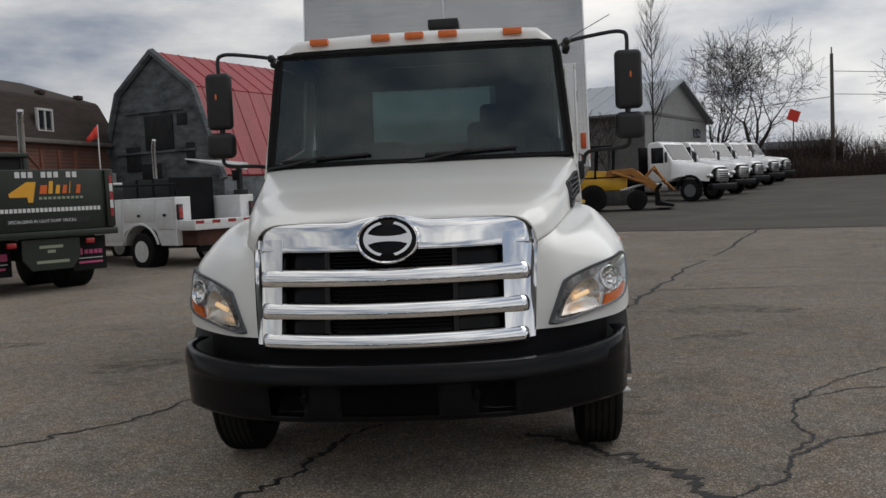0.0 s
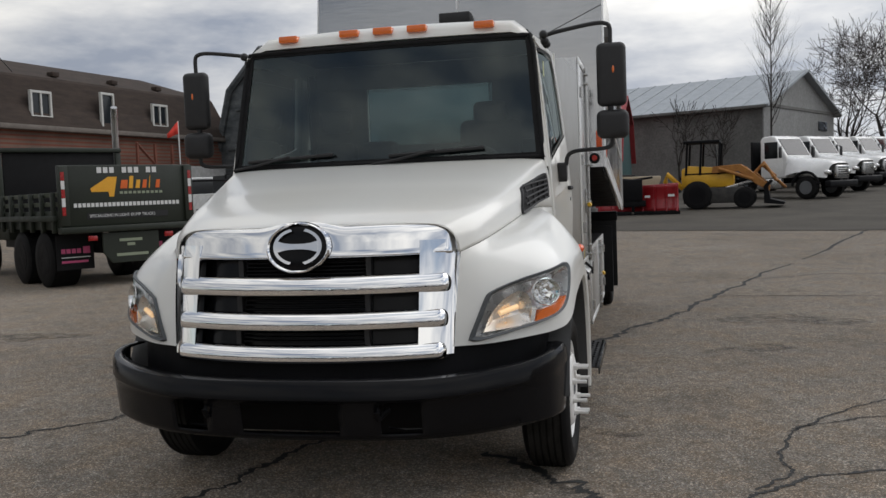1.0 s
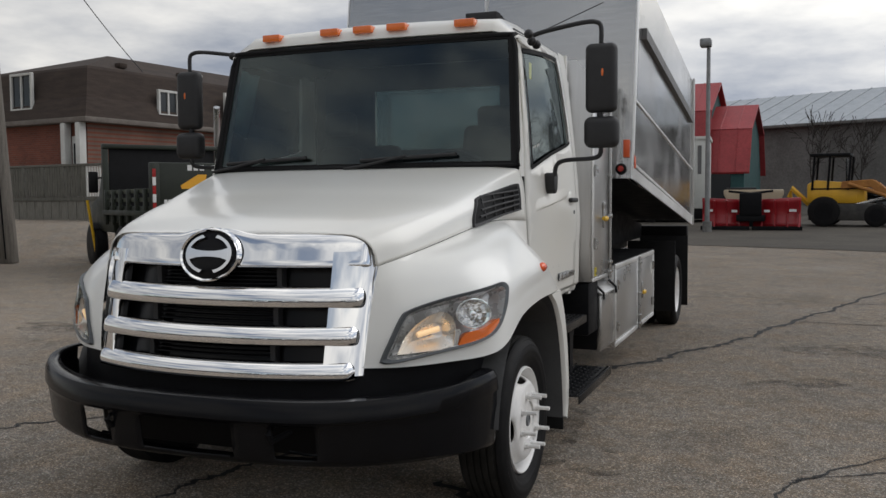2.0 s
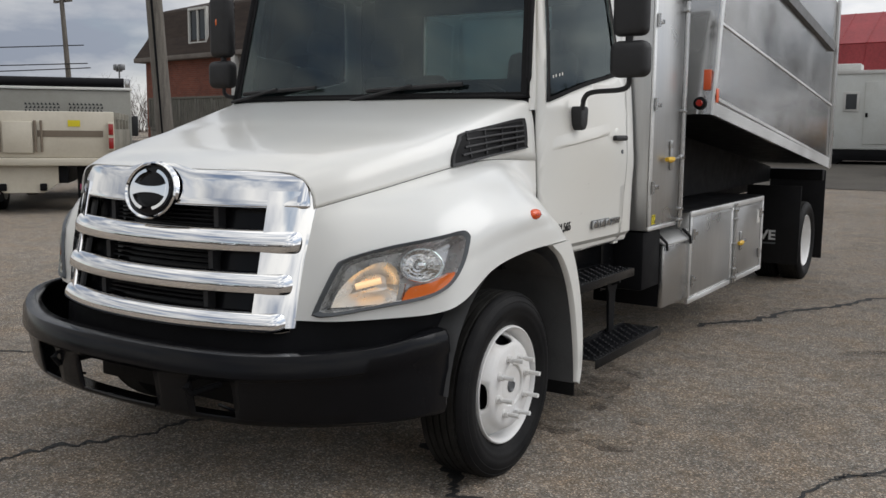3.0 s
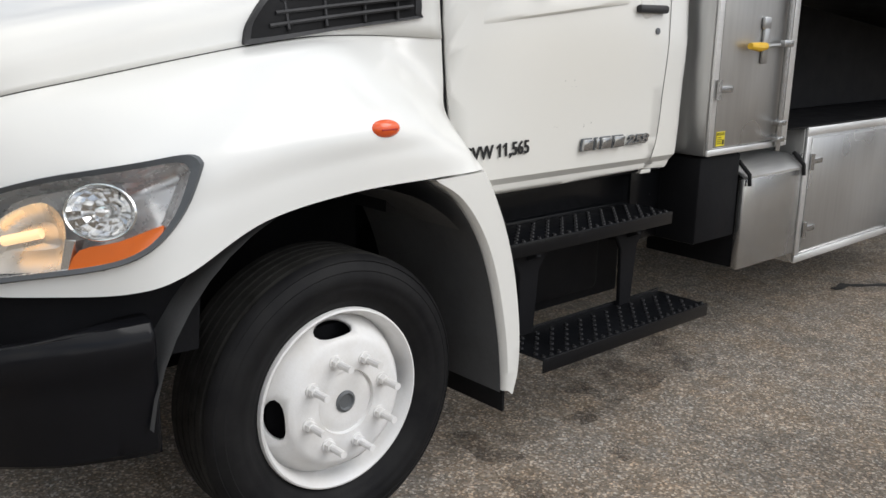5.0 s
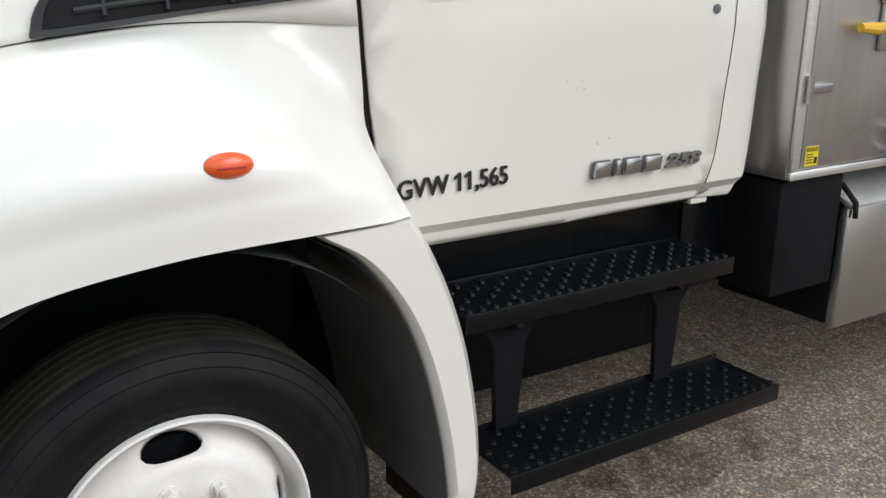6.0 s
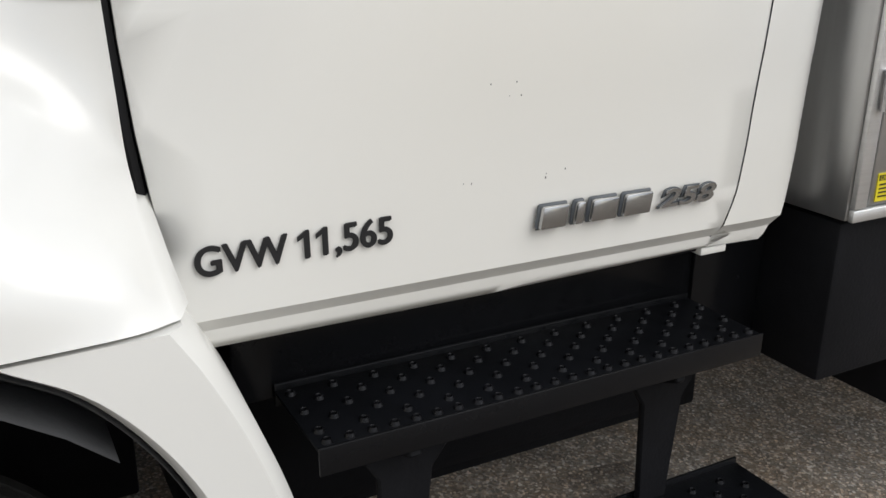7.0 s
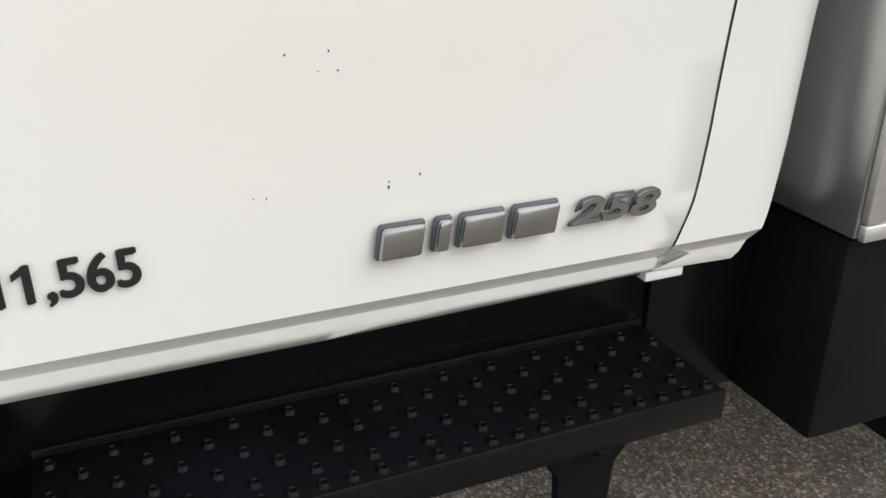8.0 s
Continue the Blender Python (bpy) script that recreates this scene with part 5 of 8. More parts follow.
def build_lockers(truck):
    # tall locker behind the cab
    X = 1.068
    tall = part("tall_locker", Box(0.42, X, 2.975, 3.60, 0.915, 2.40, 0.006), ALU, truck, "tall brushed aluminium locker behind the cab")
    d = part("locker_door", Box(X, X + 0.010, 3.025, 3.505, 0.945, 2.345, 0.004), ALU, tall)
    for a in ((2.98, 3.60, 0.915, 0.940), (2.98, 3.60, 2.355, 2.40), (2.98, 3.015, 0.942, 2.353), (3.555, 3.60, 0.942, 2.353)):
        part("edge_trim", Box(X + 0.001, X + 0.014, *a, 0.003), ALU_LIGHT, tall)
    for z in (1.175, 1.665, 2.15):
        hinge(d, X + 0.0145, 3.012, z)
    latch(d, X + 0.011, 3.33, 1.345)
    locking_bar(tall, X + 0.004, 3.50, 0.90, 2.38)
    part("bar_hasp", Box(X + 0.02, X + 0.045, 3.44, 3.52, 1.335, 1.365, 0.006), STEEL, d)
    part("hasp", Box(X + 0.011, X + 0.026, 3.30, 3.355, 1.405, 1.455, 0.006), STEEL, d)
    part("warning_label", Box(X + 0.0105, X + 0.0125, 3.037, 3.097, 0.952, 1.009), YELLOW_LABEL, d, "small yellow warning sticker with black bars")
    part("label_bar", Box(X + 0.0128, X + 0.0135, 3.040, 3.094, 0.995, 1.006), BLACK_INK, d)
    letters("label_lettering", "CAUTION", 0.012, YELLOW_LABEL, d, Matrix.Translation((X + 0.0138, 3.042, 0.9965)) @ Matrix.Rotation(radians(90), 4, "Z") @ Matrix.Rotation(radians(90), 4, "X") @ Matrix.Diagonal((0.92, 1, 1, 1)), 0.0003, "yellow warning word")
    for k in range(4):
        part("label_bar", Box(X + 0.0128, X + 0.0135, 3.043, 3.070 + 0.004 * (k % 2), 0.985 - 0.008 * k, 0.988 - 0.008 * k), BLACK_INK, d)
    part("label_mark", Box(X + 0.0128, X + 0.0135, 3.079, 3.092, 0.958, 0.977), BLACK_INK, d)
    # long low locker
    low = part("low_locker", Box(0.50, X, 3.80, 5.80, 0.345, 0.975, 0.006), ALU, truck, "long low aluminium tool locker")
    part("locker_deck", Box(0.30, X + 0.004, 3.62, 5.82, 0.977, 0.985), BLACK_FRAME, truck, "black deck over the lockers")
    for y0, y1 in ((3.86, 4.80), (4.92, 5.72)):
        d = part("locker_door", Box(X, X + 0.010, y0, y1, 0.395, 0.925, 0.004), ALU, low)
        if y0 < 4:
            hinge(d, X + 0.011, y0, 0.50)
            hinge(d, X + 0.011, y0, 0.82)
        else:
            latch(d, X + 0.011, y0 + 0.16, 0.66)
            hinge(d, X + 0.011, y1 - 0.04, 0.50)
            hinge(d, X + 0.011, y1 - 0.04, 0.84)
            part("sticker", Box(X + 0.0105, X + 0.0125, 5.60, 5.69, 0.76, 0.87), WHITE, d)
    for a in ((3.80, 5.80, 0.345, 0.380), (3.80, 5.80, 0.94, 0.978), (3.80, 3.84, 0.382, 0.938), (5.76, 5.80, 0.382, 0.938), (4.82, 4.86, 0.382, 0.938)):
        part("edge_trim", Box(X + 0.001, X + 0.014, *a, 0.003), ALU_LIGHT, low)
    locking_bar(low, X + 0.004, 4.875, 0.34, 0.97)
    # battery box: black tray, bare metal cover and rubber catches
    cover = part("battery_box", Box(0.60, 1.040, 3.305, 3.795, 0.40, 0.80, 0.008), BLACK_FRAME, truck, "black battery box with bare aluminium cover and rubber catches")
    part("cover_plate", Box(1.042, 1.076, 3.30, 3.795, 0.395, 0.795, 0.008), ALU, cover)
    lid = bmesh.new()
    prism(lid, [(0.70, 0.842), (0.99, 0.842), (1.080, 0.792), (1.080, 0.802), (0.995, 0.856), (0.70, 0.856)], 3.295, 3.797, "Y")
    part("lid", lid, ALU_LIGHT, cover, "bright sloping lid")
    for y in (3.312, 3.782):
        part("catch", tube(bmesh.new(), [(1.03, y, 0.864), (1.086, y, 0.812), (1.090, y, 0.765)], 0.009, 8), SEAL, cover, "black rubber catch")


def build_dump_body(truck):
    side = [(3.70, 1.625), (7.98, 1.165), (7.98, 2.83), (3.97, 3.28)]
    X = 1.21
    dump = part("dump_body", prism(bmesh.new(), side, X - 0.03, X, "X"), ALU_BODY, truck, "raised polished aluminium dump body", angle=25)
    part("far_side", prism(bmesh.new(), side, -X, -X + 0.03, "X"), ALU_BODY, dump)
    part("front_panel", prism(bmesh.new(), [(3.70, 1.625), (3.74, 1.625), (4.01, 3.28), (3.97, 3.28)], -X + 0.031, X - 0.031, "X"), ALU_BODY, dump)
    part("bed_floor", prism(bmesh.new(), [(3.74, 1.66), (7.95, 1.205), (7.95, 1.235), (3.745, 1.69)], -X + 0.031, X - 0.031, "X"), BLACK_FRAME, dump)
    part("tailgate", prism(bmesh.new(), [(7.95, 1.24), (7.98, 1.24), (7.98, 2.83), (7.95, 2.83)], -X + 0.031, X - 0.031, "X"), ALU_BODY, dump)
    def line(y0, z0, y1, z1, h, out, mat_, name, label=""):
        for s in (1, -1):
            bm = bmesh.new()
            prism(bm, [(y0, z0 - h / 2), (y1, z1 - h / 2), (y1, z1 + h / 2), (y0, z0 + h / 2)], s * (X + 0.001), s * (X + out), "X")
            part(name, bm, mat_, dump, label)
    line(3.78, 2.22, 7.93, 1.80, 0.016, 0.010, ALU_LIGHT, "side_seam")
    line(3.72, 1.735, 7.97, 1.245, 0.022, 0.014, ALU_LIGHT, "side_seam")
    line(3.70, 1.665, 7.98, 1.195, 0.085, 0.012, ALU_LIGHT, "lower_rail")
    line(4.20, 2.76, 7.70, 2.375, 0.085, 0.035, GREY_RAIL, "tarp_arm", "grey tarp arm along the side")
    for s in (1, -1):
        bm = bmesh.new()
        prism(bm, [(7.90, 1.17), (7.99, 1.16), (7.99, 2.86), (7.90, 2.86)], s * (X + 0.002), s * (X + 0.022), "X")
        part("rear_post", bm, ALU, dump)
        bm = bmesh.new()
        prism(bm, [(3.69, 1.62), (3.74, 1.62), (4.02, 3.28), (3.965, 3.28)], s * (X + 0.002), s * (X + 0.014), "X")
        part("front_post", bm, ALU_LIGHT, dump)
        lamp = bmesh.new()
        lathe(lamp, [(0.0, 0.042), (-0.02, 0.040), (-0.026, 0.029)], (s * 1.135, 3.712, 1.695), "Y", 24)
        lm = part("clearance_lamp", lamp, SEAL, dump, "round red lamp in a black rubber ring")
        part("lens", lathe(bmesh.new(), [(-0.020, 0.026), (-0.032, 0.019)], (s * 1.135, 3.712, 1.695), "Y", 20), RED_LENS, lm)
        part("reflector", Box(s * 1.150, s * 1.196, 3.708, 3.735, 1.78, 1.91, 0.004), ORANGE_TAPE, dump, "orange reflector")
        part("side_reflector", Box(s * (X + 0.015), s * (X + 0.020), 3.745, 3.80, 1.70, 1.79, 0.002), ORANGE_TAPE, dump, "orange reflector")
    part("tarp_motor", Box(-0.11, 0.15, 3.78, 3.90, 2.865, 2.945, 0.01), BLACK_PLASTIC, dump, "small black tarp motor")
    part("front_seam", Box(0.015, 0.025, 3.90, 3.97, 2.95, 3.27), ALU_LIGHT, dump)
    # dark hoist, sub frame and side skirt under the raised body
    part("sub_frame", Box(-0.45, 0.45, 3.9, 8.0, 0.88, 1.06, 0.02), BLACK_FRAME, truck)
    sk = bmesh.new()
    prism(sk, [(3.62, 0.99), (5.9, 0.99), (6.9, 1.0), (7.98, 1.0), (7.98, 1.16), (3.76, 1.61), (3.62, 1.61)], 0.60, 0.62, "X")
    part("dark_skirt", sk, BLACK_FRAME, truck, "dark panel under the raised body")
    part("hoist", rod(bmesh.new(), (0, 4.6, 0.9), (0, 5.3, 1.5), 0.10, 18), BLACK_FRAME, truck)
    for s in (1, -1):
        fl = part("front_mudflap", Box(s * 0.60, s * 1.12, 7.13, 7.145, 0.22, 1.0, 0.003), SEAL, truck, "black mudflap with white lettering")
        part("rear_mudflap", Box(s * 0.55, s * 1.13, 8.30, 8.32, 0.16, 1.12, 0.003), SEAL, truck, "long black rear mudflap")
        letters("flap_lettering", "VE", 0.13, WHITE_INK, fl, Matrix.Translation((s * 0.84 - 0.10, 7.126, 0.46)) @ Matrix.Rotation(radians(90), 4, "X") @ Matrix.Diagonal((1.1, 1, 1, 1)), 0.001, "white lettering", weight=0.004)
        part("flap_bar", Box(s * 0.70, s * 0.90, 7.124, 7.128, 0.415, 0.430), GREY_PLASTIC, fl)
    part("rear_sill", Box(-1.15, 1.15, 8.0, 8.12, 1.02, 1.14, 0.01), BLACK_FRAME, truck)
    part("antenna", tube(bmesh.new(), [(0.93, 2.0, 2.40), (1.28, 2.3, 2.62)], 0.003, 6), BLACK_PLASTIC, truck)


LETTER_ONES = ((1.8790, 0.0038), (1.9068, 0.0045))


def build_truck():
    truck = thing("truck", "white conventional cab dump truck with chrome grille, parked on asphalt", "truck")
    build_front_body(truck)
    build_grille(truck)
    build_bumper(truck)
    build_cab(truck)
    build_chassis(truck)
    for s in (1, -1):
        build_wheel(truck, s, 1.115, 1.193)
        build_wheel(truck, s, 1.06, 7.75, rear=True)
    build_steps(truck)
    build_lockers(truck)
    build_dump_body(truck)
    # lettering on the driver's door: weight and model, the maker's name as plain chrome shapes
    X = cab_section(1.02) + 0.0035
    turn = Matrix.Rotation(radians(90), 4, "X")
    side = Matrix.Rotation(radians(90), 4, "Z")
    bold_letters("door_lettering", "GVW 11,565", 0.060, BLACK_INK, truck, Matrix.Translation((X + 0.001, 1.722, 0.998)) @ side @ turn @ Matrix.Rotation(radians(1.4), 4, "Z") @ Matrix.Diagonal((0.925, 1, 1, 1)), 0.0008, "bold black weight lettering")
    for y, up in LETTER_ONES:
        bm = prism(bmesh.new(), [(y + 0.0025, 1.0398 + up), (y + 0.0025, 1.0318 + up), (y - 0.0100, 1.0242 + up), (y - 0.0100, 1.0312 + up)], X + 0.0002, X + 0.0022, "X")
        part("numeral_flag", bm, BLACK_INK, truck)
    letters("model_outline", "258", 0.045, DARK_SURROUND, truck, Matrix.Translation((X + 0.005, 2.530, 0.993)) @ side @ turn @ Matrix.Diagonal((1.80, 1, 1, 1)), 0.002, "dark edge of the model number", shear=0.25, weight=0.0024)
    letters("model_number", "258", 0.045, STEEL, truck, Matrix.Translation((X + 0.008, 2.530, 0.993)) @ side @ turn @ Matrix.Diagonal((1.80, 1, 1, 1)), 0.003, "silver model number", shear=0.25, weight=0.001)
    for y0, y1 in ((2.274, 2.332), (2.343, 2.366), (2.375, 2.435), (2.444, 2.509)):
        bm = bmesh.new()
        prism(bm, [(y0 - 0.003, 0.987), (y1 - 0.003, 0.987), (y1 + 0.003, 1.031), (y0 + 0.003, 1.031)], X, X + 0.008, "X")
        part("block_edge", bevel_all(bm, 0.003, 1), DARK_SURROUND, truck)
    name = part("name_badge", Box(X + 0.006, X + 0.0065, 2.27, 2.272, 0.99, 0.992), CHROME, truck, "chrome name badge drawn as plain blocks")
    for y0, y1 in ((2.274, 2.332), (2.343, 2.366), (2.375, 2.435), (2.444, 2.509)):
        bm = bmesh.new()
        prism(bm, [(y0, 0.990), (y1 - 0.006, 0.990), (y1, 1.028), (y0 + 0.006, 1.028)], X + 0.006, X + 0.018, "X")
        part("badge_block", bevel_all(bm, 0.004, 2), STEEL, name)
    rnd = random.Random(11)
    for y, z in ((2.228, 1.230), (2.237, 1.209), (2.182, 1.229), (2.293, 1.078), (2.33, 1.082), (2.14, 1.079), (2.154, 1.077), (2.216, 1.21), (2.292, 1.071)):
        x = cab_section(z) + 0.012 * smooth(1.75, 2.3, y) * smooth(1.12, 1.35, z)
        part("paint_chip", Box(x - 0.001, x + 0.0006, y, y + rnd.uniform(0.0008, 0.002), z, z + rnd.uniform(0.001, 0.0035)), BLACK_INK, truck)
    return truck


CAB_TRIM = paint("dark_cab_trim", (0.085, 0.09, 0.095), 0.8, 0.0, dirt=0.1, grain=20)
DARK_SURROUND = paint("dark_lamp_surround", (0.085, 0.095, 0.105), 0.5, 0.0, dirt=0.1, grain=18, bump=0.2)
STICKER = lettering_paint("pale_sticker", (0.55, 0.6, 0.3))
REFLECTOR = make_aluminium("lamp_reflector", 0.85, 0.2, (20, 20, 20))
LOW_BEAM = paint("warm_low_beam_reflector", (0.86, 0.83, 0.79), 0.28, 0.0, metal=0.9, dirt=0.03, grain=20)
BEAM_FACETS = paint("high_beam_facets", (0.86, 0.87, 0.88), 0.07, 0.0, metal=1.0, dirt=0.05, grain=20)
LAMP_BOWL = paint("grey_lamp_bowl", (0.70, 0.715, 0.73), 0.26, 0.0, metal=0.55, dirt=0.04, grain=20)
MIRROR = lettering_paint("mirror_silver", (0.8, 0.8, 0.8), 0.02, 1.0)
GREY_LINER = paint("grey_liner_plastic", (0.10, 0.102, 0.106), 0.7, 0.0, dirt=0.12, grain=14, bump=0.3)
GREY_RAIL = paint("grey_arm_paint", (0.16, 0.16, 0.165), 0.5, 0.0, metal=0.3, dirt=0.1)
ALU_LIGHT = make_aluminium("bright_aluminium_trim", 0.92, 0.42)
YELLOW_GRIP = paint("yellow_grip", (0.75, 0.45, 0.02), 0.4, 0.1, dirt=0.08)
YELLOW_LABEL = lettering_paint("yellow_sticker", (0.75, 0.62, 0.02))
WHITE_INK = lettering_paint("white_ink", (0.75, 0.75, 0.74))
BLACK_INK = lettering_paint("black_ink", (0.012, 0.012, 0.013))
MARKER_RED = paint("orange_red_lens", (0.80, 0.105, 0.018), 0.2, 0.5, dirt=0.05)
STUD_STEEL = paint("worn_step_studs", (0.008, 0.008, 0.0095), 0.25, 0.0, spec=0.18, metal=0.0, dirt=0.25, grain=30)
ORANGE_TAPE = paint("orange_reflector", (0.8, 0.12, 0.03), 0.3, 0.3)
def make_bulb():
    k = Nodes("lit_bulb")
    k.put("Base Color", (1.0, 0.75, 0.4, 1)).put("Emission Color", (1.0, 0.62, 0.35, 1)).put("Emission Strength", 0.66)
    return k.m


LAMP_ON = make_bulb()
build_truck()

# ---- surroundings ----
def make_brick(name, a, b, mortar):
    k = Nodes(name)
    t = k.n.new("ShaderNodeTexBrick")
    t.inputs["Scale"].default_value = 1.0
    t.inputs["Brick Width"].default_value, t.inputs["Row Height"].default_value, t.inputs["Mortar Size"].default_value = 0.22, 0.075, 0.006
    for key, c in (("Color1", a), ("Color2", b), ("Mortar", mortar)):
        t.inputs[key].default_value = (*c, 1)
    mp = k.n.new("ShaderNodeMapping")
    mp.inputs["Rotation"].default_value = (radians(90), 0, 0)
    k.l.new(k.coords(), mp.inputs["Vector"])
    k.l.new(mp.outputs["Vector"], t.inputs["Vector"])
    stain = k.ramp(k.noise(0.8, 6, 0.65), (0.3, (0.7, 0.7, 0.7)), (0.7, (1.1, 1.08, 1.05)))
    k.put("Base Color", k.mix(1.0, t.outputs["Color"], stain, "MULTIPLY")).put("Roughness", 0.9)
    return k.m


def make_rough(name, a, b, scale=2.0, rough=0.9, stretch=None, bump=0.3, metal=0.0):
    k = Nodes(name)
    big = k.ramp(k.noise(scale, 6, 0.65, stretch), (0.32, a), (0.68, b))
    fine = k.ramp(k.noise(scale * 14, 4, 0.7, stretch), (0.3, (0.72, 0.72, 0.72)), (0.7, (1.12, 1.12, 1.12)))
    k.put("Base Color", k.mix(1.0, big, fine, "MULTIPLY")).put("Roughness", rough).put("Metallic", metal)
    k.bump(k.noise(scale * 14, 4), bump, 0.02)
    return k.m


BRICK = make_brick("red_brick", (0.22, 0.068, 0.042), (0.165, 0.05, 0.034), (0.17, 0.115, 0.09))
EAVE = make_rough("brown_grey_eave", (0.14, 0.12, 0.105), (0.2, 0.175, 0.155), 2.0)
SHINGLE = make_rough("brown_shingle", (0.028, 0.019, 0.015), (0.055, 0.038, 0.029), 1.2, 0.95, (1, 1, 6))
TRIM = paint("white_trim_paint", (0.62, 0.62, 0.60), 0.6, 0.0, dirt=0.1, grain=4)
DARK_GLASS = lettering_paint("dark_window_glass", (0.02, 0.024, 0.028), 0.08)
SKIRT_WOOD = make_rough("pale_fence_boards", (0.14, 0.135, 0.115), (0.25, 0.235, 0.205), 3.0, 0.9, (6, 6, 1))
DECK_WOOD = make_rough("grey_deck_wood", (0.09, 0.088, 0.075), (0.17, 0.162, 0.14), 3.0, 0.9, (6, 6, 1))
RED_METAL = make_rough("red_roof_metal", (0.27, 0.022, 0.026), (0.36, 0.035, 0.04), 0.7, 0.5)
BARN_STONE = make_rough("dark_stone_gable", (0.045, 0.055, 0.06), (0.19, 0.205, 0.215), 1.1, 0.9, (1, 1, 2.2))
BARN_DARK = make_rough("dark_barn_boards", (0.012, 0.013, 0.014), (0.03, 0.032, 0.034), 2.0)
TEAL = make_rough("teal_boards", (0.012, 0.05, 0.052), (0.025, 0.085, 0.085), 1.4, 0.8, (1, 1, 0.3))
SHED_ROOF = make_rough("pale_roof_metal", (0.30, 0.33, 0.36), (0.40, 0.43, 0.46), 0.5, 0.45, (4, 4, 0.6), 0.1)
SHED_WALL = make_rough("grey_block_wall", (0.13, 0.128, 0.122), (0.20, 0.197, 0.19), 0.6, 0.9)
SHED_GABLE = make_rough("pale_grey_siding", (0.24, 0.24, 0.235), (0.31, 0.31, 0.305), 0.5, 0.8)
POLE_WOOD = make_rough("weathered_pole_wood", (0.10, 0.088, 0.075), (0.20, 0.18, 0.155), 2.5, 0.95, (8, 8, 0.6))
GALV = make_rough("galvanised_steel", (0.22, 0.225, 0.23), (0.32, 0.325, 0.33), 3.0, 0.5, None, 0.1, 0.7)
BARK = make_rough("bare_tree_bark", (0.022, 0.018, 0.016), (0.055, 0.046, 0.04), 6.0, 0.95, (1, 1, 0.3))
TWIG = make_rough("brown_twigs", (0.035, 0.022, 0.018), (0.085, 0.055, 0.042), 1.2, 0.95)
CONIFER = make_rough("dark_conifer", (0.012, 0.022, 0.012), (0.03, 0.05, 0.026), 1.5, 0.9)
OLIVE = paint("olive_green_paint", (0.015, 0.021, 0.012), 0.55, 0.05, dirt=0.15, grain=4)
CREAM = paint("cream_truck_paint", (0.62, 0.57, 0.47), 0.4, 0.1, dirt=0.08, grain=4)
BEIGE_GREY = paint("beige_grey_paint", (0.34, 0.335, 0.30), 0.5, 0.0, dirt=0.1, grain=4)
TAUPE = paint("taupe_stripe", (0.20, 0.16, 0.12), 0.6, 0.0)
YELLOW = paint("machine_yellow", (0.72, 0.40, 0.02), 0.45, 0.1, dirt=0.1, grain=5)
ORANGE_STEEL = make_rough("rusty_orange_steel", (0.30, 0.12, 0.025), (0.45, 0.20, 0.04), 2.5, 0.65)
PLOW_RED = paint("plow_red", (0.36, 0.012, 0.02), 0.35, 0.3, dirt=0.1, grain=6)
FLAG_RED = lettering_paint("flag_red", (0.75, 0.05, 0.03), 0.7)
PINK_INK = lettering_paint("pink_ink", (0.6, 0.09, 0.22))
GOLD_INK = lettering_paint("yellow_orange_ink", (0.85, 0.42, 0.03))
FIRE_INK = lettering_paint("orange_red_ink", (0.75, 0.14, 0.02))
TAIL_RED = paint("tail_lamp_red", (0.35, 0.015, 0.015), 0.25, 0.4)
FAR_WHITE = paint("parked_truck_white", (0.78, 0.79, 0.80), 0.25, 0.4, dirt=0.05, grain=3)
CHROME_DULL = make_aluminium("dull_chrome", 0.6, 0.25, (3, 3, 3))
CANVAS = paint("black_tarp", (0.012, 0.012, 0.014), 0.7, 0.0, grain=6, bump=0.3)
DIRTY_GLASS = paint("parked_truck_glass", (0.012, 0.014, 0.016), 0.10, 0.0, dirt=0.1, spec=0.25)


def gz(x, y):
    return ground_z(x, y)


def window(parent, w, h, m, name="window", panes=2, vertical=True):
    """A white framed window in the local xz plane, facing -y."""
    fr = bmesh.new()
    t = 0.09
    for a in ((-w / 2, w / 2, 0, t), (-w / 2, w / 2, h - t, h), (-w / 2, -w / 2 + t, t, h - t), (w / 2 - t, w / 2, t, h - t)):
        box(fr, a[0], a[1], -0.09, 0.03, a[2], a[3], 0.008, 1)
    for k in range(1, panes):
        x = -w / 2 + w * k / panes
        box(fr, x - 0.035, x + 0.035, -0.075, 0.02, t, h - t)
    win = part(name, fr, TRIM, parent, "white framed window")
    for k in range(panes):
        x0 = -w / 2 + t + (w - 2 * t) * k / panes
        part("pane", Box(x0, x0 + (w - 2 * t) / panes, -0.02, 0.0, t, h - t), DARK_GLASS, win)
    win.matrix_local = m
    return win


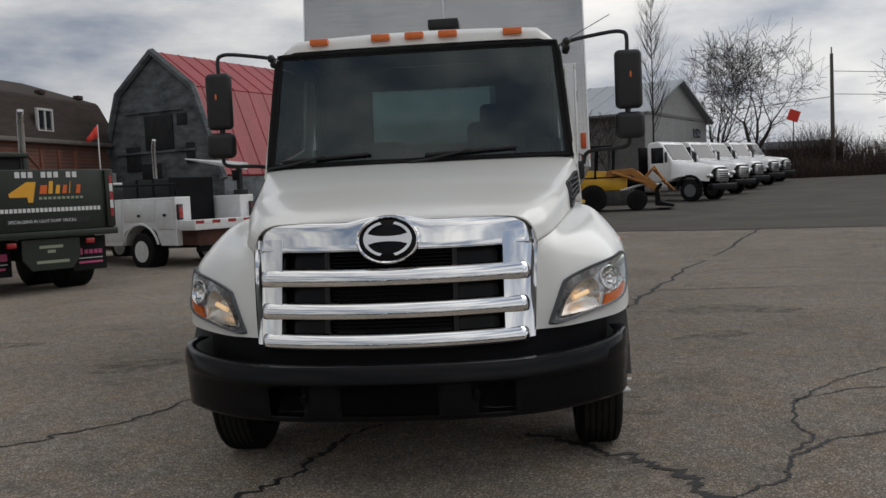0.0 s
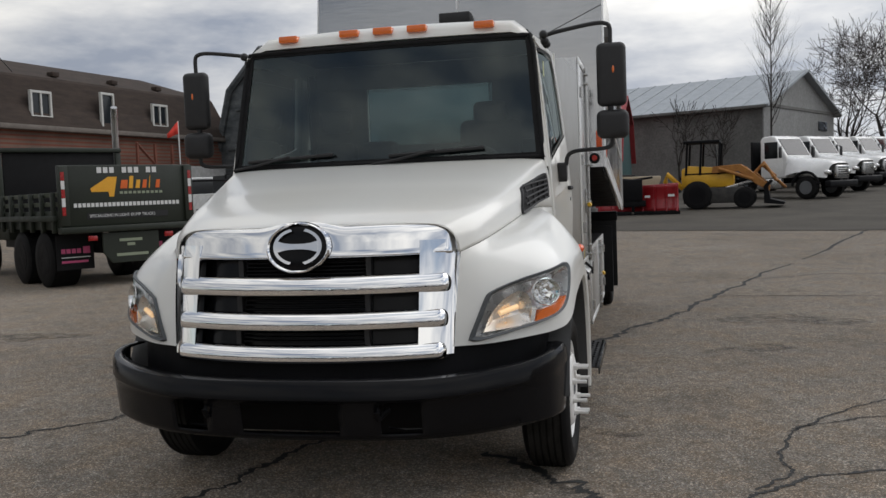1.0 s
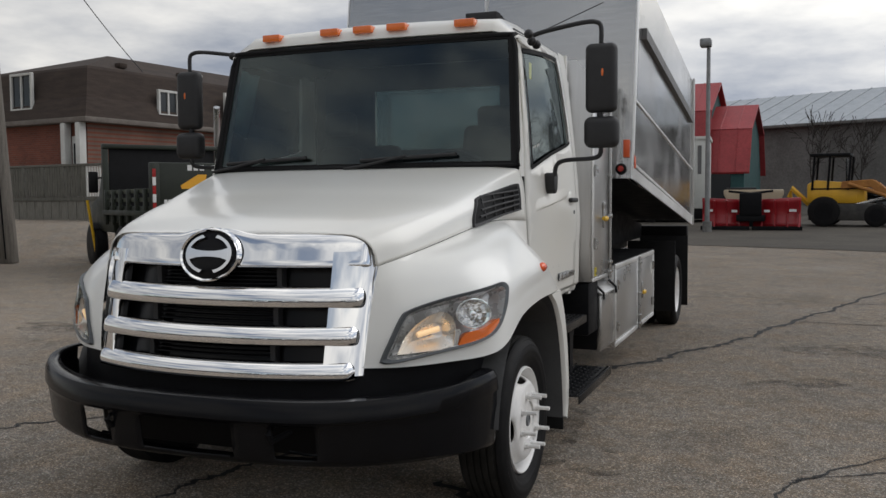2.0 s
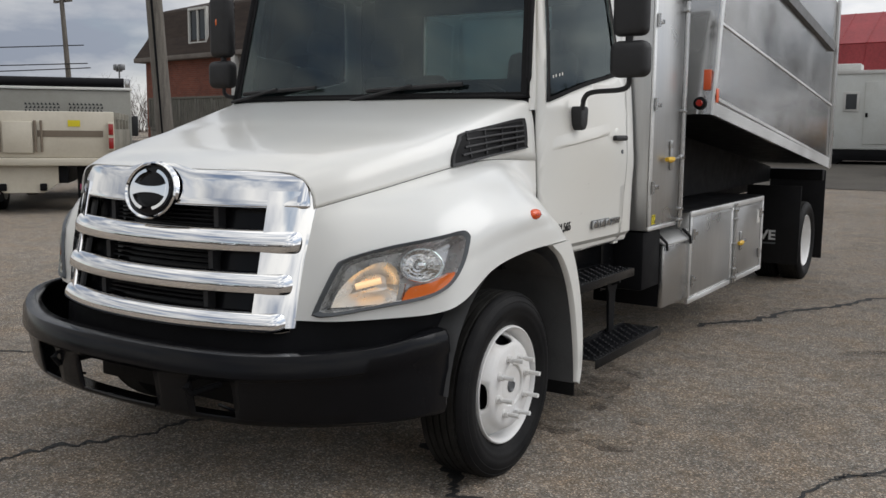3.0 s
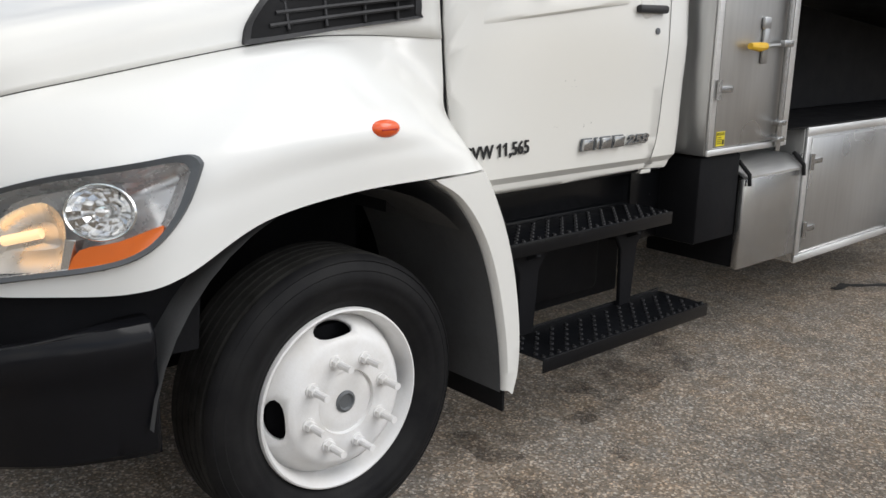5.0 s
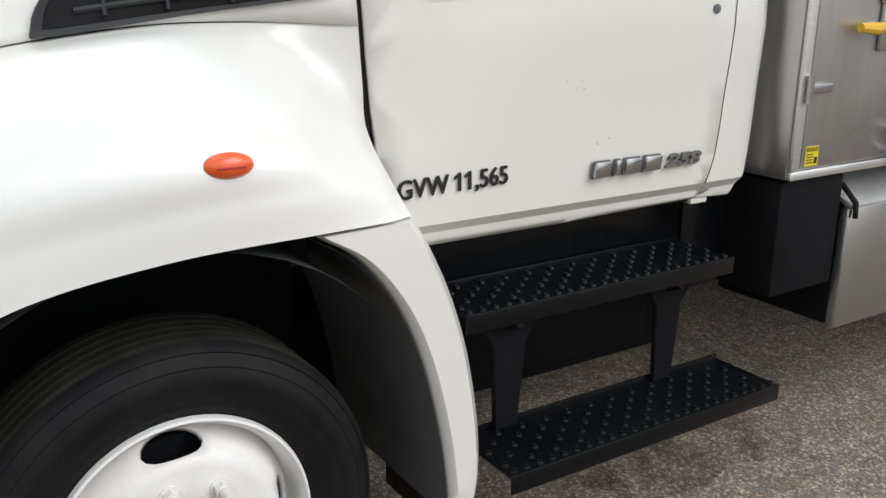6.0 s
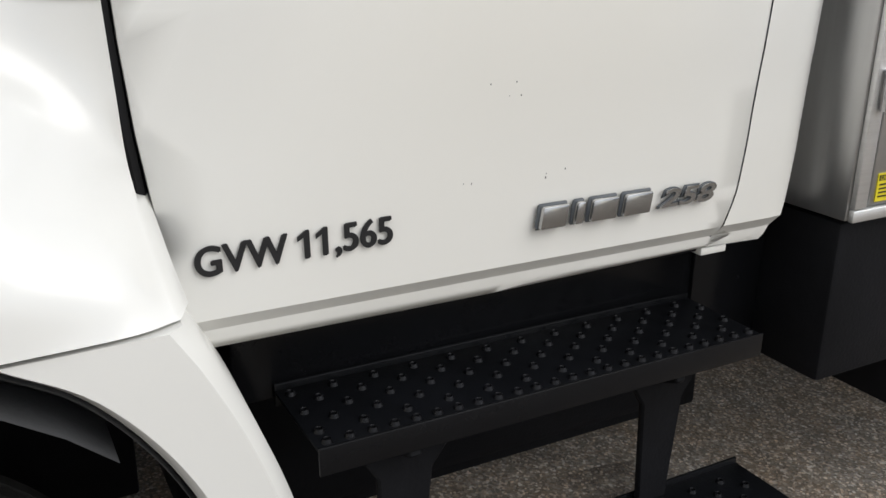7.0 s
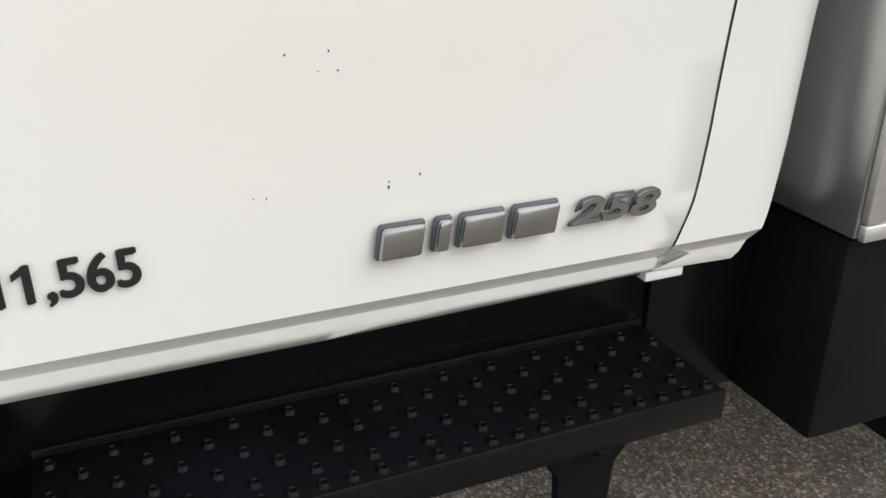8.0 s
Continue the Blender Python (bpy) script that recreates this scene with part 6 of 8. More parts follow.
def build_house():
    ob = thing("house", "brick house with a brown shingled mansard roof and white windows", "house", pose(-20.33, 21.5, 0.28, 0, 0, -8))
    W, L = 7.15, 15.2
    for a in ((-W, 0, 0, 0.3), (-W, 0, L - 0.3, L), (-W, -W + 0.3, 0.302, L - 0.302), (-0.3, 0, 0.302, L - 0.302)):
        part("wall", Box(a[0], a[1], a[2], a[3], 0, 3.9), BRICK, ob)
    eave = bmesh.new()
    box(eave, -W - 0.35, 0.35, -0.35, L + 0.35, 3.9, 4.08, 0.03)
    part("eave", eave, EAVE, ob, "brown grey eave trim")
    bm = bmesh.new()
    rings = []
    for inset, z in ((-0.32, 4.08), (0.05, 4.8), (0.42, 5.85), (0.50, 5.95)):
        rings.append([bm.verts.new(p) for p in ((-W + inset, inset, z), (-inset, inset, z), (-inset, L - inset, z), (-W + inset, L - inset, z))])
    for q, w in zip(rings, rings[1:]):
        for k in range(4):
            bm.faces.new((q[k], q[(k + 1) % 4], w[(k + 1) % 4], w[k]))
    r0, r1 = bm.verts.new((-W / 2 + 1.2, W / 2 - 0.6, 6.75)), bm.verts.new((-W / 2 + 1.2, L - W / 2 + 0.6, 6.75))
    t = rings[-1]
    for f in ((t[0], t[1], r0), (t[1], t[2], r1, r0), (t[2], t[3], r1), (t[3], t[0], r0, r1)):
        bm.faces.new(f)
    part("roof", bm, SHINGLE, ob, "brown shingled mansard roof", smooth=False)
    for y in (2.0, 5.0, 8.2, 11.0, 13.6):
        part("roof_vent", Box(-0.9, -0.6, y, y + 0.35, 6.06, 6.24, 0.03), SHINGLE, ob)
    window(ob, 1.2, 1.35, pose(-3.35, -0.02, 4.45, 0, 0, 0))
    for y in (3.62, 10.22):
        window(ob, 1.0, 0.98, pose(0.06, y, 4.36, 0, 0, 90))
    window(ob, 0.75, 1.45, pose(0.16, 6.92, 4.09, 0, 0, 90), "balcony_door", 1)
    # porch door between white posts at the corner
    d = part("door", Box(-0.72, -0.24, -0.06, -0.002, 1.35, 3.45, 0.01), TRIM, ob, "white panelled door")
    part("pane", Box(-0.63, -0.33, -0.075, -0.062, 2.0, 3.2), DARK_GLASS, d)
    window(ob, 0.8, 1.6, pose(-6.4, -0.01, 0.75), "ground_window", 1)
    for x in (-0.86, -0.10):
        part("post", Box(x - 0.11, x + 0.11, -0.34, -0.06, 1.342, 3.898, 0.01), TRIM, ob, "white post")
    # deck with railing
    deck = part("deck", Box(-3.2, 4.6, -2.3, -0.36, 1.2, 1.34, 0.01), DECK_WOOD, ob, "grey wooden deck with a board rail")
    for k in range(39):
        part("skirt_board", Box(-3.2 + 0.2 * k, -3.015 + 0.2 * k, -2.28 + 0.01 * (k % 2), -2.25 + 0.01 * (k % 2), 0.3, 1.198), SKIRT_WOOD, deck)
    part("top_rail", Box(-3.2, 4.6, -2.33, -2.23, 2.28, 2.36, 0.01), DECK_WOOD, deck)
    for k in range(9):
        x = -3.15 + 0.96 * k
        part("rail_post", Box(x - 0.05, x + 0.05, -2.34, -2.24, 1.341, 2.278, 0.006), DECK_WOOD, deck)
        if k == 8:
            break
        for j in range(7):
            u = x + 0.10 + 0.118 * j
            part("baluster", Box(u, u + (0.05 if k == 6 else 0.095), -2.31, -2.27, 1.342, 2.278), TRIM if k == 6 else DECK_WOOD, deck)
    # stairs on the long side
    st = part("stair", Box(0.6, 0.7, 8.0, 11.4, 2.4, 2.5), RUST_WOOD, ob, "reddish wooden stair")
    for y in (8.0, 9.1, 10.2, 11.3):
        part("stair_post", Box(0.55, 0.65, y, y + 0.1, 0.0, 3.6), RUST_WOOD, st)
    part("stair_string", tube(bmesh.new(), [(0.6, 8.0, 3.6), (0.6, 11.4, 1.0)], 0.07, 4), RUST_WOOD, st)
    part("shed_grey", Box(0.3, 2.2, 9.2, 11.8, 0, 2.6, 0.02), SHED_GABLE, ob, "small grey lean-to")


def gambrel(bm, half, z_eave, half_knee, z_knee, z_top, y0, y1):
    return prism(bm, [(-half, 0), (half, 0), (half, z_eave), (half_knee, z_knee), (0, z_top), (-half_knee, z_knee), (-half, z_eave)], y0, y1, "Y")


def gambrel_roof(parent, half, z_eave, half_knee, z_knee, z_top, y0, y1, material, seams=0, over=0.25):
    pts = [(half + over * 0.35, z_eave - 0.15), (half_knee + 0.06, z_knee + 0.02), (0, z_top + 0.06)]
    for s in (1, -1):
        for (xa, za), (xb, zb), nm in ((pts[0], pts[1], "lower_roof"), (pts[1], pts[2], "upper_roof")):
            bm = bmesh.new()
            prism(bm, [(s * xa, za), (s * xb, zb), (s * xb, zb + 0.1), (s * (xa + 0.04), za + 0.08)], y0 - over, y1 + over, "Y")
            rf = part(nm, bm, material, parent, "red metal roof slope")
            for k in range(seams):
                y = y0 + (y1 - y0) * (k + 0.5) / seams
                part("roof_seam", tube(bmesh.new(), [(s * (xa + 0.05), y, za + 0.09), (s * xb, y, zb + 0.11)], 0.025, 4), material, rf)


def build_barns():
    a = thing("barn", "tall barn with red gambrel roof and dark stone gable", "barn", pose(-15.35, 34.8, 0.0, 0, 0, -24))
    part("gable_wall", gambrel(bmesh.new(), 3.70, 2.7, 2.2, 6.4, 8.05, 0, 13), BARN_STONE, a, "dark patched stone gable")
    for x, z, w, h in ((-1.6, 3.0, 0.9, 1.1), (1.5, 4.9, 0.6, 0.5), (-0.5, 2.6, 1.2, 0.7), (1.9, 3.2, 0.5, 0.9)):
        part("dark_patch", Box(x - w / 2, x + w / 2, -0.05, -0.01, z, z + h, 0.01), BARN_DARK, a)
    for z, x0, x1 in ((3.75, -2.6, 2.2), (5.55, -2.0, 1.6)):
        part("ledge", Box(x0, x1, -0.10, -0.012, z, z + 0.09, 0.01), BARN_STONE, a)
    gambrel_roof(a, 3.70, 2.7, 2.2, 6.4, 8.05, 0, 13, RED_METAL, 13, 0.02)
    part("barn_door", Box(-0.75, 0.95, -0.08, -0.01, 3.9, 5.4, 0.01), BARN_DARK, a, "dark loft door")
    part("barn_opening", Box(-2.6, 2.2, -0.1, -0.01, 0.0, 2.0, 0.01), BARN_DARK, a, "dark ground floor opening")
    for s in (1, -1):
        part("barge_board", tube(bmesh.new(), [(s * 3.80, -0.10, 2.45), (s * 2.28, -0.10, 6.50), (0, -0.10, 8.20)], 0.17, 6), BARN_STONE, a)
    b = thing("barn", "long red roofed barn with a teal end gable", "barn", pose(-1.1, 44.5, 0.5, 0, 0, 85))
    # main range behind, lower cross wing at the end
    part("range_wall", gambrel(bmesh.new(), 3.4, 2.2, 2.6, 5.0, 6.55, 0.3, 12), TEAL, b)
    gambrel_roof(b, 3.4, 2.2, 2.6, 5.0, 6.55, 0.3, 12, RED_METAL, 10)
    part("wing_wall", gambrel(bmesh.new(), 3.0, 2.2, 2.2, 4.1, 5.35, -1.5, 0.2), TEAL, b, "teal boarded gable")
    gambrel_roof(b, 3.0, 2.2, 2.2, 4.1, 5.35, -1.5, 0.1, RED_METAL, 2)
    part("doorway", Box(-3.06, -3.01, -0.9, 0.9, 0.4, 2.2), DARK_GLASS, b)


def build_shed():
    ob = thing("grey_building", "long grey building with pale metal roof and gable end", "building", pose(11.1, 57.7, 0.9, 0, 0, 64))
    # local +y runs along the ridge, away from the gable
    prof = [(-7, 0), (7, 0), (7, 4.9), (0, 7.15), (-7, 4.9)]
    part("wall", prism(bmesh.new(), prof, 0.0, 34, "Y"), SHED_WALL, ob, "grey block walls")
    bm = bmesh.new()
    prism(bm, [(-6.98, 2.6), (6.98, 2.6), (6.98, 4.88), (0, 7.12), (-6.98, 4.88)], -0.06, -0.004, "Y")
    part("gable_siding", bm, SHED_GABLE, ob, "pale grey gable siding")
    part("gable_band", Box(-7.05, 7.05, -0.12, -0.07, 4.75, 4.92), SHED_WALL, ob)
    part("gable_window", Box(3.4, 5.2, -0.12, -0.07, 3.6, 4.2), DARK_GLASS, ob)
    for s in (1, -1):
        bm = bmesh.new()
        prism(bm, [(s * 7.45, 4.66), (0, 7.18), (0, 7.32), (s * 7.5, 4.80)], -0.5, 34.4, "Y")
        rf = part("roof", bm, SHED_ROOF, ob, "pale ribbed metal roof")
        for k in range(28):
            y = -0.3 + 34.5 * k / 27
            part("roof_rib", tube(bmesh.new(), [(s * 7.48, y, 4.82), (0, y, 7.35)], 0.03, 4), SHED_ROOF, rf)
        part("gutter", Box(s * 7.44, s * 7.60, -0.4, 34.3, 4.62, 4.78, 0.02), SHED_WALL, ob)


def simple_wheel(parent, c, r, w, axis="X", rim=None, name="wheel"):
    prof = [(-w / 2, r * 0.62), (-w / 2, r * 0.9), (-w / 2 + 0.03, r), (w / 2 - 0.03, r), (w / 2, r * 0.9), (w / 2, r * 0.62)]
    wh = part(name, lathe(bmesh.new(), prof, c, axis, 28), TYRE, parent)
    part("rim", lathe(bmesh.new(), [(-w / 2 - 0.005, r * 0.58), (-w * 0.2, r * 0.5), (w * 0.2, r * 0.5), (w / 2 + 0.005, r * 0.58)], c, axis, 24), rim or WHITE_WHEEL, wh)
    return wh


def build_parked_truck():
    """A white medium truck; its front at y = 0, facing -y."""
    ob = thing("parked_truck", "white medium duty truck parked in a row", "truck", group="parked white trucks")
    hood = bmesh.new()
    g = refine([[(0, -0.50, 1.44), (0.50, -0.46, 1.42), (0.74, -0.38, 1.24), (0.86, -0.34, 0.85)], [(0, -0.30, 1.56), (0.58, -0.26, 1.52), (0.92, -0.10, 1.28), (1.06, -0.04, 0.90)], [(0, 0.15, 1.63), (0.60, 0.18, 1.58), (0.98, 0.22, 1.34), (1.14, 0.28, 1.06)], [(0, 0.80, 1.72), (0.66, 0.80, 1.66), (1.00, 0.80, 1.40), (1.16, 0.75, 1.12)], [(0, 1.38, 1.82), (0.80, 1.38, 1.76), (0.99, 1.38, 1.45), (1.08, 1.42, 1.0)]], 4, 4)
    part("hood", skin(hood, g, mirror=True), FAR_WHITE, ob)
    part("grille", Box(-0.46, 0.46, -0.56, -0.38, 0.80, 1.36, 0.06, 3), CHROME_DULL, ob, "chrome grille")
    for k in range(5):
        part("grille_slot", Box(-0.39, 0.39, -0.57, -0.561, 0.87 + 0.09 * k, 0.92 + 0.09 * k), BLACK_PLASTIC, ob)
    part("bumper", Box(-1.10, 1.10, -0.62, -0.36, 0.46, 0.74, 0.06, 3), BLACK_FRAME, ob)
    for s in (1, -1):
        part("headlight", Box(s * 0.56, s * 0.92, -0.42, -0.20, 0.98, 1.18, 0.07, 3), REFLECTOR, ob)
        part("door", Box(s * 1.003, s * 1.012, 1.55, 2.45, 0.95, 1.74, 0.004), FAR_WHITE, ob)
        part("wheel_arch", tube(bmesh.new(), [(s * 1.13, 0.45 + 0.60 * math.cos(t), 0.50 + 0.62 * math.sin(t)) for t in np.linspace(0.1, 3.0, 10)], 0.06, 6), BLACK_FRAME, ob)
        part("side_window", Box(s * 0.99, s * 1.006, 1.78, 2.40, 1.72, 2.44, 0.004), DIRTY_GLASS, ob)
        m = part("mirror", Box(s * 1.18, s * 1.34, 1.45, 1.53, 1.75, 2.2, 0.03), BLACK_PLASTIC, ob)
        part("mirror_arm", tube(bmesh.new(), [(s * 1.0, 1.55, 2.25), (s * 1.25, 1.5, 2.22)], 0.015, 6), BLACK_PLASTIC, m)
        simple_wheel(ob, (s * 0.98, 0.45, 0.48), 0.48, 0.26, "X", GREY_PLASTIC)
        simple_wheel(ob, (s * 0.92, 5.3, 0.48), 0.48, 0.5, "X", GREY_PLASTIC, "rear_wheel")
        part("step_tank", Box(s * 0.78, s * 1.05, 1.6, 2.8, 0.45, 0.9, 0.08, 3), CHROME_DULL, ob)
    cab = bmesh.new()
    prism(cab, [(1.36, 0.9), (2.62, 0.9), (2.62, 2.55), (2.5, 2.68), (2.1, 2.71), (1.92, 2.65), (1.36, 1.78)], -1.0, 1.0, "X")
    part("cab", bevel_all(cab, 0.11, 3), FAR_WHITE, ob, "white cab")
    ws = bmesh.new()
    prism(ws, [(1.43, 1.86), (1.88, 2.56), (1.846, 2.575), (1.396, 1.87)], -0.82, 0.82, "X")
    part("windscreen", ws, DIRTY_GLASS, ob)
    part("frame_rail", Box(-0.42, 0.42, 0.6, 6.6, 0.68, 0.92), BLACK_FRAME, ob)
    part("deck", Box(-1.1, 1.1, 3.1, 6.8, 0.98, 1.12, 0.02), BLACK_FRAME, ob)
    part("headboard", Box(-1.05, 1.05, 2.95, 3.05, 1.12, 2.5, 0.02), BLACK_FRAME, ob)
    return ob


def build_truck_row():
    first = build_parked_truck()
    spots = [(8.9, 36.4, 50), (11.0, 41.4, 50), (13.0, 46.4, 52), (15.2, 51.4, 50), (17.3, 56.4, 52)]
    first.matrix_basis = pose(*spots[0][:2], gz(*spots[0][:2]), 0, 0, spots[0][2])
    for x, y, a in spots[1:]:
        copy_thing(first, pose(x, y, gz(x, y), 0, 0, a))
    # the facing row across the yard, mirrored in the chrome
    for k in range(7):
        copy_thing(first, pose(-4.0 + 4.2 * k, -17.0 + 0.5 * k, 0, 0, 0, 176))


def build_backhoe():
    """A yellow backhoe loader, its loader bucket towards +x."""
    ob = thing("backhoe_loader", "yellow backhoe loader with rusty orange loader arms", "loader", pose(4.65, 31.4, gz(4, 31.4), 0, 0, -8) @ Matrix.Scale(0.84, 4))
    part("engine_cover", bevel_all(prism(bmesh.new(), [(-2.2, 0.95), (0.0, 0.95), (0.0, 1.60), (-0.25, 1.78), (-1.9, 1.92), (-2.2, 1.75)], -0.62, 0.62, "Y"), 0.06, 2), YELLOW, ob, "yellow engine cover")
    part("cover_panel", Box(-2.0, -0.3, -0.635, -0.622, 1.05, 1.5, 0.004), YELLOW, ob)
    part("under_box", Box(-2.1, 0.4, -0.95, 0.55, 0.25, 0.94, 0.06), DARK_STEEL, ob, "dark greasy steel side box")
    part("side_plate", Box(-1.9, -0.9, -0.99, -0.951, 0.35, 0.80, 0.01), DARK_STEEL, ob)
    cab = part("cab_roof", Box(-2.1, -0.55, -0.7, 0.7, 2.88, 3.02, 0.04), BLACK_FRAME, ob, "dark open cab roof")
    for x in (-2.0, -1.4, -0.62):
        for y in (-0.64, 0.64):
            part("cab_post", tube(bmesh.new(), [(x, y, 1.5), (x + 0.08, y, 2.9)], 0.05, 6), BLACK_FRAME, cab)
    part("cab_glass", Box(-0.72, -0.70, -0.6, 0.6, 1.85, 2.8), DIRTY_GLASS, cab)
    for s in (1, -1):
        arm = bmesh.new()
        prism(arm, [(-0.9, 1.55), (0.2, 1.62), (0.9, 1.05), (1.45, 0.70), (1.5, 0.95), (1.0, 1.38), (0.3, 1.92), (-0.85, 1.85)], s * 0.62, s * 0.78, "Y")
        part("loader_arm", bevel_all(arm, 0.02, 1), ORANGE_STEEL, ob, "rusty orange loader arm")
        part("ram", rod(bmesh.new(), (-0.3, s * 0.70, 0.9), (0.9, s * 0.70, 1.2), 0.06, 10), CHROME_DULL, ob)
        simple_wheel(ob, (0.45, s * 0.82, 0.46), 0.46, 0.3, "Y", BLACK_FRAME)
        simple_wheel(ob, (-1.5, s * 0.86, 0.62), 0.62, 0.42, "Y", BLACK_FRAME)
    bk = bmesh.new()
    prism(bk, [(1.25, 0.2), (2.05, 0.12), (2.1, 0.22), (1.5, 0.38), (1.42, 0.9), (1.62, 1.15), (1.5, 1.2), (1.25, 0.95)], -1.1, 1.1, "Y")
    part("bucket", bk, BLACK_FRAME, ob, "dark steel bucket")
    part("boom", tube(bmesh.new(), [(-2.2, 0.1, 0.9), (-2.9, 0.15, 1.6), (-3.0, 0.2, 1.2)], 0.12, 6), YELLOW, ob)
    for x, z in ((0.5, 1.75), (0.9, 1.5), (1.2, 1.85), (1.6, 1.35)):
        part("cross_member", tube(bmesh.new(), [(x, -0.7, z), (x + 0.5, 0.7, z - 0.5)], 0.07, 6), ORANGE_STEEL, ob)
    for s in (1, -1):
        part("tilt_link", tube(bmesh.new(), [(0.7, s * 0.5, 1.3), (1.25, s * 0.5, 1.95), (1.75, s * 0.5, 1.15)], 0.075, 6), ORANGE_STEEL, ob)
        part("lift_ram", rod(bmesh.new(), (-0.6, s * 0.82, 1.75), (0.8, s * 0.82, 1.25), 0.07, 8), ORANGE_STEEL, ob)
    part("side_stripe", Box(-2.05, -0.1, -0.642, -0.636, 1.52, 1.58), BLACK_FRAME, ob)


def build_plow():
    ob = thing("snow_plow", "red V blade snow plow with black frame", "snow plow", pose(1.0, 28.6, gz(0, 28.6), 0, 0, -2))
    for s in (1, -1):
        bm = bmesh.new()
        rows = []
        for k in range(7):
            t = k / 6
            z = 0.10 + 0.92 * t
            d = 0.16 * math.sin(t * math.pi * 0.85) - 0.12 * t
            rows.append([(s * 0.06, 0.10 + d, z), (s * 0.8, -0.02 + d, z + 0.02), (s * 1.55, -0.16 + d, z + 0.06 * t)])
        blade = part("blade", skin(bm, rows, flip=(s > 0)), PLOW_RED, ob, "glossy red curved blade")
        thicken(blade, 0.02)
        for x in (0.35, 0.75, 1.15, 1.5):
            part("rib", tube(bmesh.new(), [(s * x, -0.06 - 0.12 * x, 0.12), (s * x, 0.06 - 0.12 * x, 0.55), (s * x, -0.12 - 0.1 * x, 1.0)], 0.03, 5), PLOW_RED, blade)
        part("cutting_edge", Box(s * 0.04, s * 1.6, -0.20, -0.02, 0.0, 0.14, 0.01), BLACK_FRAME, ob)
        part("decal", Box(s * 1.2, s * 1.42, -0.24, -0.22, 0.62, 0.70), WHITE_INK, blade)
        part("decal", Box(s * 0.42, s * 0.60, -0.19, -0.17, 0.60, 0.68), WHITE_INK, blade)
    part("lift_frame", Box(-0.45, 0.45, -0.25, 0.9, 0.3, 0.52, 0.03), BLACK_FRAME, ob)
    part("tower", Box(-0.35, 0.35, -0.30, -0.15, 0.5, 1.25, 0.04), BLACK_FRAME, ob)
    part("lamp_bar", tube(bmesh.new(), [(-0.7, -0.2, 1.3), (0, -0.2, 1.22), (0.7, -0.2, 1.3)], 0.04, 6), BLACK_FRAME, ob)
    sp = thing("salt_spreader", "beige plastic salt spreader hopper on a frame", "spreader", pose(1.0, 30.4, gz(0, 30.4), 0, 0, 4))
    hop = bmesh.new()
    prism(hop, [(-0.6, 0.45), (0.6, 0.45), (1.0, 1.15), (1.0, 1.32), (-1.0, 1.32), (-1.0, 1.15)], 0, 1.5, "Y")
    part("hopper", bevel_all(hop, 0.04, 2), CREAM_PLASTIC, sp, "beige hopper")
    part("lid", Box(-0.9, 0.1, 0.1, 1.4, 1.321, 1.40, 0.02), BLACK_PLASTIC, sp)
    part("frame", Box(-0.8, 0.8, 0.1, 1.4, 0.0, 0.449, 0.03), BLACK_FRAME, sp)


def build_trailer():
    ob = thing("office_trailer", "white site trailer with small window and door", "trailer", pose(-0.75, 33.2, gz(0, 33.2), 0, 0, 3))
    part("body", Box(-5.2, 0, 0, 2.4, 0.55, 3.35, 0.05), TRAILER_WHITE, ob, "white trailer body")
    part("skirt", Box(-5.1, -0.1, 0.05, 2.3, 0.15, 0.548, 0.01), BLACK_FRAME, ob)
    part("cornice", Box(-5.25, 0.05, -0.04, 2.44, 3.22, 3.352, 0.01), TRIM, ob)
    d = part("door", Box(-1.28, -0.48, -0.035, -0.001, 0.75, 2.95, 0.01), TRAILER_WHITE, ob)
    part("door_lock", Box(-1.24, -1.16, -0.06, -0.036, 1.7, 1.85), BLACK_FRAME, d)
    for x in (-1.72, -3.6):
        w = part("window", Box(x - 0.26, x + 0.26, -0.04, -0.001, 1.9, 2.6, 0.01), TRIM, ob)
        part("pane", Box(x - 0.18, x + 0.18, -0.05, -0.041, 1.98, 2.52), DARK_GLASS, w)
    part("side_vent", Box(-0.42, -0.28, -0.03, -0.001, 1.9, 3.0), GREY_RAIL, ob)
    part("roof_unit", Box(-2.6, -1.5, 0.4, 1.3, 3.352, 3.62, 0.05), TRIM, ob)
    simple_wheel(ob, (-2.2, 0.2, 0.36), 0.36, 0.22, "Y")
    simple_wheel(ob, (-3.1, 0.2, 0.36), 0.36, 0.22, "Y")


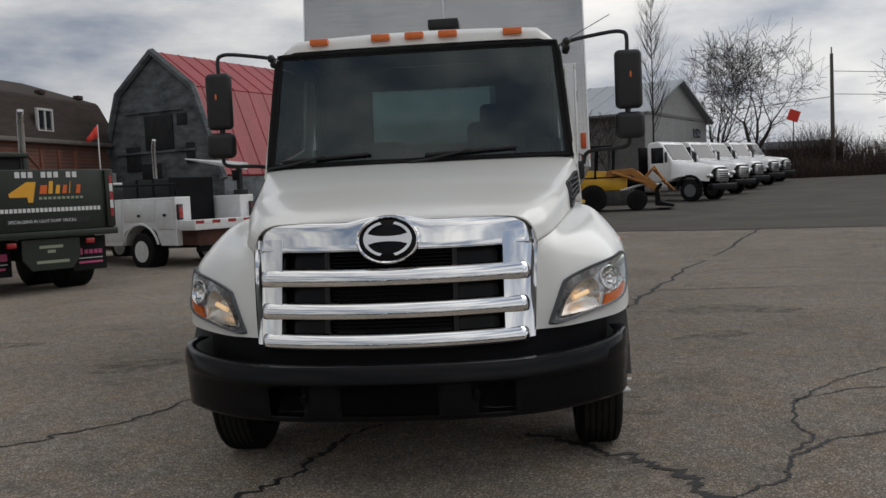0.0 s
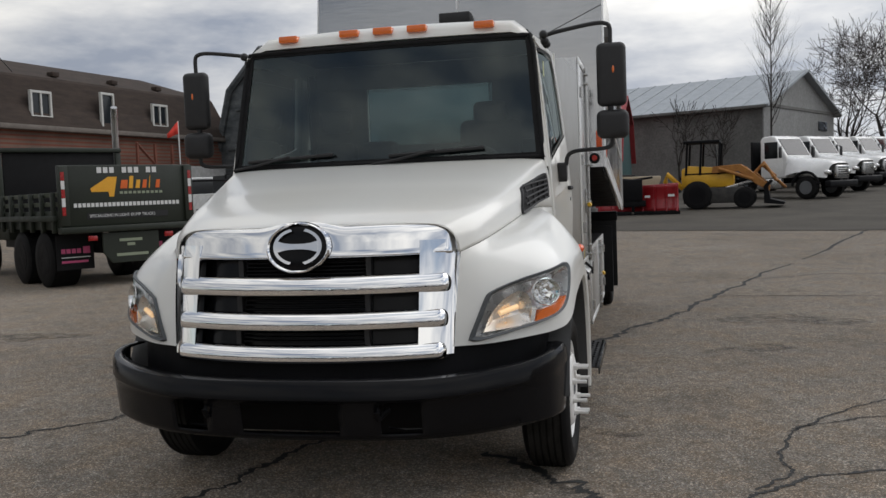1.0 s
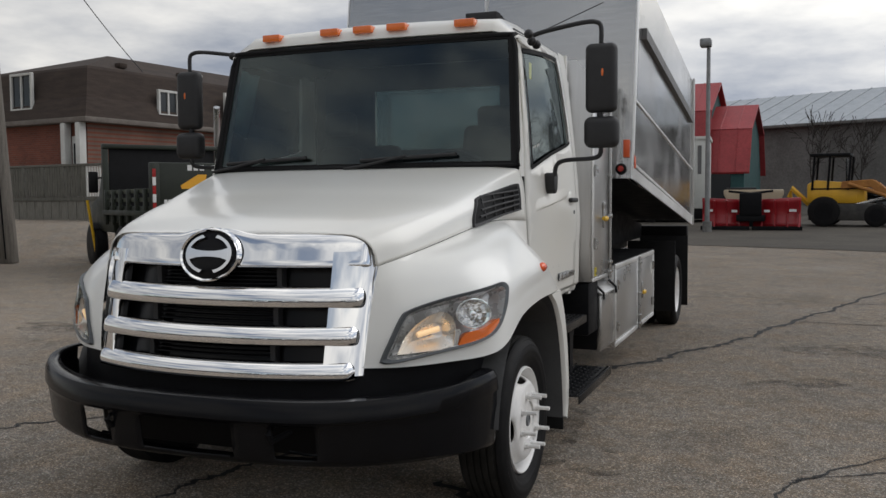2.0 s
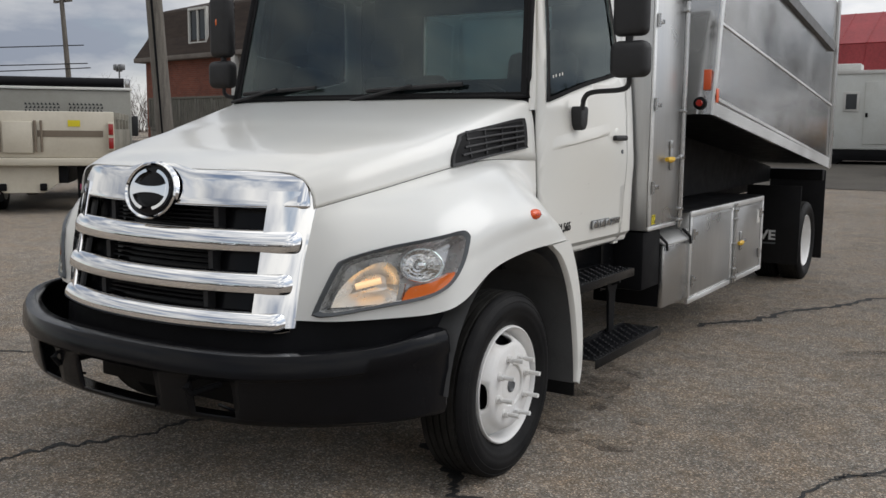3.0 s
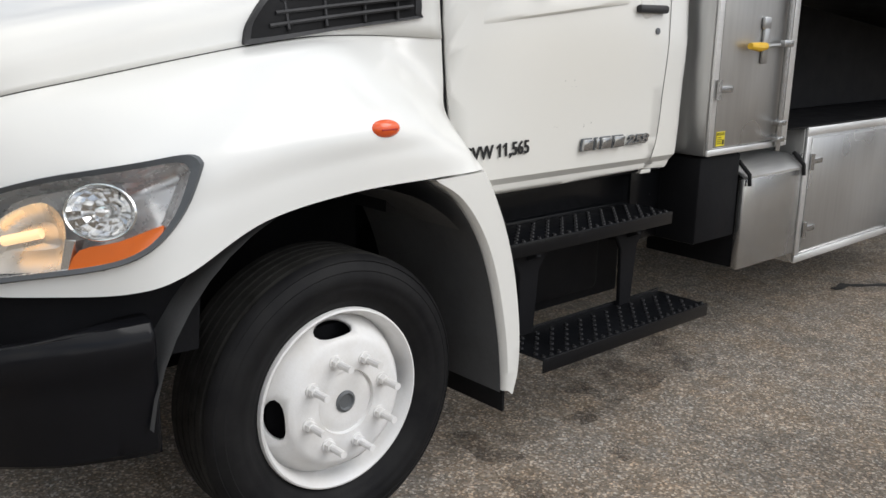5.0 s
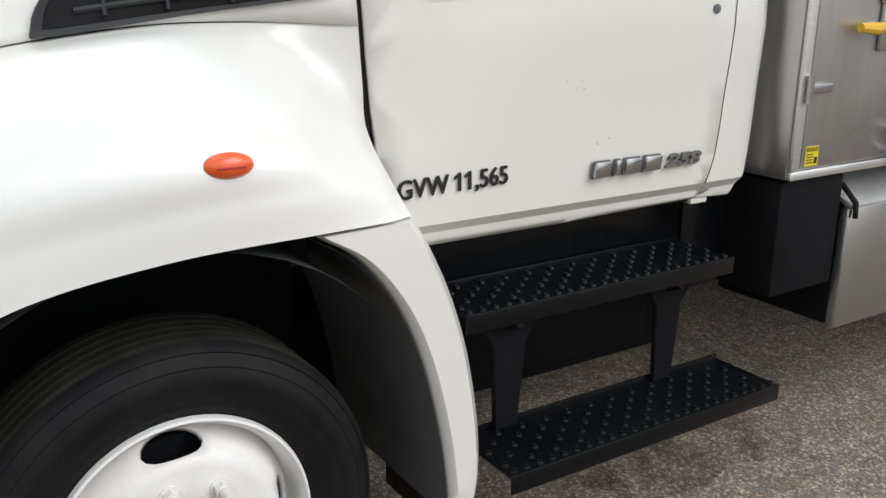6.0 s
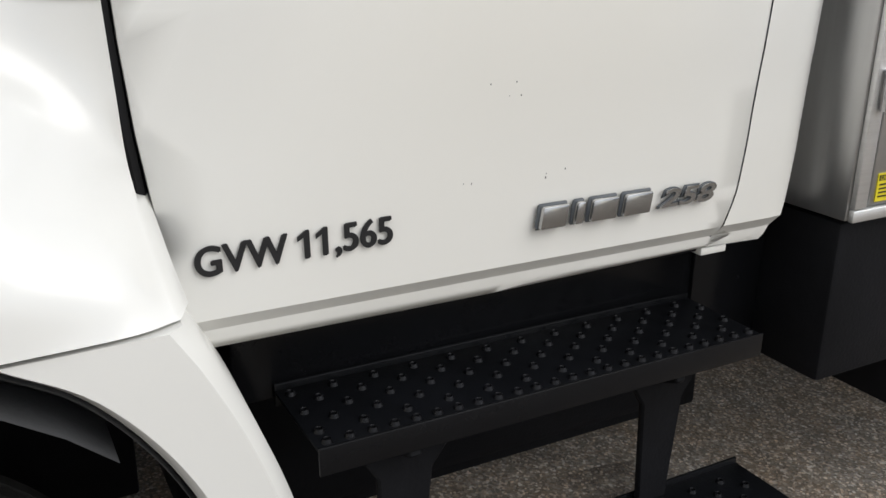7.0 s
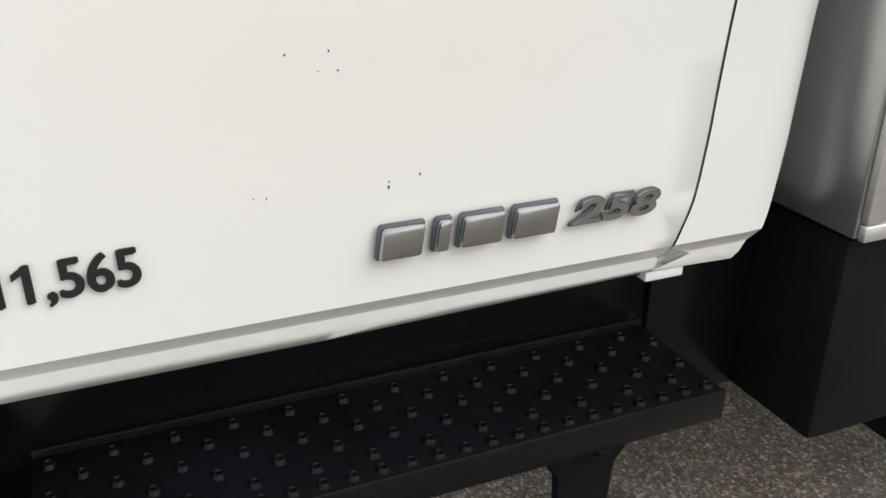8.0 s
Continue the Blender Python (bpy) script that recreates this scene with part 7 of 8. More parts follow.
def build_dump_neighbour():
    """An olive dump truck seen from behind; tail at y = 0, front towards +y."""
    ob = thing("green_dump_truck", "olive green dump truck with painted tailgate, seen from behind", "truck", pose(-7.58, 10.94, 0, 0, 0, 55))
    tail = part("tailgate", Box(-1.22, 1.22, -0.05, 0.05, 1.10, 2.16, 0.02), OLIVE, ob, "olive tailgate with painted signs")
    part("tail_lip", Box(-1.24, 1.24, -0.12, 0.06, 0.98, 1.098, 0.02), OLIVE, ob)
    for s in (1, -1):
        part("tail_post", Box(s * 1.06, s * 1.22, -0.09, -0.051, 1.12, 2.15, 0.01), OLIVE, tail)
        for k in range(5):
            part("reflex_tape", Box(s * 1.13, s * 1.19, -0.096, -0.091, 1.30 + 0.15 * k, 1.445 + 0.15 * k), (TAIL_RED, WHITE_INK)[k % 2], tail)
    # painted signs: bars for numbers and addresses, plain shapes for the name
    for k in range(10):
        if k in (3, 7):
            continue
        part("number_bar", Box(-0.55 + 0.112 * k, -0.47 + 0.112 * k, -0.058, -0.052, 2.02, 2.12), WHITE_INK, tail)
    bm = bmesh.new()
    prism(bm, [(-0.66, 1.69), (-0.36, 1.69), (-0.35, 1.60), (-0.27, 1.60), (-0.20, 1.95), (-0.36, 1.95), (-0.68, 1.75)], -0.060, -0.052, "Y")
    part("sign_shape", bm, GOLD_INK, tail, "yellow and orange painted shapes")
    for k, (w, h, c) in enumerate(((0.15, 0.15, 0), (0.10, 0.22, 1), (0.10, 0.15, 1), (0.10, 0.15, 0), (0.04, 0.22, 1), (0.10, 0.15, 0))):
        x = -0.15 + 0.125 * k + (0.03 if k else 0)
        bm = bmesh.new()
        prism(bm, [(x, 1.74), (x + w - 0.02, 1.74), (x + w, 1.74 + h), (x + 0.03, 1.74 + h)], -0.060, -0.052, "Y")
        part("sign_shape", bevel_all(bm, 0.012, 1), (FIRE_INK, GOLD_INK)[c], tail)
    for k in range(10):
        part("sign_bar", Box(-0.16 + 0.082 * k, -0.105 + 0.082 * k, -0.058, -0.052, 1.645, 1.69), PALE_INK, tail)
    for k in range(26):
        part("address_bar", Box(-0.98 + 0.075 * k, -0.925 + 0.075 * k, -0.058, -0.052, 1.43, 1.50), WHITE_INK, tail)
    part("strip", Box(-0.76, 0.72, -0.058, -0.051, 1.22, 1.33), BLACK_INK, tail)
    x = -0.72
    for word in ("SPECIALIZING", "IN", "LIGHT", "DUMP", "TRUCKS"):
        ob_ = letters("strip_lettering", word, 0.072, WHITE_INK, tail, Matrix.Translation((x, -0.061, 1.25)) @ Matrix.Rotation(radians(90), 4, "X") @ Matrix.Diagonal((0.93, 1, 1, 1)), 0.001, "small white lettering")
        x += 0.93 * (max(v.co.x for v in ob_.data.vertices) + 0.026)
    for s in (1, -1):
        side = part("body_side", Box(s * 1.16, s * 1.22, 0.06, 3.2, 1.05, 1.38, 0.015), OLIVE, ob, "olive body side with open rails")
        for k in range(6):
            part("stake", Box(s * 1.221, s * 1.29, 0.12 + 0.57 * k, 0.20 + 0.57 * k, 1.0, 1.70, 0.01), OLIVE, side)
        for z in (1.46, 1.62):
            part("rail", Box(s * 1.17, s * 1.21, 0.06, 3.2, z, z + 0.08, 0.006), OLIVE_WOOD, side)
        part("side_rail", Box(s * 1.221, s * 1.30, 0.06, 3.2, 1.2, 1.3, 0.01), OLIVE, side)
        for k, y in enumerate((1.1, 2.35)):
            simple_wheel(ob, (s * 0.90, y, 0.5), 0.5, 0.52, "X", BLACK_FRAME, "rear_wheel")
        fl = part("mudflap", Box(s * 0.55, s * 1.2, 0.30, 0.315, 0.34, 0.96), SEAL, ob, "black mudflap with pink bars")
        part("flap_mark", Box(s * 0.62, s * 0.74, 0.292, 0.299, 0.62, 0.74), PINK_INK, fl)
        for k in range(4):
            part("flap_mark", Box(s * (0.78 + 0.09 * k), s * (0.85 + 0.09 * k), 0.292, 0.299, 0.63, 0.71), PINK_INK, fl)
        part("flap_bar", Box(s * 0.62, s * 1.12, 0.292, 0.299, 0.55, 0.565), WHITE_INK, fl)
        part("flap_bar", Box(s * 0.66, s * 1.12, 0.292, 0.299, 0.46, 0.50), PINK_INK, fl)
        part("tail_lamp", Box(s * 0.62, s * 0.78, -0.10, -0.061, 0.84, 0.93, 0.01), TAIL_RED, ob)
    part("rear_panel", bevel_all(prism(bmesh.new(), [(-0.52, 0.97), (0.52, 0.97), (0.52, 0.62), (0.36, 0.42), (-0.36, 0.42), (-0.52, 0.62)], -0.06, -0.02, "Y"), 0.01, 1), OLIVE, ob, "olive rear panel with pale bars")
    for z, a, b in ((0.80, -0.22, 0.2), (0.72, -0.08, 0.06), (0.54, -0.28, 0.3)):
        part("panel_bar", Box(a, b, -0.066, -0.061, z, z + 0.05), PALE_INK, ob)
    part("bed_floor", Box(-1.15, 1.15, 0.06, 3.2, 1.05, 1.12), OLIVE, ob)
    board = part("headboard", Box(-1.12, 1.12, 3.26, 3.30, 1.05, 2.58, 0.01), SEAL, ob, "dark headboard in a welded olive frame")
    for s in (1, -1):
        part("headboard_post", Box(s * 1.14, s * 1.26, 3.21, 3.34, 1.05, 2.56, 0.02), OLIVE, board)
    part("headboard_beam", Box(-1.26, 1.26, 3.18, 3.36, 2.561, 2.66, 0.02), OLIVE, board)
    part("mirror", Box(-1.30, -1.10, 4.32, 4.40, 1.66, 2.12, 0.03), SEAL, ob, "black truck mirror")
    part("mirror_arm", tube(bmesh.new(), [(-0.9, 4.4, 2.0), (-1.12, 4.37, 1.98)], 0.02, 6), SEAL, ob)
    part("marker_stick", tube(bmesh.new(), [(-1.06, 4.9, 0.35), (-1.22, 4.9, 1.50)], 0.035, 6), YELLOW_GRIP, ob, "yellow marker stick")
    part("stick_bracket", tube(bmesh.new(), [(-0.9, 4.9, 0.85), (-1.13, 4.9, 0.85)], 0.03, 6), BLACK_FRAME, ob)
    part("frame_rail", Box(-0.45, 0.45, 0.2, 5.7, 0.6, 0.9), BLACK_FRAME, ob)
    part("cab", bevel_all(prism(bmesh.new(), [(3.75, 0.8), (5.75, 0.8), (5.75, 1.45), (5.05, 1.6), (4.65, 2.25), (3.85, 2.3), (3.75, 2.2)], -0.95, 1.0, "X"), 0.06, 2), OLIVE, ob)
    for s in (1, -1):
        simple_wheel(ob, (s * 0.95, 5.25, 0.5), 0.5, 0.28, "X", BLACK_FRAME)
    part("stack_pipe", tube(bmesh.new(), [(1.32, 3.6, 1.2), (1.32, 3.6, 3.35), (1.28, 3.48, 3.55)], 0.07, 10), CHROME_DULL, ob, "bright exhaust stack")
    part("flag_pole", tube(bmesh.new(), [(1.15, 0.2, 2.1), (1.12, 0.15, 2.98)], 0.012, 5), FAR_WHITE, ob)
    fl = bmesh.new()
    skin(fl, [[(1.11 - 0.22 * k / 4, 0.14 + 0.02 * math.sin(1.7 * k), 2.80 - 0.035 * k + z) for z in (0.17 - 0.025 * k, -0.06 + 0.012 * k)] for k in range(5)])
    flag = part("flag", fl, FLAG_RED, ob, "small bright red flag")
    thicken(flag, 0.004)


def build_service_truck():
    """A white service truck with side boxes; tail at y = 0, front towards +y."""
    ob = thing("service_truck", "white service truck with side lockers and a small crane", "truck", pose(-6.33, 15.97, 0, 0, 0, 60))
    for s in (1, -1):
        side = bmesh.new()
        prism(side, [(0.0, 0.55), (0.55, 0.55), (0.70, 0.86), (1.0, 1.02), (1.5, 1.02), (1.82, 0.86), (1.95, 0.55), (3.0, 0.55), (3.0, 1.62), (0.0, 1.62)], s * 0.72, s * 1.15, "X")
        b = part("side_locker", bevel_all(side, 0.012, 1), FAR_WHITE, ob, "white side locker with doors")
        for y0, y1, z0 in ((0.08, 0.62, 0.92), (0.70, 1.82, 1.10), (1.92, 2.92, 0.65)):
            d = part("locker_door", Box(s * 1.151, s * 1.165, y0, y1, z0, 1.56, 0.006), FAR_WHITE, b)
            part("handle", Box(s * 1.166, s * 1.18, (y0 + y1) / 2 - 0.05, (y0 + y1) / 2 + 0.05, 1.2, 1.26), BLACK_PLASTIC, d)
        part("arch_trim", tube(bmesh.new(), [(s * 1.155, 1.25 + 0.62 * math.cos(t), 0.48 + 0.56 * math.sin(t)) for t in np.linspace(0.2, 2.95, 12)], 0.03, 6), FAR_WHITE, b)
        lp = part("tail_lamp", Box(s * 0.98, s * 1.12, -0.06, -0.001, 1.12, 1.46, 0.015), BLACK_PLASTIC, ob)
        part("lens", Box(s * 1.0, s * 1.1, -0.07, -0.061, 1.16, 1.40, 0.01), TAIL_RED, lp)
        simple_wheel(ob, (s * 0.93, 1.25, 0.42), 0.42, 0.45, "X", FAR_WHITE, "rear_wheel")
        simple_wheel(ob, (s * 0.95, 4.9, 0.42), 0.42, 0.25, "X", FAR_WHITE)
    part("deck", Box(-0.71, 0.71, -0.5, 3.0, 0.95, 1.02, 0.01), FAR_WHITE, ob)
    part("rear_bumper", Box(-1.15, 1.15, -0.62, -0.08, 0.88, 1.10, 0.02), FAR_WHITE, ob, "white rear deck with striped tape")
    for k in range(10):
        part("reflex_tape", Box(-1.12 + 0.225 * k, -0.90 + 0.225 * k, -0.63, -0.622, 1.02, 1.09), (TAIL_RED, WHITE_INK)[k % 2], ob)
    part("under_bumper", Box(-1.0, 1.0, -0.5, 0.2, 0.55, 0.879, 0.02), RUST_STEEL, ob, "rusty under-deck frame")
    part("tow_bar", Box(-0.9, 0.9, -0.4, -0.3, 0.40, 0.52, 0.02), BLACK_FRAME, ob)
    part("cab", bevel_all(prism(bmesh.new(), [(3.15, 0.6), (5.6, 0.6), (5.6, 1.15), (4.75, 1.32), (4.3, 1.95), (3.25, 1.98), (3.15, 1.8)], -1.0, 1.0, "X"), 0.06, 2), BARN_DARK, ob, "dark cab")
    part("light_bar", Box(-0.8, 0.8, 3.35, 3.5, 1.99, 2.05, 0.02), FAR_WHITE, ob)
    part("rack", tube(bmesh.new(), [(-0.95, 0.2, 1.63), (-0.95, 0.2, 1.9), (-0.95, 2.9, 1.95)], 0.03, 6), BLACK_FRAME, ob)
    part("stack_pipe", tube(bmesh.new(), [(0.75, 3.1, 1.0), (0.75, 3.1, 2.95), (0.72, 3.02, 3.1)], 0.055, 10), CHROME_DULL, ob, "bright exhaust stack")
    cr = part("crane_post", Box(0.80, 0.92, 0.06, 0.18, 1.62, 2.30, 0.03), BARN_DARK, ob)
    part("crane_base", Box(0.76, 1.0, 0.0, 0.26, 1.621, 1.74, 0.02), BARN_DARK, cr)
    part("winch", Box(0.74, 0.80, 0.03, 0.25, 1.95, 2.2, 0.02), BLACK_FRAME, cr)
    part("crane_arm", tube(bmesh.new(), [(0.88, -0.10, 2.28), (0.86, 0.5, 2.36), (0.84, 1.2, 2.45), (0.80, 1.95, 2.56)], 0.05, 6, [0.095, 0.085, 0.05, 0.02]), FAR_WHITE, cr, "white folding crane arm")
    part("load", Box(-0.6, 0.6, 0.8, 2.6, 1.021, 2.05, 0.02), BARN_DARK, ob, "dark tool chest in the bed")
    for y in (0.79, 1.4, 2.0):
        part("chest_rib", Box(-0.615, 0.615, y, y + 0.05, 1.03, 2.07), BLACK_FRAME, ob)


def build_cream_truck():
    """A cream dump truck seen from behind; tail at y = 0, right rear corner near the yard."""
    th = 48
    ux, uy = math.cos(radians(th)), math.sin(radians(th))
    cx, cy = -10.62 - 1.3 * ux, 8.12 - 1.3 * uy
    ob = thing("cream_dump_truck", "cream dump truck with rolled black tarp, seen from behind", "truck", pose(cx, cy, 0, 0, 0, th))
    tail = part("tailgate", Box(-1.3, 1.3, -0.06, 0.04, 1.0, 1.80, 0.02), CREAM, ob, "cream tailgate with taupe stripes")
    for a, b in ((-1.18, -0.62), (0.05, 1.12)):
        part("stripe", Box(a, b, -0.068, -0.061, 1.36, 1.47), TAUPE, tail)
    part("chute_door", Box(-0.50, -0.02, -0.10, -0.061, 1.08, 1.62, 0.01), CREAM, tail)
    for x in (-0.55, 0.02, 0.12):
        part("latch_bar", rod(bmesh.new(), (x, -0.09, 1.1), (x, -0.09, 1.64), 0.022, 8), TAUPE, tail)
    part("label", Box(0.55, 0.75, -0.068, -0.061, 1.54, 1.65), YELLOW_LABEL, tail)
    part("tail_sill", Box(-1.32, 1.32, -0.10, 0.02, 0.86, 0.998, 0.02), CREAM, ob)
    for s in (1, -1):
        lp = part("tail_lamp", Box(s * 1.20, s * 1.31, -0.12, -0.062, 1.12, 1.62, 0.02), CREAM, ob)
        for z in (1.16, 1.40):
            part("lens", Box(s * 1.215, s * 1.295, -0.135, -0.121, z, z + 0.19, 0.02), TAIL_RED, lp)
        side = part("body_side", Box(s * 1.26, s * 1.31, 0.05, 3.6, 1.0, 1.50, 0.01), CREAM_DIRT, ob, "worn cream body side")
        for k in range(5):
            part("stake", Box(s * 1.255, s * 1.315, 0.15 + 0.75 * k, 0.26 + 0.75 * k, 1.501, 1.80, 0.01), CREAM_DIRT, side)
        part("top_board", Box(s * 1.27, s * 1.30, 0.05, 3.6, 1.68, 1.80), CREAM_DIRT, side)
        simple_wheel(ob, (s * 1.0, 1.3, 0.45), 0.45, 0.5, "X", FAR_WHITE, "rear_wheel")
        simple_wheel(ob, (s * 1.0, 5.6, 0.45), 0.45, 0.28, "X", FAR_WHITE)
        fl = part("mudflap", Box(s * 0.62, s * 1.25, 0.35, 0.365, 0.22, 0.92), SEAL, ob, "black mudflap with red bars")
        part("flap_bar", Box(s * 0.66, s * 1.2, 0.342, 0.349, 0.42, 0.52), PINK_INK, fl)
        part("flap_bar", Box(s * 0.66, s * 1.2, 0.342, 0.349, 0.36, 0.375), WHITE_INK, fl)
    hb = part("headboard", Box(-1.35, 1.35, 3.62, 3.70, 1.0, 2.32, 0.02), BEIGE_GREY, ob, "grey headboard with punched window strip")
    part("headboard_rail", Box(-1.38, 1.38, 3.58, 3.74, 2.321, 2.38, 0.01), WHITE, hb)
    for row in range(3):
        for k in range(20):
            if 9 <= k <= 10:
                continue
            x = -0.75 + 0.078 * k
            bm = bmesh.new()
            tri = [(x, 1.86 + 0.07 * row), (x + 0.055, 1.86 + 0.07 * row), (x + 0.03 + (0.02 if row % 2 else -0.02), 1.91 + 0.07 * row)]
            prism(bm, tri, 3.612, 3.619, "Y")
            part("punched_hole", bm, DARK_GLASS, hb)
    part("tarp_roll", rod(bmesh.new(), (-1.22, 3.66, 2.48), (1.22, 3.66, 2.48), 0.10, 16), CANVAS, ob, "rolled black tarp")
    for s in (1, -1):
        part("tarp_bracket", Box(s * 1.24, s * 1.34, 3.6, 3.72, 2.381, 2.57, 0.01), CHROME_DULL, ob)
    part("plate", bevel_all(prism(bmesh.new(), [(-0.8, 0.92), (0.35, 0.92), (0.35, 0.55), (0.10, 0.38), (-0.55, 0.38), (-0.8, 0.60)], 0.05, 0.08, "Y"), 0.01, 1), CREAM, ob, "cream rear plate with hooks")
    for x in (-0.55, 0.1):
        part("hook", Box(x - 0.06, x + 0.06, 0.0, 0.049, 0.42, 0.55, 0.02), BLACK_FRAME, ob)
    part("under_frame", Box(-0.5, 0.5, 0.1, 5.8, 0.55, 0.9), BLACK_FRAME, ob)
    part("bed", Box(-1.25, 1.25, 0.05, 3.6, 0.93, 0.998), BLACK_FRAME, ob)
    part("cab", bevel_all(prism(bmesh.new(), [(3.9, 0.55), (6.3, 0.55), (6.3, 1.2), (5.5, 1.45), (5.0, 2.15), (4.0, 2.2), (3.9, 2.0)], -1.05, 1.05, "X"), 0.06, 2), FAR_WHITE, ob)
    part("mirror", Box(1.25, 1.42, 4.7, 4.78, 1.35, 1.8, 0.03), BLACK_PLASTIC, ob)
    # a black truck next to it
    ob = thing("black_truck", "black dump truck standing beside the cream one", "truck", pose(-12.95, 4.95, 0, 0, 0, 52))
    part("body", bevel_all(prism(bmesh.new(), [(0, 0.7), (4.0, 0.7), (4.0, 1.55), (0, 1.38)], -1.2, 1.2, "X"), 0.03, 1), BLACK_FRAME, ob)
    part("body_rail", Box(-1.24, 1.24, -0.03, 0.06, 1.2, 1.26, 0.01), CHROME_DULL, ob)
    part("cab", bevel_all(prism(bmesh.new(), [(4.2, 0.6), (6.4, 0.6), (6.4, 1.1), (5.6, 1.25), (5.2, 1.8), (4.3, 1.85)], -1.0, 1.0, "X"), 0.06, 2), BLACK_GLOSS, ob)
    part("headboard", Box(-1.1, 0.6, 4.01, 4.1, 0.7, 1.85, 0.03), BLACK_FRAME, ob)
    for s in (1, -1):
        simple_wheel(ob, (s * 0.95, 0.9, 0.48), 0.48, 0.5, "X", FAR_WHITE, "rear_wheel")
        simple_wheel(ob, (s * 0.95, 5.6, 0.48), 0.48, 0.28, "X", FAR_WHITE)
    part("tail_frame", Box(-0.6, 0.6, 0.0, 4.5, 0.5, 0.898), BLACK_FRAME, ob)


def build_dark_shed():
    ob = thing("low_shed", "long low dark shed behind bare trees", "shed", pose(24.0, 77.0, gz(24, 77), 0, 0, 4))
    part("wall", Box(-5.0, 4.5, 0, 4, 0, 2.6, 0.02), SHED_DARK, ob)
    part("roof", bevel_all(prism(bmesh.new(), [(-0.4, 2.55), (4.4, 2.55), (2.0, 3.3)], -5.3, 4.8, "X"), 0.03, 1), SHED_DARK, ob)


def build_poles():
    def pole(x, y, top, r, lean=(0, 0), name="utility_pole", mat_=POLE_WOOD, label="weathered wooden utility pole"):
        ob = thing(name, label, "pole", pose(x, y, gz(x, y)))
        part("shaft", tube(bmesh.new(), [(lean[0] * f * top, lean[1] * f * top, top * f) for f in np.linspace(0, 1, 8)], r, 14, [r * (1.08 - 0.35 * f) for f in np.linspace(0, 1, 8)]), mat_, ob)
        return ob
    p = pole(-14.42, 12.53, 10.5, 0.20, (-0.037, -0.037))
    part("conduit", tube(bmesh.new(), [(-0.037 * k + 0.10, -0.037 * k - 0.16, 0.0 + k) for k in np.linspace(0.1, 9, 8)], 0.03, 6), BLACK_FRAME, p, "black cable down the pole")
    q = pole(-32.9, 22.9, 7.8, 0.12, (-0.05, -0.02))
    for z, w in ((7.3, 0.4), (6.1, 0.6)):
        part("cross_arm", Box(-w - 0.4, w - 0.4, -0.06, 0.06, z, z + 0.1), POLE_WOOD, q)
        for s in (1, -1):
            part("insulator", rod(bmesh.new(), (s * w - 0.4, 0, z + 0.1), (s * w - 0.4, 0, z + 0.6), 0.05, 8), GALV, q)
    r = pole(-32.72, 25.28, 3.4, 0.05, (0, 0), "flood_light", GALV, "thin pole with twin flood lights")
    for s in (1, -1):
        part("lamp", Box(s * 0.04, s * 0.30, -0.13, 0.13, 3.28, 3.56, 0.06, 2), GALV, r)
    part("lamp_bar", Box(-0.2, 0.2, -0.03, 0.03, 3.22, 3.28, 0.01), GALV, r)
    lp = thing("street_lamp", "tall grey steel lamp post in the yard", "lamp", pose(-0.30, 27.4, gz(0, 27.4)))
    part("shaft", rod(bmesh.new(), (0, 0, 0), (0, 0, 6.1), 0.085, 14, 0.06), GALV, lp)
    part("base", rod(bmesh.new(), (0, 0, 0), (0, 0, 0.35), 0.15, 14), SHED_WALL, lp)
    part("head", Box(-0.26, 0.10, -0.30, 0.12, 5.95, 6.22, 0.06, 2), GALV, lp, "grey lamp head")
    t = pole(25.3, 70.3, 9.7, 0.17)
    part("top_cap", rod(bmesh.new(), (0, 0, 9.7), (0, 0, 10.2), 0.06, 8), GALV, t)
    sg = thing("red_sign", "small red square sign tilted on a post", "sign", pose(19.4, 60.4, gz(18, 60)))
    part("post", rod(bmesh.new(), (0, 0, 0), (0, 0, 4.4), 0.035, 8), BARK, sg)
    part("plate", Box(-0.38, 0.38, -0.03, 0.03, -0.38, 0.38, 0.01, 1, Matrix.Translation((0, -0.1, 4.4)) @ Matrix.Rotation(radians(20), 4, "Y")), FLAG_RED, sg)
    # cables
    def cable(a, b, sag, r=0.015):
        ob = thing("overhead_cable", "thin black overhead cable between poles", "cable", pose(*a), group="overhead cables")
        a, b = Vector(a), Vector(b)
        pts = [(b - a) * f - Vector((0, 0, sag * 4 * f * (1 - f))) for f in np.linspace(0, 1, 20)]
        part("strand", tube(bmesh.new(), pts, r, 5), BLACK_PLASTIC, ob)
    cable((-32.5, 23.3, 5.2), (-75, -10, 5.8), 0.8, 0.025)
    cable((-32.3, 23.3, 4.4), (-75, -10, 4.8), 0.7, 0.025)
    cable((-32.1, 23.3, 4.2), (-75, -11, 4.5), 0.9, 0.025)
    cable((-32.5, 23.3, 8.3), (-15.2, 11.9, 10.2), 0.5, 0.02)
    cable((-15.2, 11.9, 10.4), (-20.0, 24.0, 6.2), 0.3, 0.015)
    cable((-15.25, 11.85, 10.3), (-45, 30, 9.0), 0.6, 0.02)
    cable((25.3, 70.3, 9.6), (100, 84, 9.8), 1.0, 0.025)
    cable((25.3, 70.3, 7.8), (100, 84, 8.4), 1.0, 0.025)
    cable((25.3, 70.3, 7.6), (-20, 95, 8.8), 1.0, 0.025)


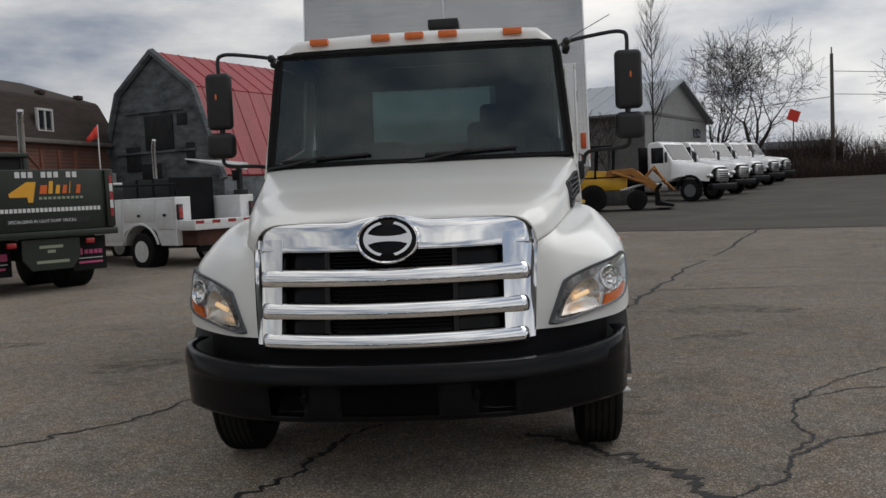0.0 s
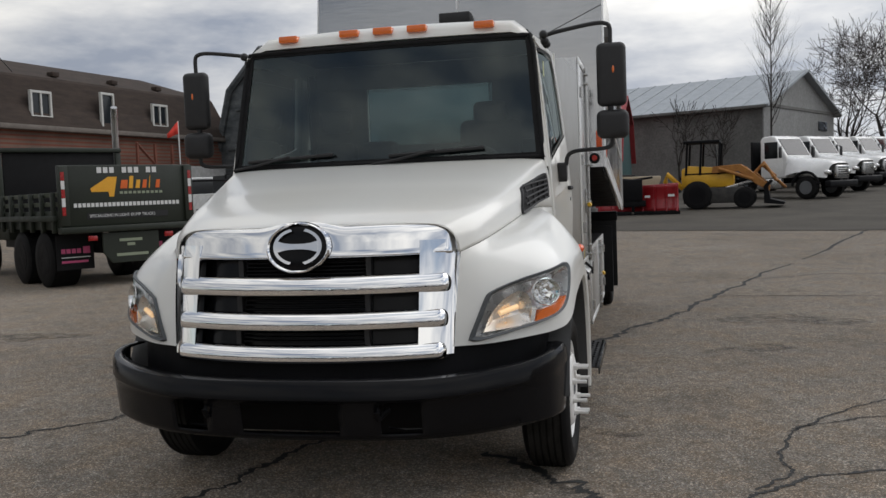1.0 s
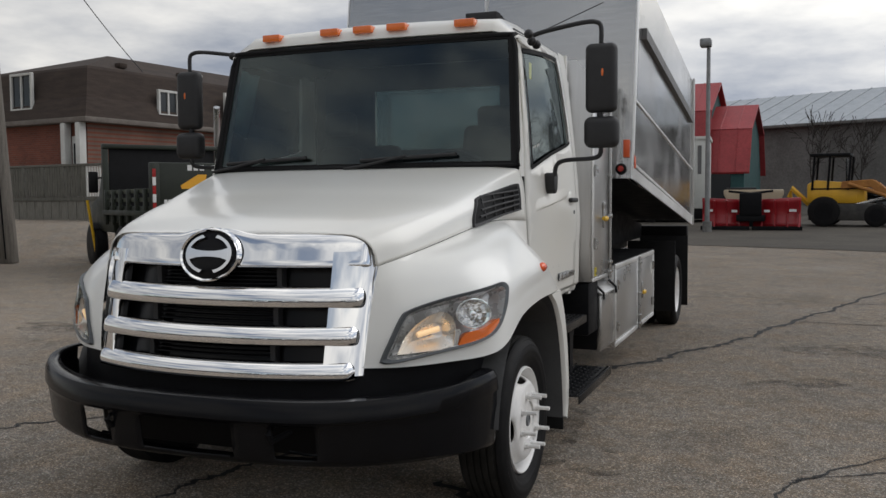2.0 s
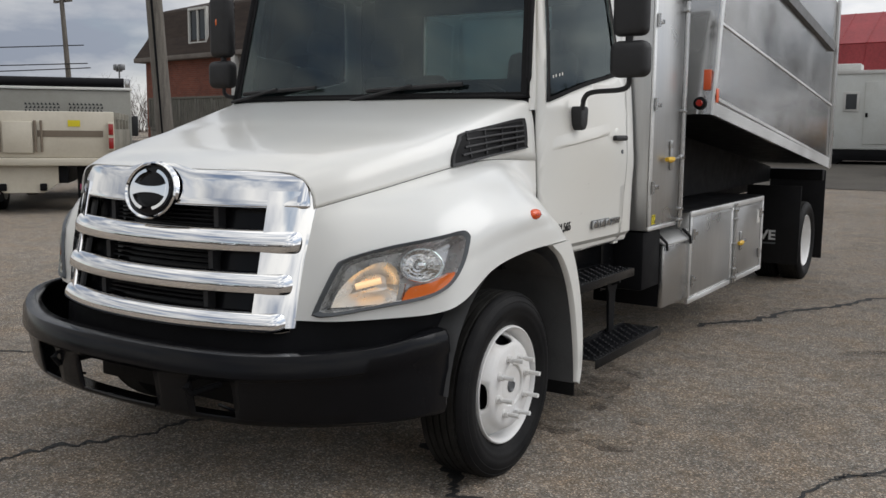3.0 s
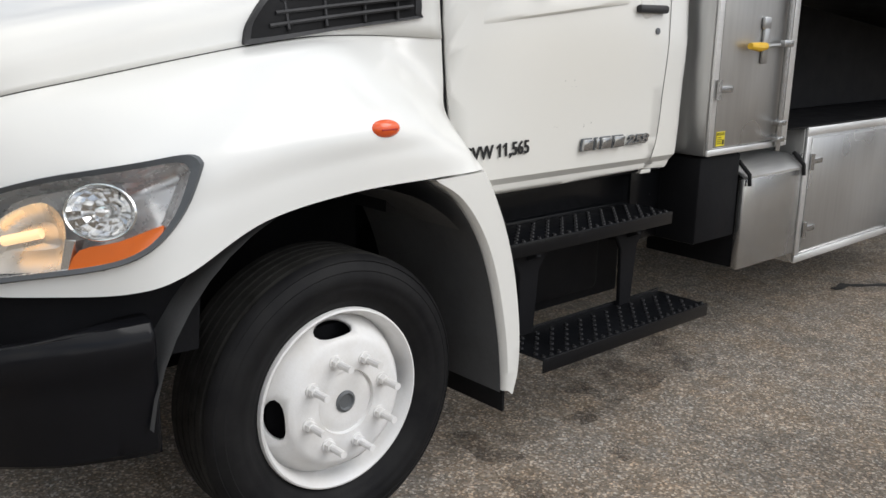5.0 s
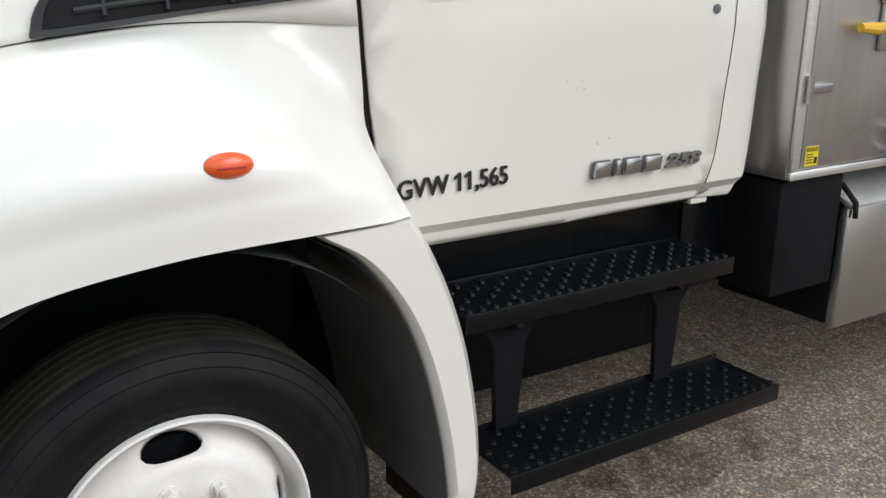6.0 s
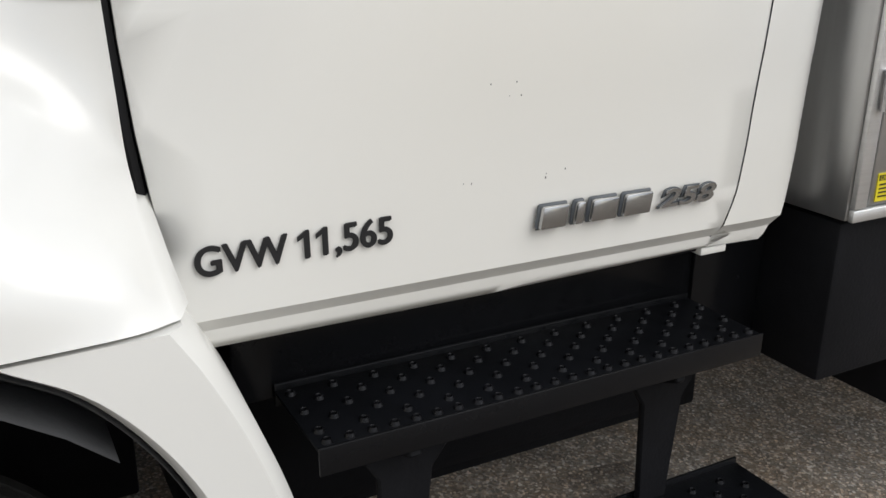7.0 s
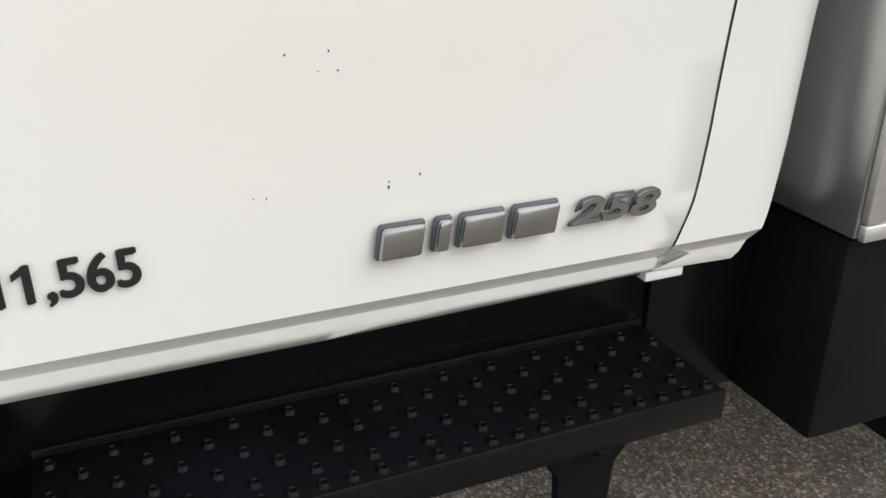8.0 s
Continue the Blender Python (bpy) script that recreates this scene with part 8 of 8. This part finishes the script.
def tree_mesh(seed, height, fork, spread, levels, trunk_r, twig=0.026, lean=0.0, side_twigs=3):
    """Trunk and branch meshes of a leafless tree: limbs that fork again and again and curve upwards."""
    rnd = random.Random(seed)
    trunk, crown = bmesh.new(), bmesh.new()
    def turned(d, angle, az):
        a = d.orthogonal().normalized()
        b = d.cross(a)
        return (d * math.cos(angle) + (a * math.cos(az) + b * math.sin(az)) * math.sin(angle)).normalized()
    def grow(p, d, length, r, level):
        pts, radii = [p], [r]
        n = 5 if level < 3 else 3
        end = max(r * (0.8 if level == 0 else 0.55), twig * 0.5)
        for i in range(n):
            wobble = Vector((rnd.uniform(-1, 1), rnd.uniform(-1, 1), rnd.uniform(-0.7, 0.8))) * 0.16
            lift = Vector((0, 0, 0.07 if level < 3 else 0.03))
            d = (d + wobble * (0.35 if level == 0 else 1.0) + lift).normalized()
            p = p + d * (length / n)
            pts.append(p)
            radii.append(r + (end - r) * (i + 1) / n)
        tube(trunk if level == 0 else crown, pts, r, 8 if level == 0 else (5 if level < 2 else 3), radii)
        if level >= levels:
            return
        count = rnd.choice((2, 2, 3)) if level else rnd.choice((3, 4))
        az = rnd.uniform(0, 6.283)
        for k in range(count):
            ang = spread * (rnd.uniform(0.55, 1.15) if level == 0 else rnd.uniform(0.45, 1.1))
            grow(p, turned(d, ang, az + 6.283 * k / count + rnd.uniform(-0.5, 0.5)), length * (rnd.uniform(0.72, 0.95) if level else height * (1 - fork) * 0.36 / length), end * rnd.uniform(0.62, 0.85), level + 1)
        if level:
            for _ in range(side_twigs):
                f = rnd.uniform(0.25, 0.95)
                i = min(int(f * n), n - 1)
                q = pts[i].lerp(pts[i + 1], f * n - i)
                grow(q, turned(d, spread * rnd.uniform(0.9, 1.7), rnd.uniform(0, 6.283)), length * rnd.uniform(0.4, 0.7), max(radii[i] * 0.42, twig * 0.6), max(level + 2, levels - 1))
    grow(Vector((0, 0, 0)), Vector((lean, 0, 1)).normalized(), height * fork, trunk_r, 0)
    return trunk, crown


def pole_tree(seed, height, trunk_r, limbs):
    """A slender tree: one leader with short rising side branches."""
    rnd = random.Random(seed)
    trunk, crown = bmesh.new(), bmesh.new()
    pts = [Vector((0.10 * math.sin(2.3 * f) + rnd.uniform(-0.03, 0.03), 0.08 * math.sin(3.1 * f), height * f)) for f in np.linspace(0, 1, 12)]
    tube(trunk, pts, trunk_r, 8, [trunk_r * (1.05 - 0.95 * f) for f in np.linspace(0, 1, 12)])
    def twig(p, d, length, r, level):
        line, radii = [p], [r]
        for i in range(4):
            d = (d + Vector((rnd.uniform(-0.2, 0.2), rnd.uniform(-0.2, 0.2), 0.18))).normalized()
            p = p + d * length / 4
            line.append(p)
            radii.append(r * (1 - 0.18 * (i + 1)))
        tube(crown, line, r, 4, radii)
        if level < 2:
            for i in range(5 - level):
                a = rnd.uniform(0, 6.283)
                k = rnd.randint(1, 4)
                twig(line[k], (d + Vector((math.cos(a), math.sin(a), 0.3)) * 0.7).normalized(), length * rnd.uniform(0.3, 0.6), radii[k] * 0.6, level + 1)
    for k in range(limbs):
        f = rnd.uniform(0.30, 0.97)
        i = min(int(f * 11), 10)
        a = rnd.uniform(0, 6.283)
        twig(pts[i].lerp(pts[i + 1], f * 11 - i), Vector((math.cos(a) * 0.75, math.sin(a) * 0.75, 0.85)).normalized(), height * rnd.uniform(0.15, 0.27) * (1.3 - 0.8 * f), 0.017, 0)
    return trunk, crown


def build_trees():
    def put(x, y, turn, meshes, label):
        ob = thing("tree", label, "tree", pose(x, y, gz(x, y), 0, 0, turn), group="bare trees")
        part("trunk", meshes[0], BARK, ob)
        tagged(part("crown", meshes[1], BARK, ob, "bare twigs", smooth=False), kind="stuff")
    wide = "wide bare tree with dense fine branches"
    small = "small bare tree before a grey wall"
    put(7.9, 46.5, 40, pole_tree(1, 10.6, 0.07, 62), "slender bare tree with fine upright twigs")
    for x, y, seed, h, fork, spread, levels, r, label in (
        (15.6, 66.0, 2, 8.4, 0.22, 0.78, 6, 0.24, wide), (18.8, 68.5, 3, 9.4, 0.22, 0.78, 6, 0.28, wide),
        (30.5, 62.0, 5, 8.4, 0.22, 0.72, 6, 0.26, wide), (38.0, 66.0, 9, 7.0, 0.24, 0.66, 6, 0.2, wide),
        (3.2, 47.0, 6, 4.6, 0.3, 0.5, 4, 0.07, small), (5.6, 48.0, 7, 4.2, 0.3, 0.5, 4, 0.07, small)):
        put(x, y, 40 * seed, tree_mesh(seed, h, fork, spread, levels, r, 0.030), label)
    rnd = random.Random(5)
    ob = thing("conifer", "dark green conifer behind the parked trucks", "tree", pose(-40.0, 17.9, 0) @ Matrix.Scale(1.3, 4))
    part("trunk", rod(bmesh.new(), (0, 0, 0), (0, 0, 5.2), 0.16, 8, 0.03), BARK, ob)
    bm = bmesh.new()
    for k in range(5200):
        z = rnd.uniform(0.6, 5.4)
        rr = (5.6 - z) * 0.36 * rnd.uniform(0.25, 1.05)
        a = rnd.uniform(0, 6.283)
        c = Vector((rr * math.cos(a), rr * math.sin(a), z - 0.15 * rr))
        o = Vector((math.cos(a), math.sin(a), -0.25)) * rnd.uniform(0.10, 0.20)
        s = Vector((-math.sin(a), math.cos(a), rnd.uniform(-0.3, 0.3))) * 0.035
        bm.faces.new([bm.verts.new(c - s), bm.verts.new(c + o), bm.verts.new(c + s), bm.verts.new(c + Vector((0, 0, 0.07)))])
    tagged(part("crown", bm, CONIFER, ob, "needled boughs", smooth=False), kind="stuff")


def scrub(name, label, spots, seed, density):
    """Leafless scrub: tufts of fine stems, joined as one mass."""
    rnd = random.Random(seed)
    verts, faces = [], []
    for x0, x1, y0, y1, h in spots:
        for _ in range(int(density * (x1 - x0) * (y1 - y0))):
            x, y = rnd.uniform(x0, x1), rnd.uniform(y0, y1)
            z = gz(x, y)
            hh = h * rnd.uniform(0.45, 1.0) * (0.8 + 0.25 * math.sin(x * 0.7) * math.cos(y * 0.4 + x * 0.23))
            p, d = Vector((x, y, z)), Vector((rnd.uniform(-0.5, 0.5), rnd.uniform(-0.5, 0.5), 1))
            for _ in range(4):
                q = p + d.normalized() * hh / 4
                w = 0.016
                side = Vector((rnd.uniform(-1, 1), rnd.uniform(-1, 1), 0)).normalized() * w
                i = len(verts)
                verts += [p - side, p + side, q + side * 0.6, q - side * 0.6]
                faces.append((i, i + 1, i + 2, i + 3))
                for _ in range(3):
                    a, b = rnd.uniform(0, 6.283), rnd.uniform(0.3, 0.7)
                    e = q + Vector((math.cos(a) * b, math.sin(a) * b, rnd.uniform(-0.1, 0.6))) * hh * 0.22
                    i = len(verts)
                    verts += [q - side * 0.5, q + side * 0.5, e]
                    faces.append((i, i + 1, i + 2))
                p, d = q, d + Vector((rnd.uniform(-0.5, 0.5), rnd.uniform(-0.5, 0.5), 0))
    me = bpy.data.meshes.new(name)
    me.from_pydata([tuple(v) for v in verts], [], faces)
    me.materials.append(TWIG)
    ob = new(name, me)
    tagged(ob, label, "scrub", kind="stuff")


def build_ground_marks():
    def ribbon(name, pts, w, seed, mat_=None, label="dark crack in the asphalt"):
        rnd = random.Random(seed)
        line = catmull(np.array(pts), 22)
        bm = bmesh.new()
        rows, off, wide = [], 0.0, 0.7
        for i, p in enumerate(line):
            d = line[min(i + 1, len(line) - 1)] - line[max(i - 1, 0)]
            nrm = np.array([-d[1], d[0]]) / (np.hypot(*d) + 1e-6)
            off = 0.82 * off + rnd.uniform(-1, 1) * w * 0.9
            wide = 0.7 * wide + 0.3 * rnd.uniform(0.05, 1.5)
            ww = w * wide * rnd.uniform(0.6, 1.1)
            a, b = p + nrm * (off - ww), p + nrm * (off + ww)
            rows.append([(a[0], a[1], gz(*a) + 0.004), (b[0], b[1], gz(*b) + 0.004)])
        skin(bm, rows, flip=True)
        ob = part(name, bm, mat_ or CRACK, None, smooth=False)
        if ob.data.polygons and ob.data.polygons[0].normal.z < 0:
            ob.data.flip_normals()
        tagged(ob, label, "crack", kind="structure")
    ribbon("crack_1", [(7.4, 21.5), (5.85, 17.6), (3.72, 12.2), (2.58, 9.1), (1.87, 7.0), (1.3, 5.6), (0.9, 4.7)], 0.045, 1)
    ribbon("crack_2", [(2.4, 8.35), (3.4, 8.27), (4.45, 8.25), (5.4, 8.3), (7.2, 8.0)], 0.022, 2)
    ribbon("crack_3", [(4.2, 3.7), (3.34, 3.0), (2.9, 2.62), (2.47, 2.1), (2.32, 1.82), (2.20, 1.35), (2.22, 1.15), (2.0, 0.85)], 0.013, 3)
    ribbon("crack_4", [(3.4, 1.5), (2.65, 1.21), (2.3, 1.06), (2.05, 0.82), (1.92, 0.6), (1.84, 0.40), (1.55, 0.16), (1.3, -0.2)], 0.015, 4)
    ribbon("crack_5", [(-4.6, 0.6), (-2.63, 1.29), (-2.45, 1.5), (-2.2, 1.7), (-2.0, 2.1), (-1.85, 2.42), (-1.2, 3.0)], 0.02, 5)
    ribbon("crack_6", [(0.6, 1.3), (1.06, 0.92), (1.25, 0.68), (1.43, 0.36), (1.6, 0.05)], 0.045, 6)
    ribbon("crack_7", [(-0.95, -0.1), (-0.8, 0.28), (-0.65, 0.6), (-0.5, 1.06), (-0.3, 1.6)], 0.03, 7)
    ribbon("crack_8", [(2.34, 1.95), (2.45, 2.05), (2.9, 2.3), (3.6, 2.35)], 0.012, 8)
    ribbon("crack_9", [(4.0, 14.5), (6.5, 13.8), (9.5, 14.2), (13, 13.6)], 0.03, 9)
    ribbon("crack_10", [(1.5, 11.0), (3.0, 10.4), (4.2, 10.9), (6.0, 10.5)], 0.02, 10)
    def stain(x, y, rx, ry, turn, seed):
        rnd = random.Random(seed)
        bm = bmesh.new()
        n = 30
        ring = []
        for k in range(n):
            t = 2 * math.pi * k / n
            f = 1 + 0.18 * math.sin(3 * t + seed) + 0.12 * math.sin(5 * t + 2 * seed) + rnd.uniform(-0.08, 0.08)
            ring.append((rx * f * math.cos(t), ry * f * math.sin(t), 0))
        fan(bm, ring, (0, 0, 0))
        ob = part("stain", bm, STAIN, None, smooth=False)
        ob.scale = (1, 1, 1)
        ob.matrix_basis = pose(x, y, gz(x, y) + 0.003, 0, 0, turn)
        tagged(ob, "dark ragged stain on the asphalt", "stain", kind="structure")
    # the last entry darkens the ground behind the cab steps
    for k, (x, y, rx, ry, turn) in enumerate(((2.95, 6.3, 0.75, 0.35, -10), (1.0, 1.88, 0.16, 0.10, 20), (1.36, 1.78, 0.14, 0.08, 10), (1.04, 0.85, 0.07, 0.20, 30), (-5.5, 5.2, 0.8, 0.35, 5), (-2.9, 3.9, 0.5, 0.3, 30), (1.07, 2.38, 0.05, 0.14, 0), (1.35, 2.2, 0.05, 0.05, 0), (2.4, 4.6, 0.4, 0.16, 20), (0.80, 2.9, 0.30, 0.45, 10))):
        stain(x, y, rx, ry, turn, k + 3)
    # darker drive lane across the yard
    bm = bmesh.new()
    xs = [-60, -40, -25, -15, -8, -3, 0, 3, 6, 9, 13, 18, 25, 40, 70]
    rows = []
    for f in np.linspace(0, 1, 8):
        rows.append([(x, (21.5 - 0.30 * x * (x > 0) + 0.4 * math.sin(x)) * (1 - f) + (60.0 + 0.10 * x + 0.5 * math.sin(x * 0.7)) * f, 0) for x in xs])
    rows = [[(x, max(y, 12.0), gz(x, max(y, 12.0)) + 0.012) for x, y, _ in r] for r in rows]
    skin(bm, rows, flip=True)
    tagged(part("road", bm, DARK_ASPHALT, None), "darker smoother asphalt lane crossing the yard", "road", kind="structure")


def make_dark_asphalt():
    k = Nodes("dark_asphalt")
    base = k.ramp(k.noise(120, 4, 0.7), (0.3, (0.055, 0.050, 0.044)), (0.7, (0.125, 0.116, 0.103)))
    k.put("Base Color", k.mix(1.0, base, k.ramp(k.noise(0.5, 6, 0.6), (0.3, (0.75, 0.75, 0.75)), (0.7, (1.15, 1.13, 1.1))), "MULTIPLY")).put("Roughness", 0.9).put("Specular IOR Level", 0.1)
    k.bump(k.noise(160, 3), 0.4, 0.005)
    return k.m


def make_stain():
    k = Nodes("dark_stain")
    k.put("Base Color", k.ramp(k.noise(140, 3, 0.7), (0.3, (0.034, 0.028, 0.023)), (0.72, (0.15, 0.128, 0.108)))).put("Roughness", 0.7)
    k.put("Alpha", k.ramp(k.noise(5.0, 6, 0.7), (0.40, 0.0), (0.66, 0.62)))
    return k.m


SHED_DARK = make_rough("dark_blue_shed", (0.018, 0.02, 0.026), (0.035, 0.038, 0.048), 1.5)
DARK_STEEL = make_rough("dark_greasy_steel", (0.02, 0.02, 0.02), (0.06, 0.056, 0.05), 3.0, 0.7)
RUST_STEEL = make_rough("rusty_brown_steel", (0.05, 0.022, 0.016), (0.11, 0.045, 0.032), 3.0)
RUST_WOOD = make_rough("reddish_wood", (0.16, 0.055, 0.035), (0.24, 0.09, 0.06), 2.0)
CREAM_PLASTIC = paint("beige_plastic", (0.5, 0.42, 0.30), 0.5, 0.0, dirt=0.12, grain=4)
TRAILER_WHITE = paint("trailer_white", (0.60, 0.62, 0.60), 0.45, 0.05, dirt=0.08, grain=3)
OLIVE_WOOD = make_rough("grey_green_boards", (0.05, 0.06, 0.04), (0.10, 0.105, 0.08), 2.5)
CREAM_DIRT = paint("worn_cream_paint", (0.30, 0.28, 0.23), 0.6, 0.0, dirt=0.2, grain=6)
PALE_INK = lettering_paint("pale_green_ink", (0.30, 0.34, 0.24))
CRACK = make_rough("tarred_crack", (0.010, 0.010, 0.010), (0.03, 0.029, 0.028), 8.0, 0.8)
DARK_ASPHALT = make_dark_asphalt()
STAIN = make_stain()

build_house()
build_barns()
build_shed()
build_truck_row()
build_backhoe()
build_plow()
build_trailer()
build_dump_neighbour()
build_service_truck()
build_cream_truck()
build_dark_shed()
build_poles()
build_trees()
scrub("roadside_scrub", "brown leafless scrub along the yard's far edge", [(21, 34, 64, 68, 2.3), (34, 62, 62, 68, 4.2), (20, 60, 70, 74, 4.6)], 3, 50)
scrub("rear_thicket", "dark leafless thicket across the road, mirrored in the chrome", [(-70, 90, -38, -30, 6.5)], 8, 9)
scrub("far_thicket", "brown leafless thicket far behind the yard", [(-120, -38, 60, 66, 6.5), (-60, 20, 96, 100, 7.0), (20, 120, 96, 100, 7.0)], 4, 7)
build_ground_marks()
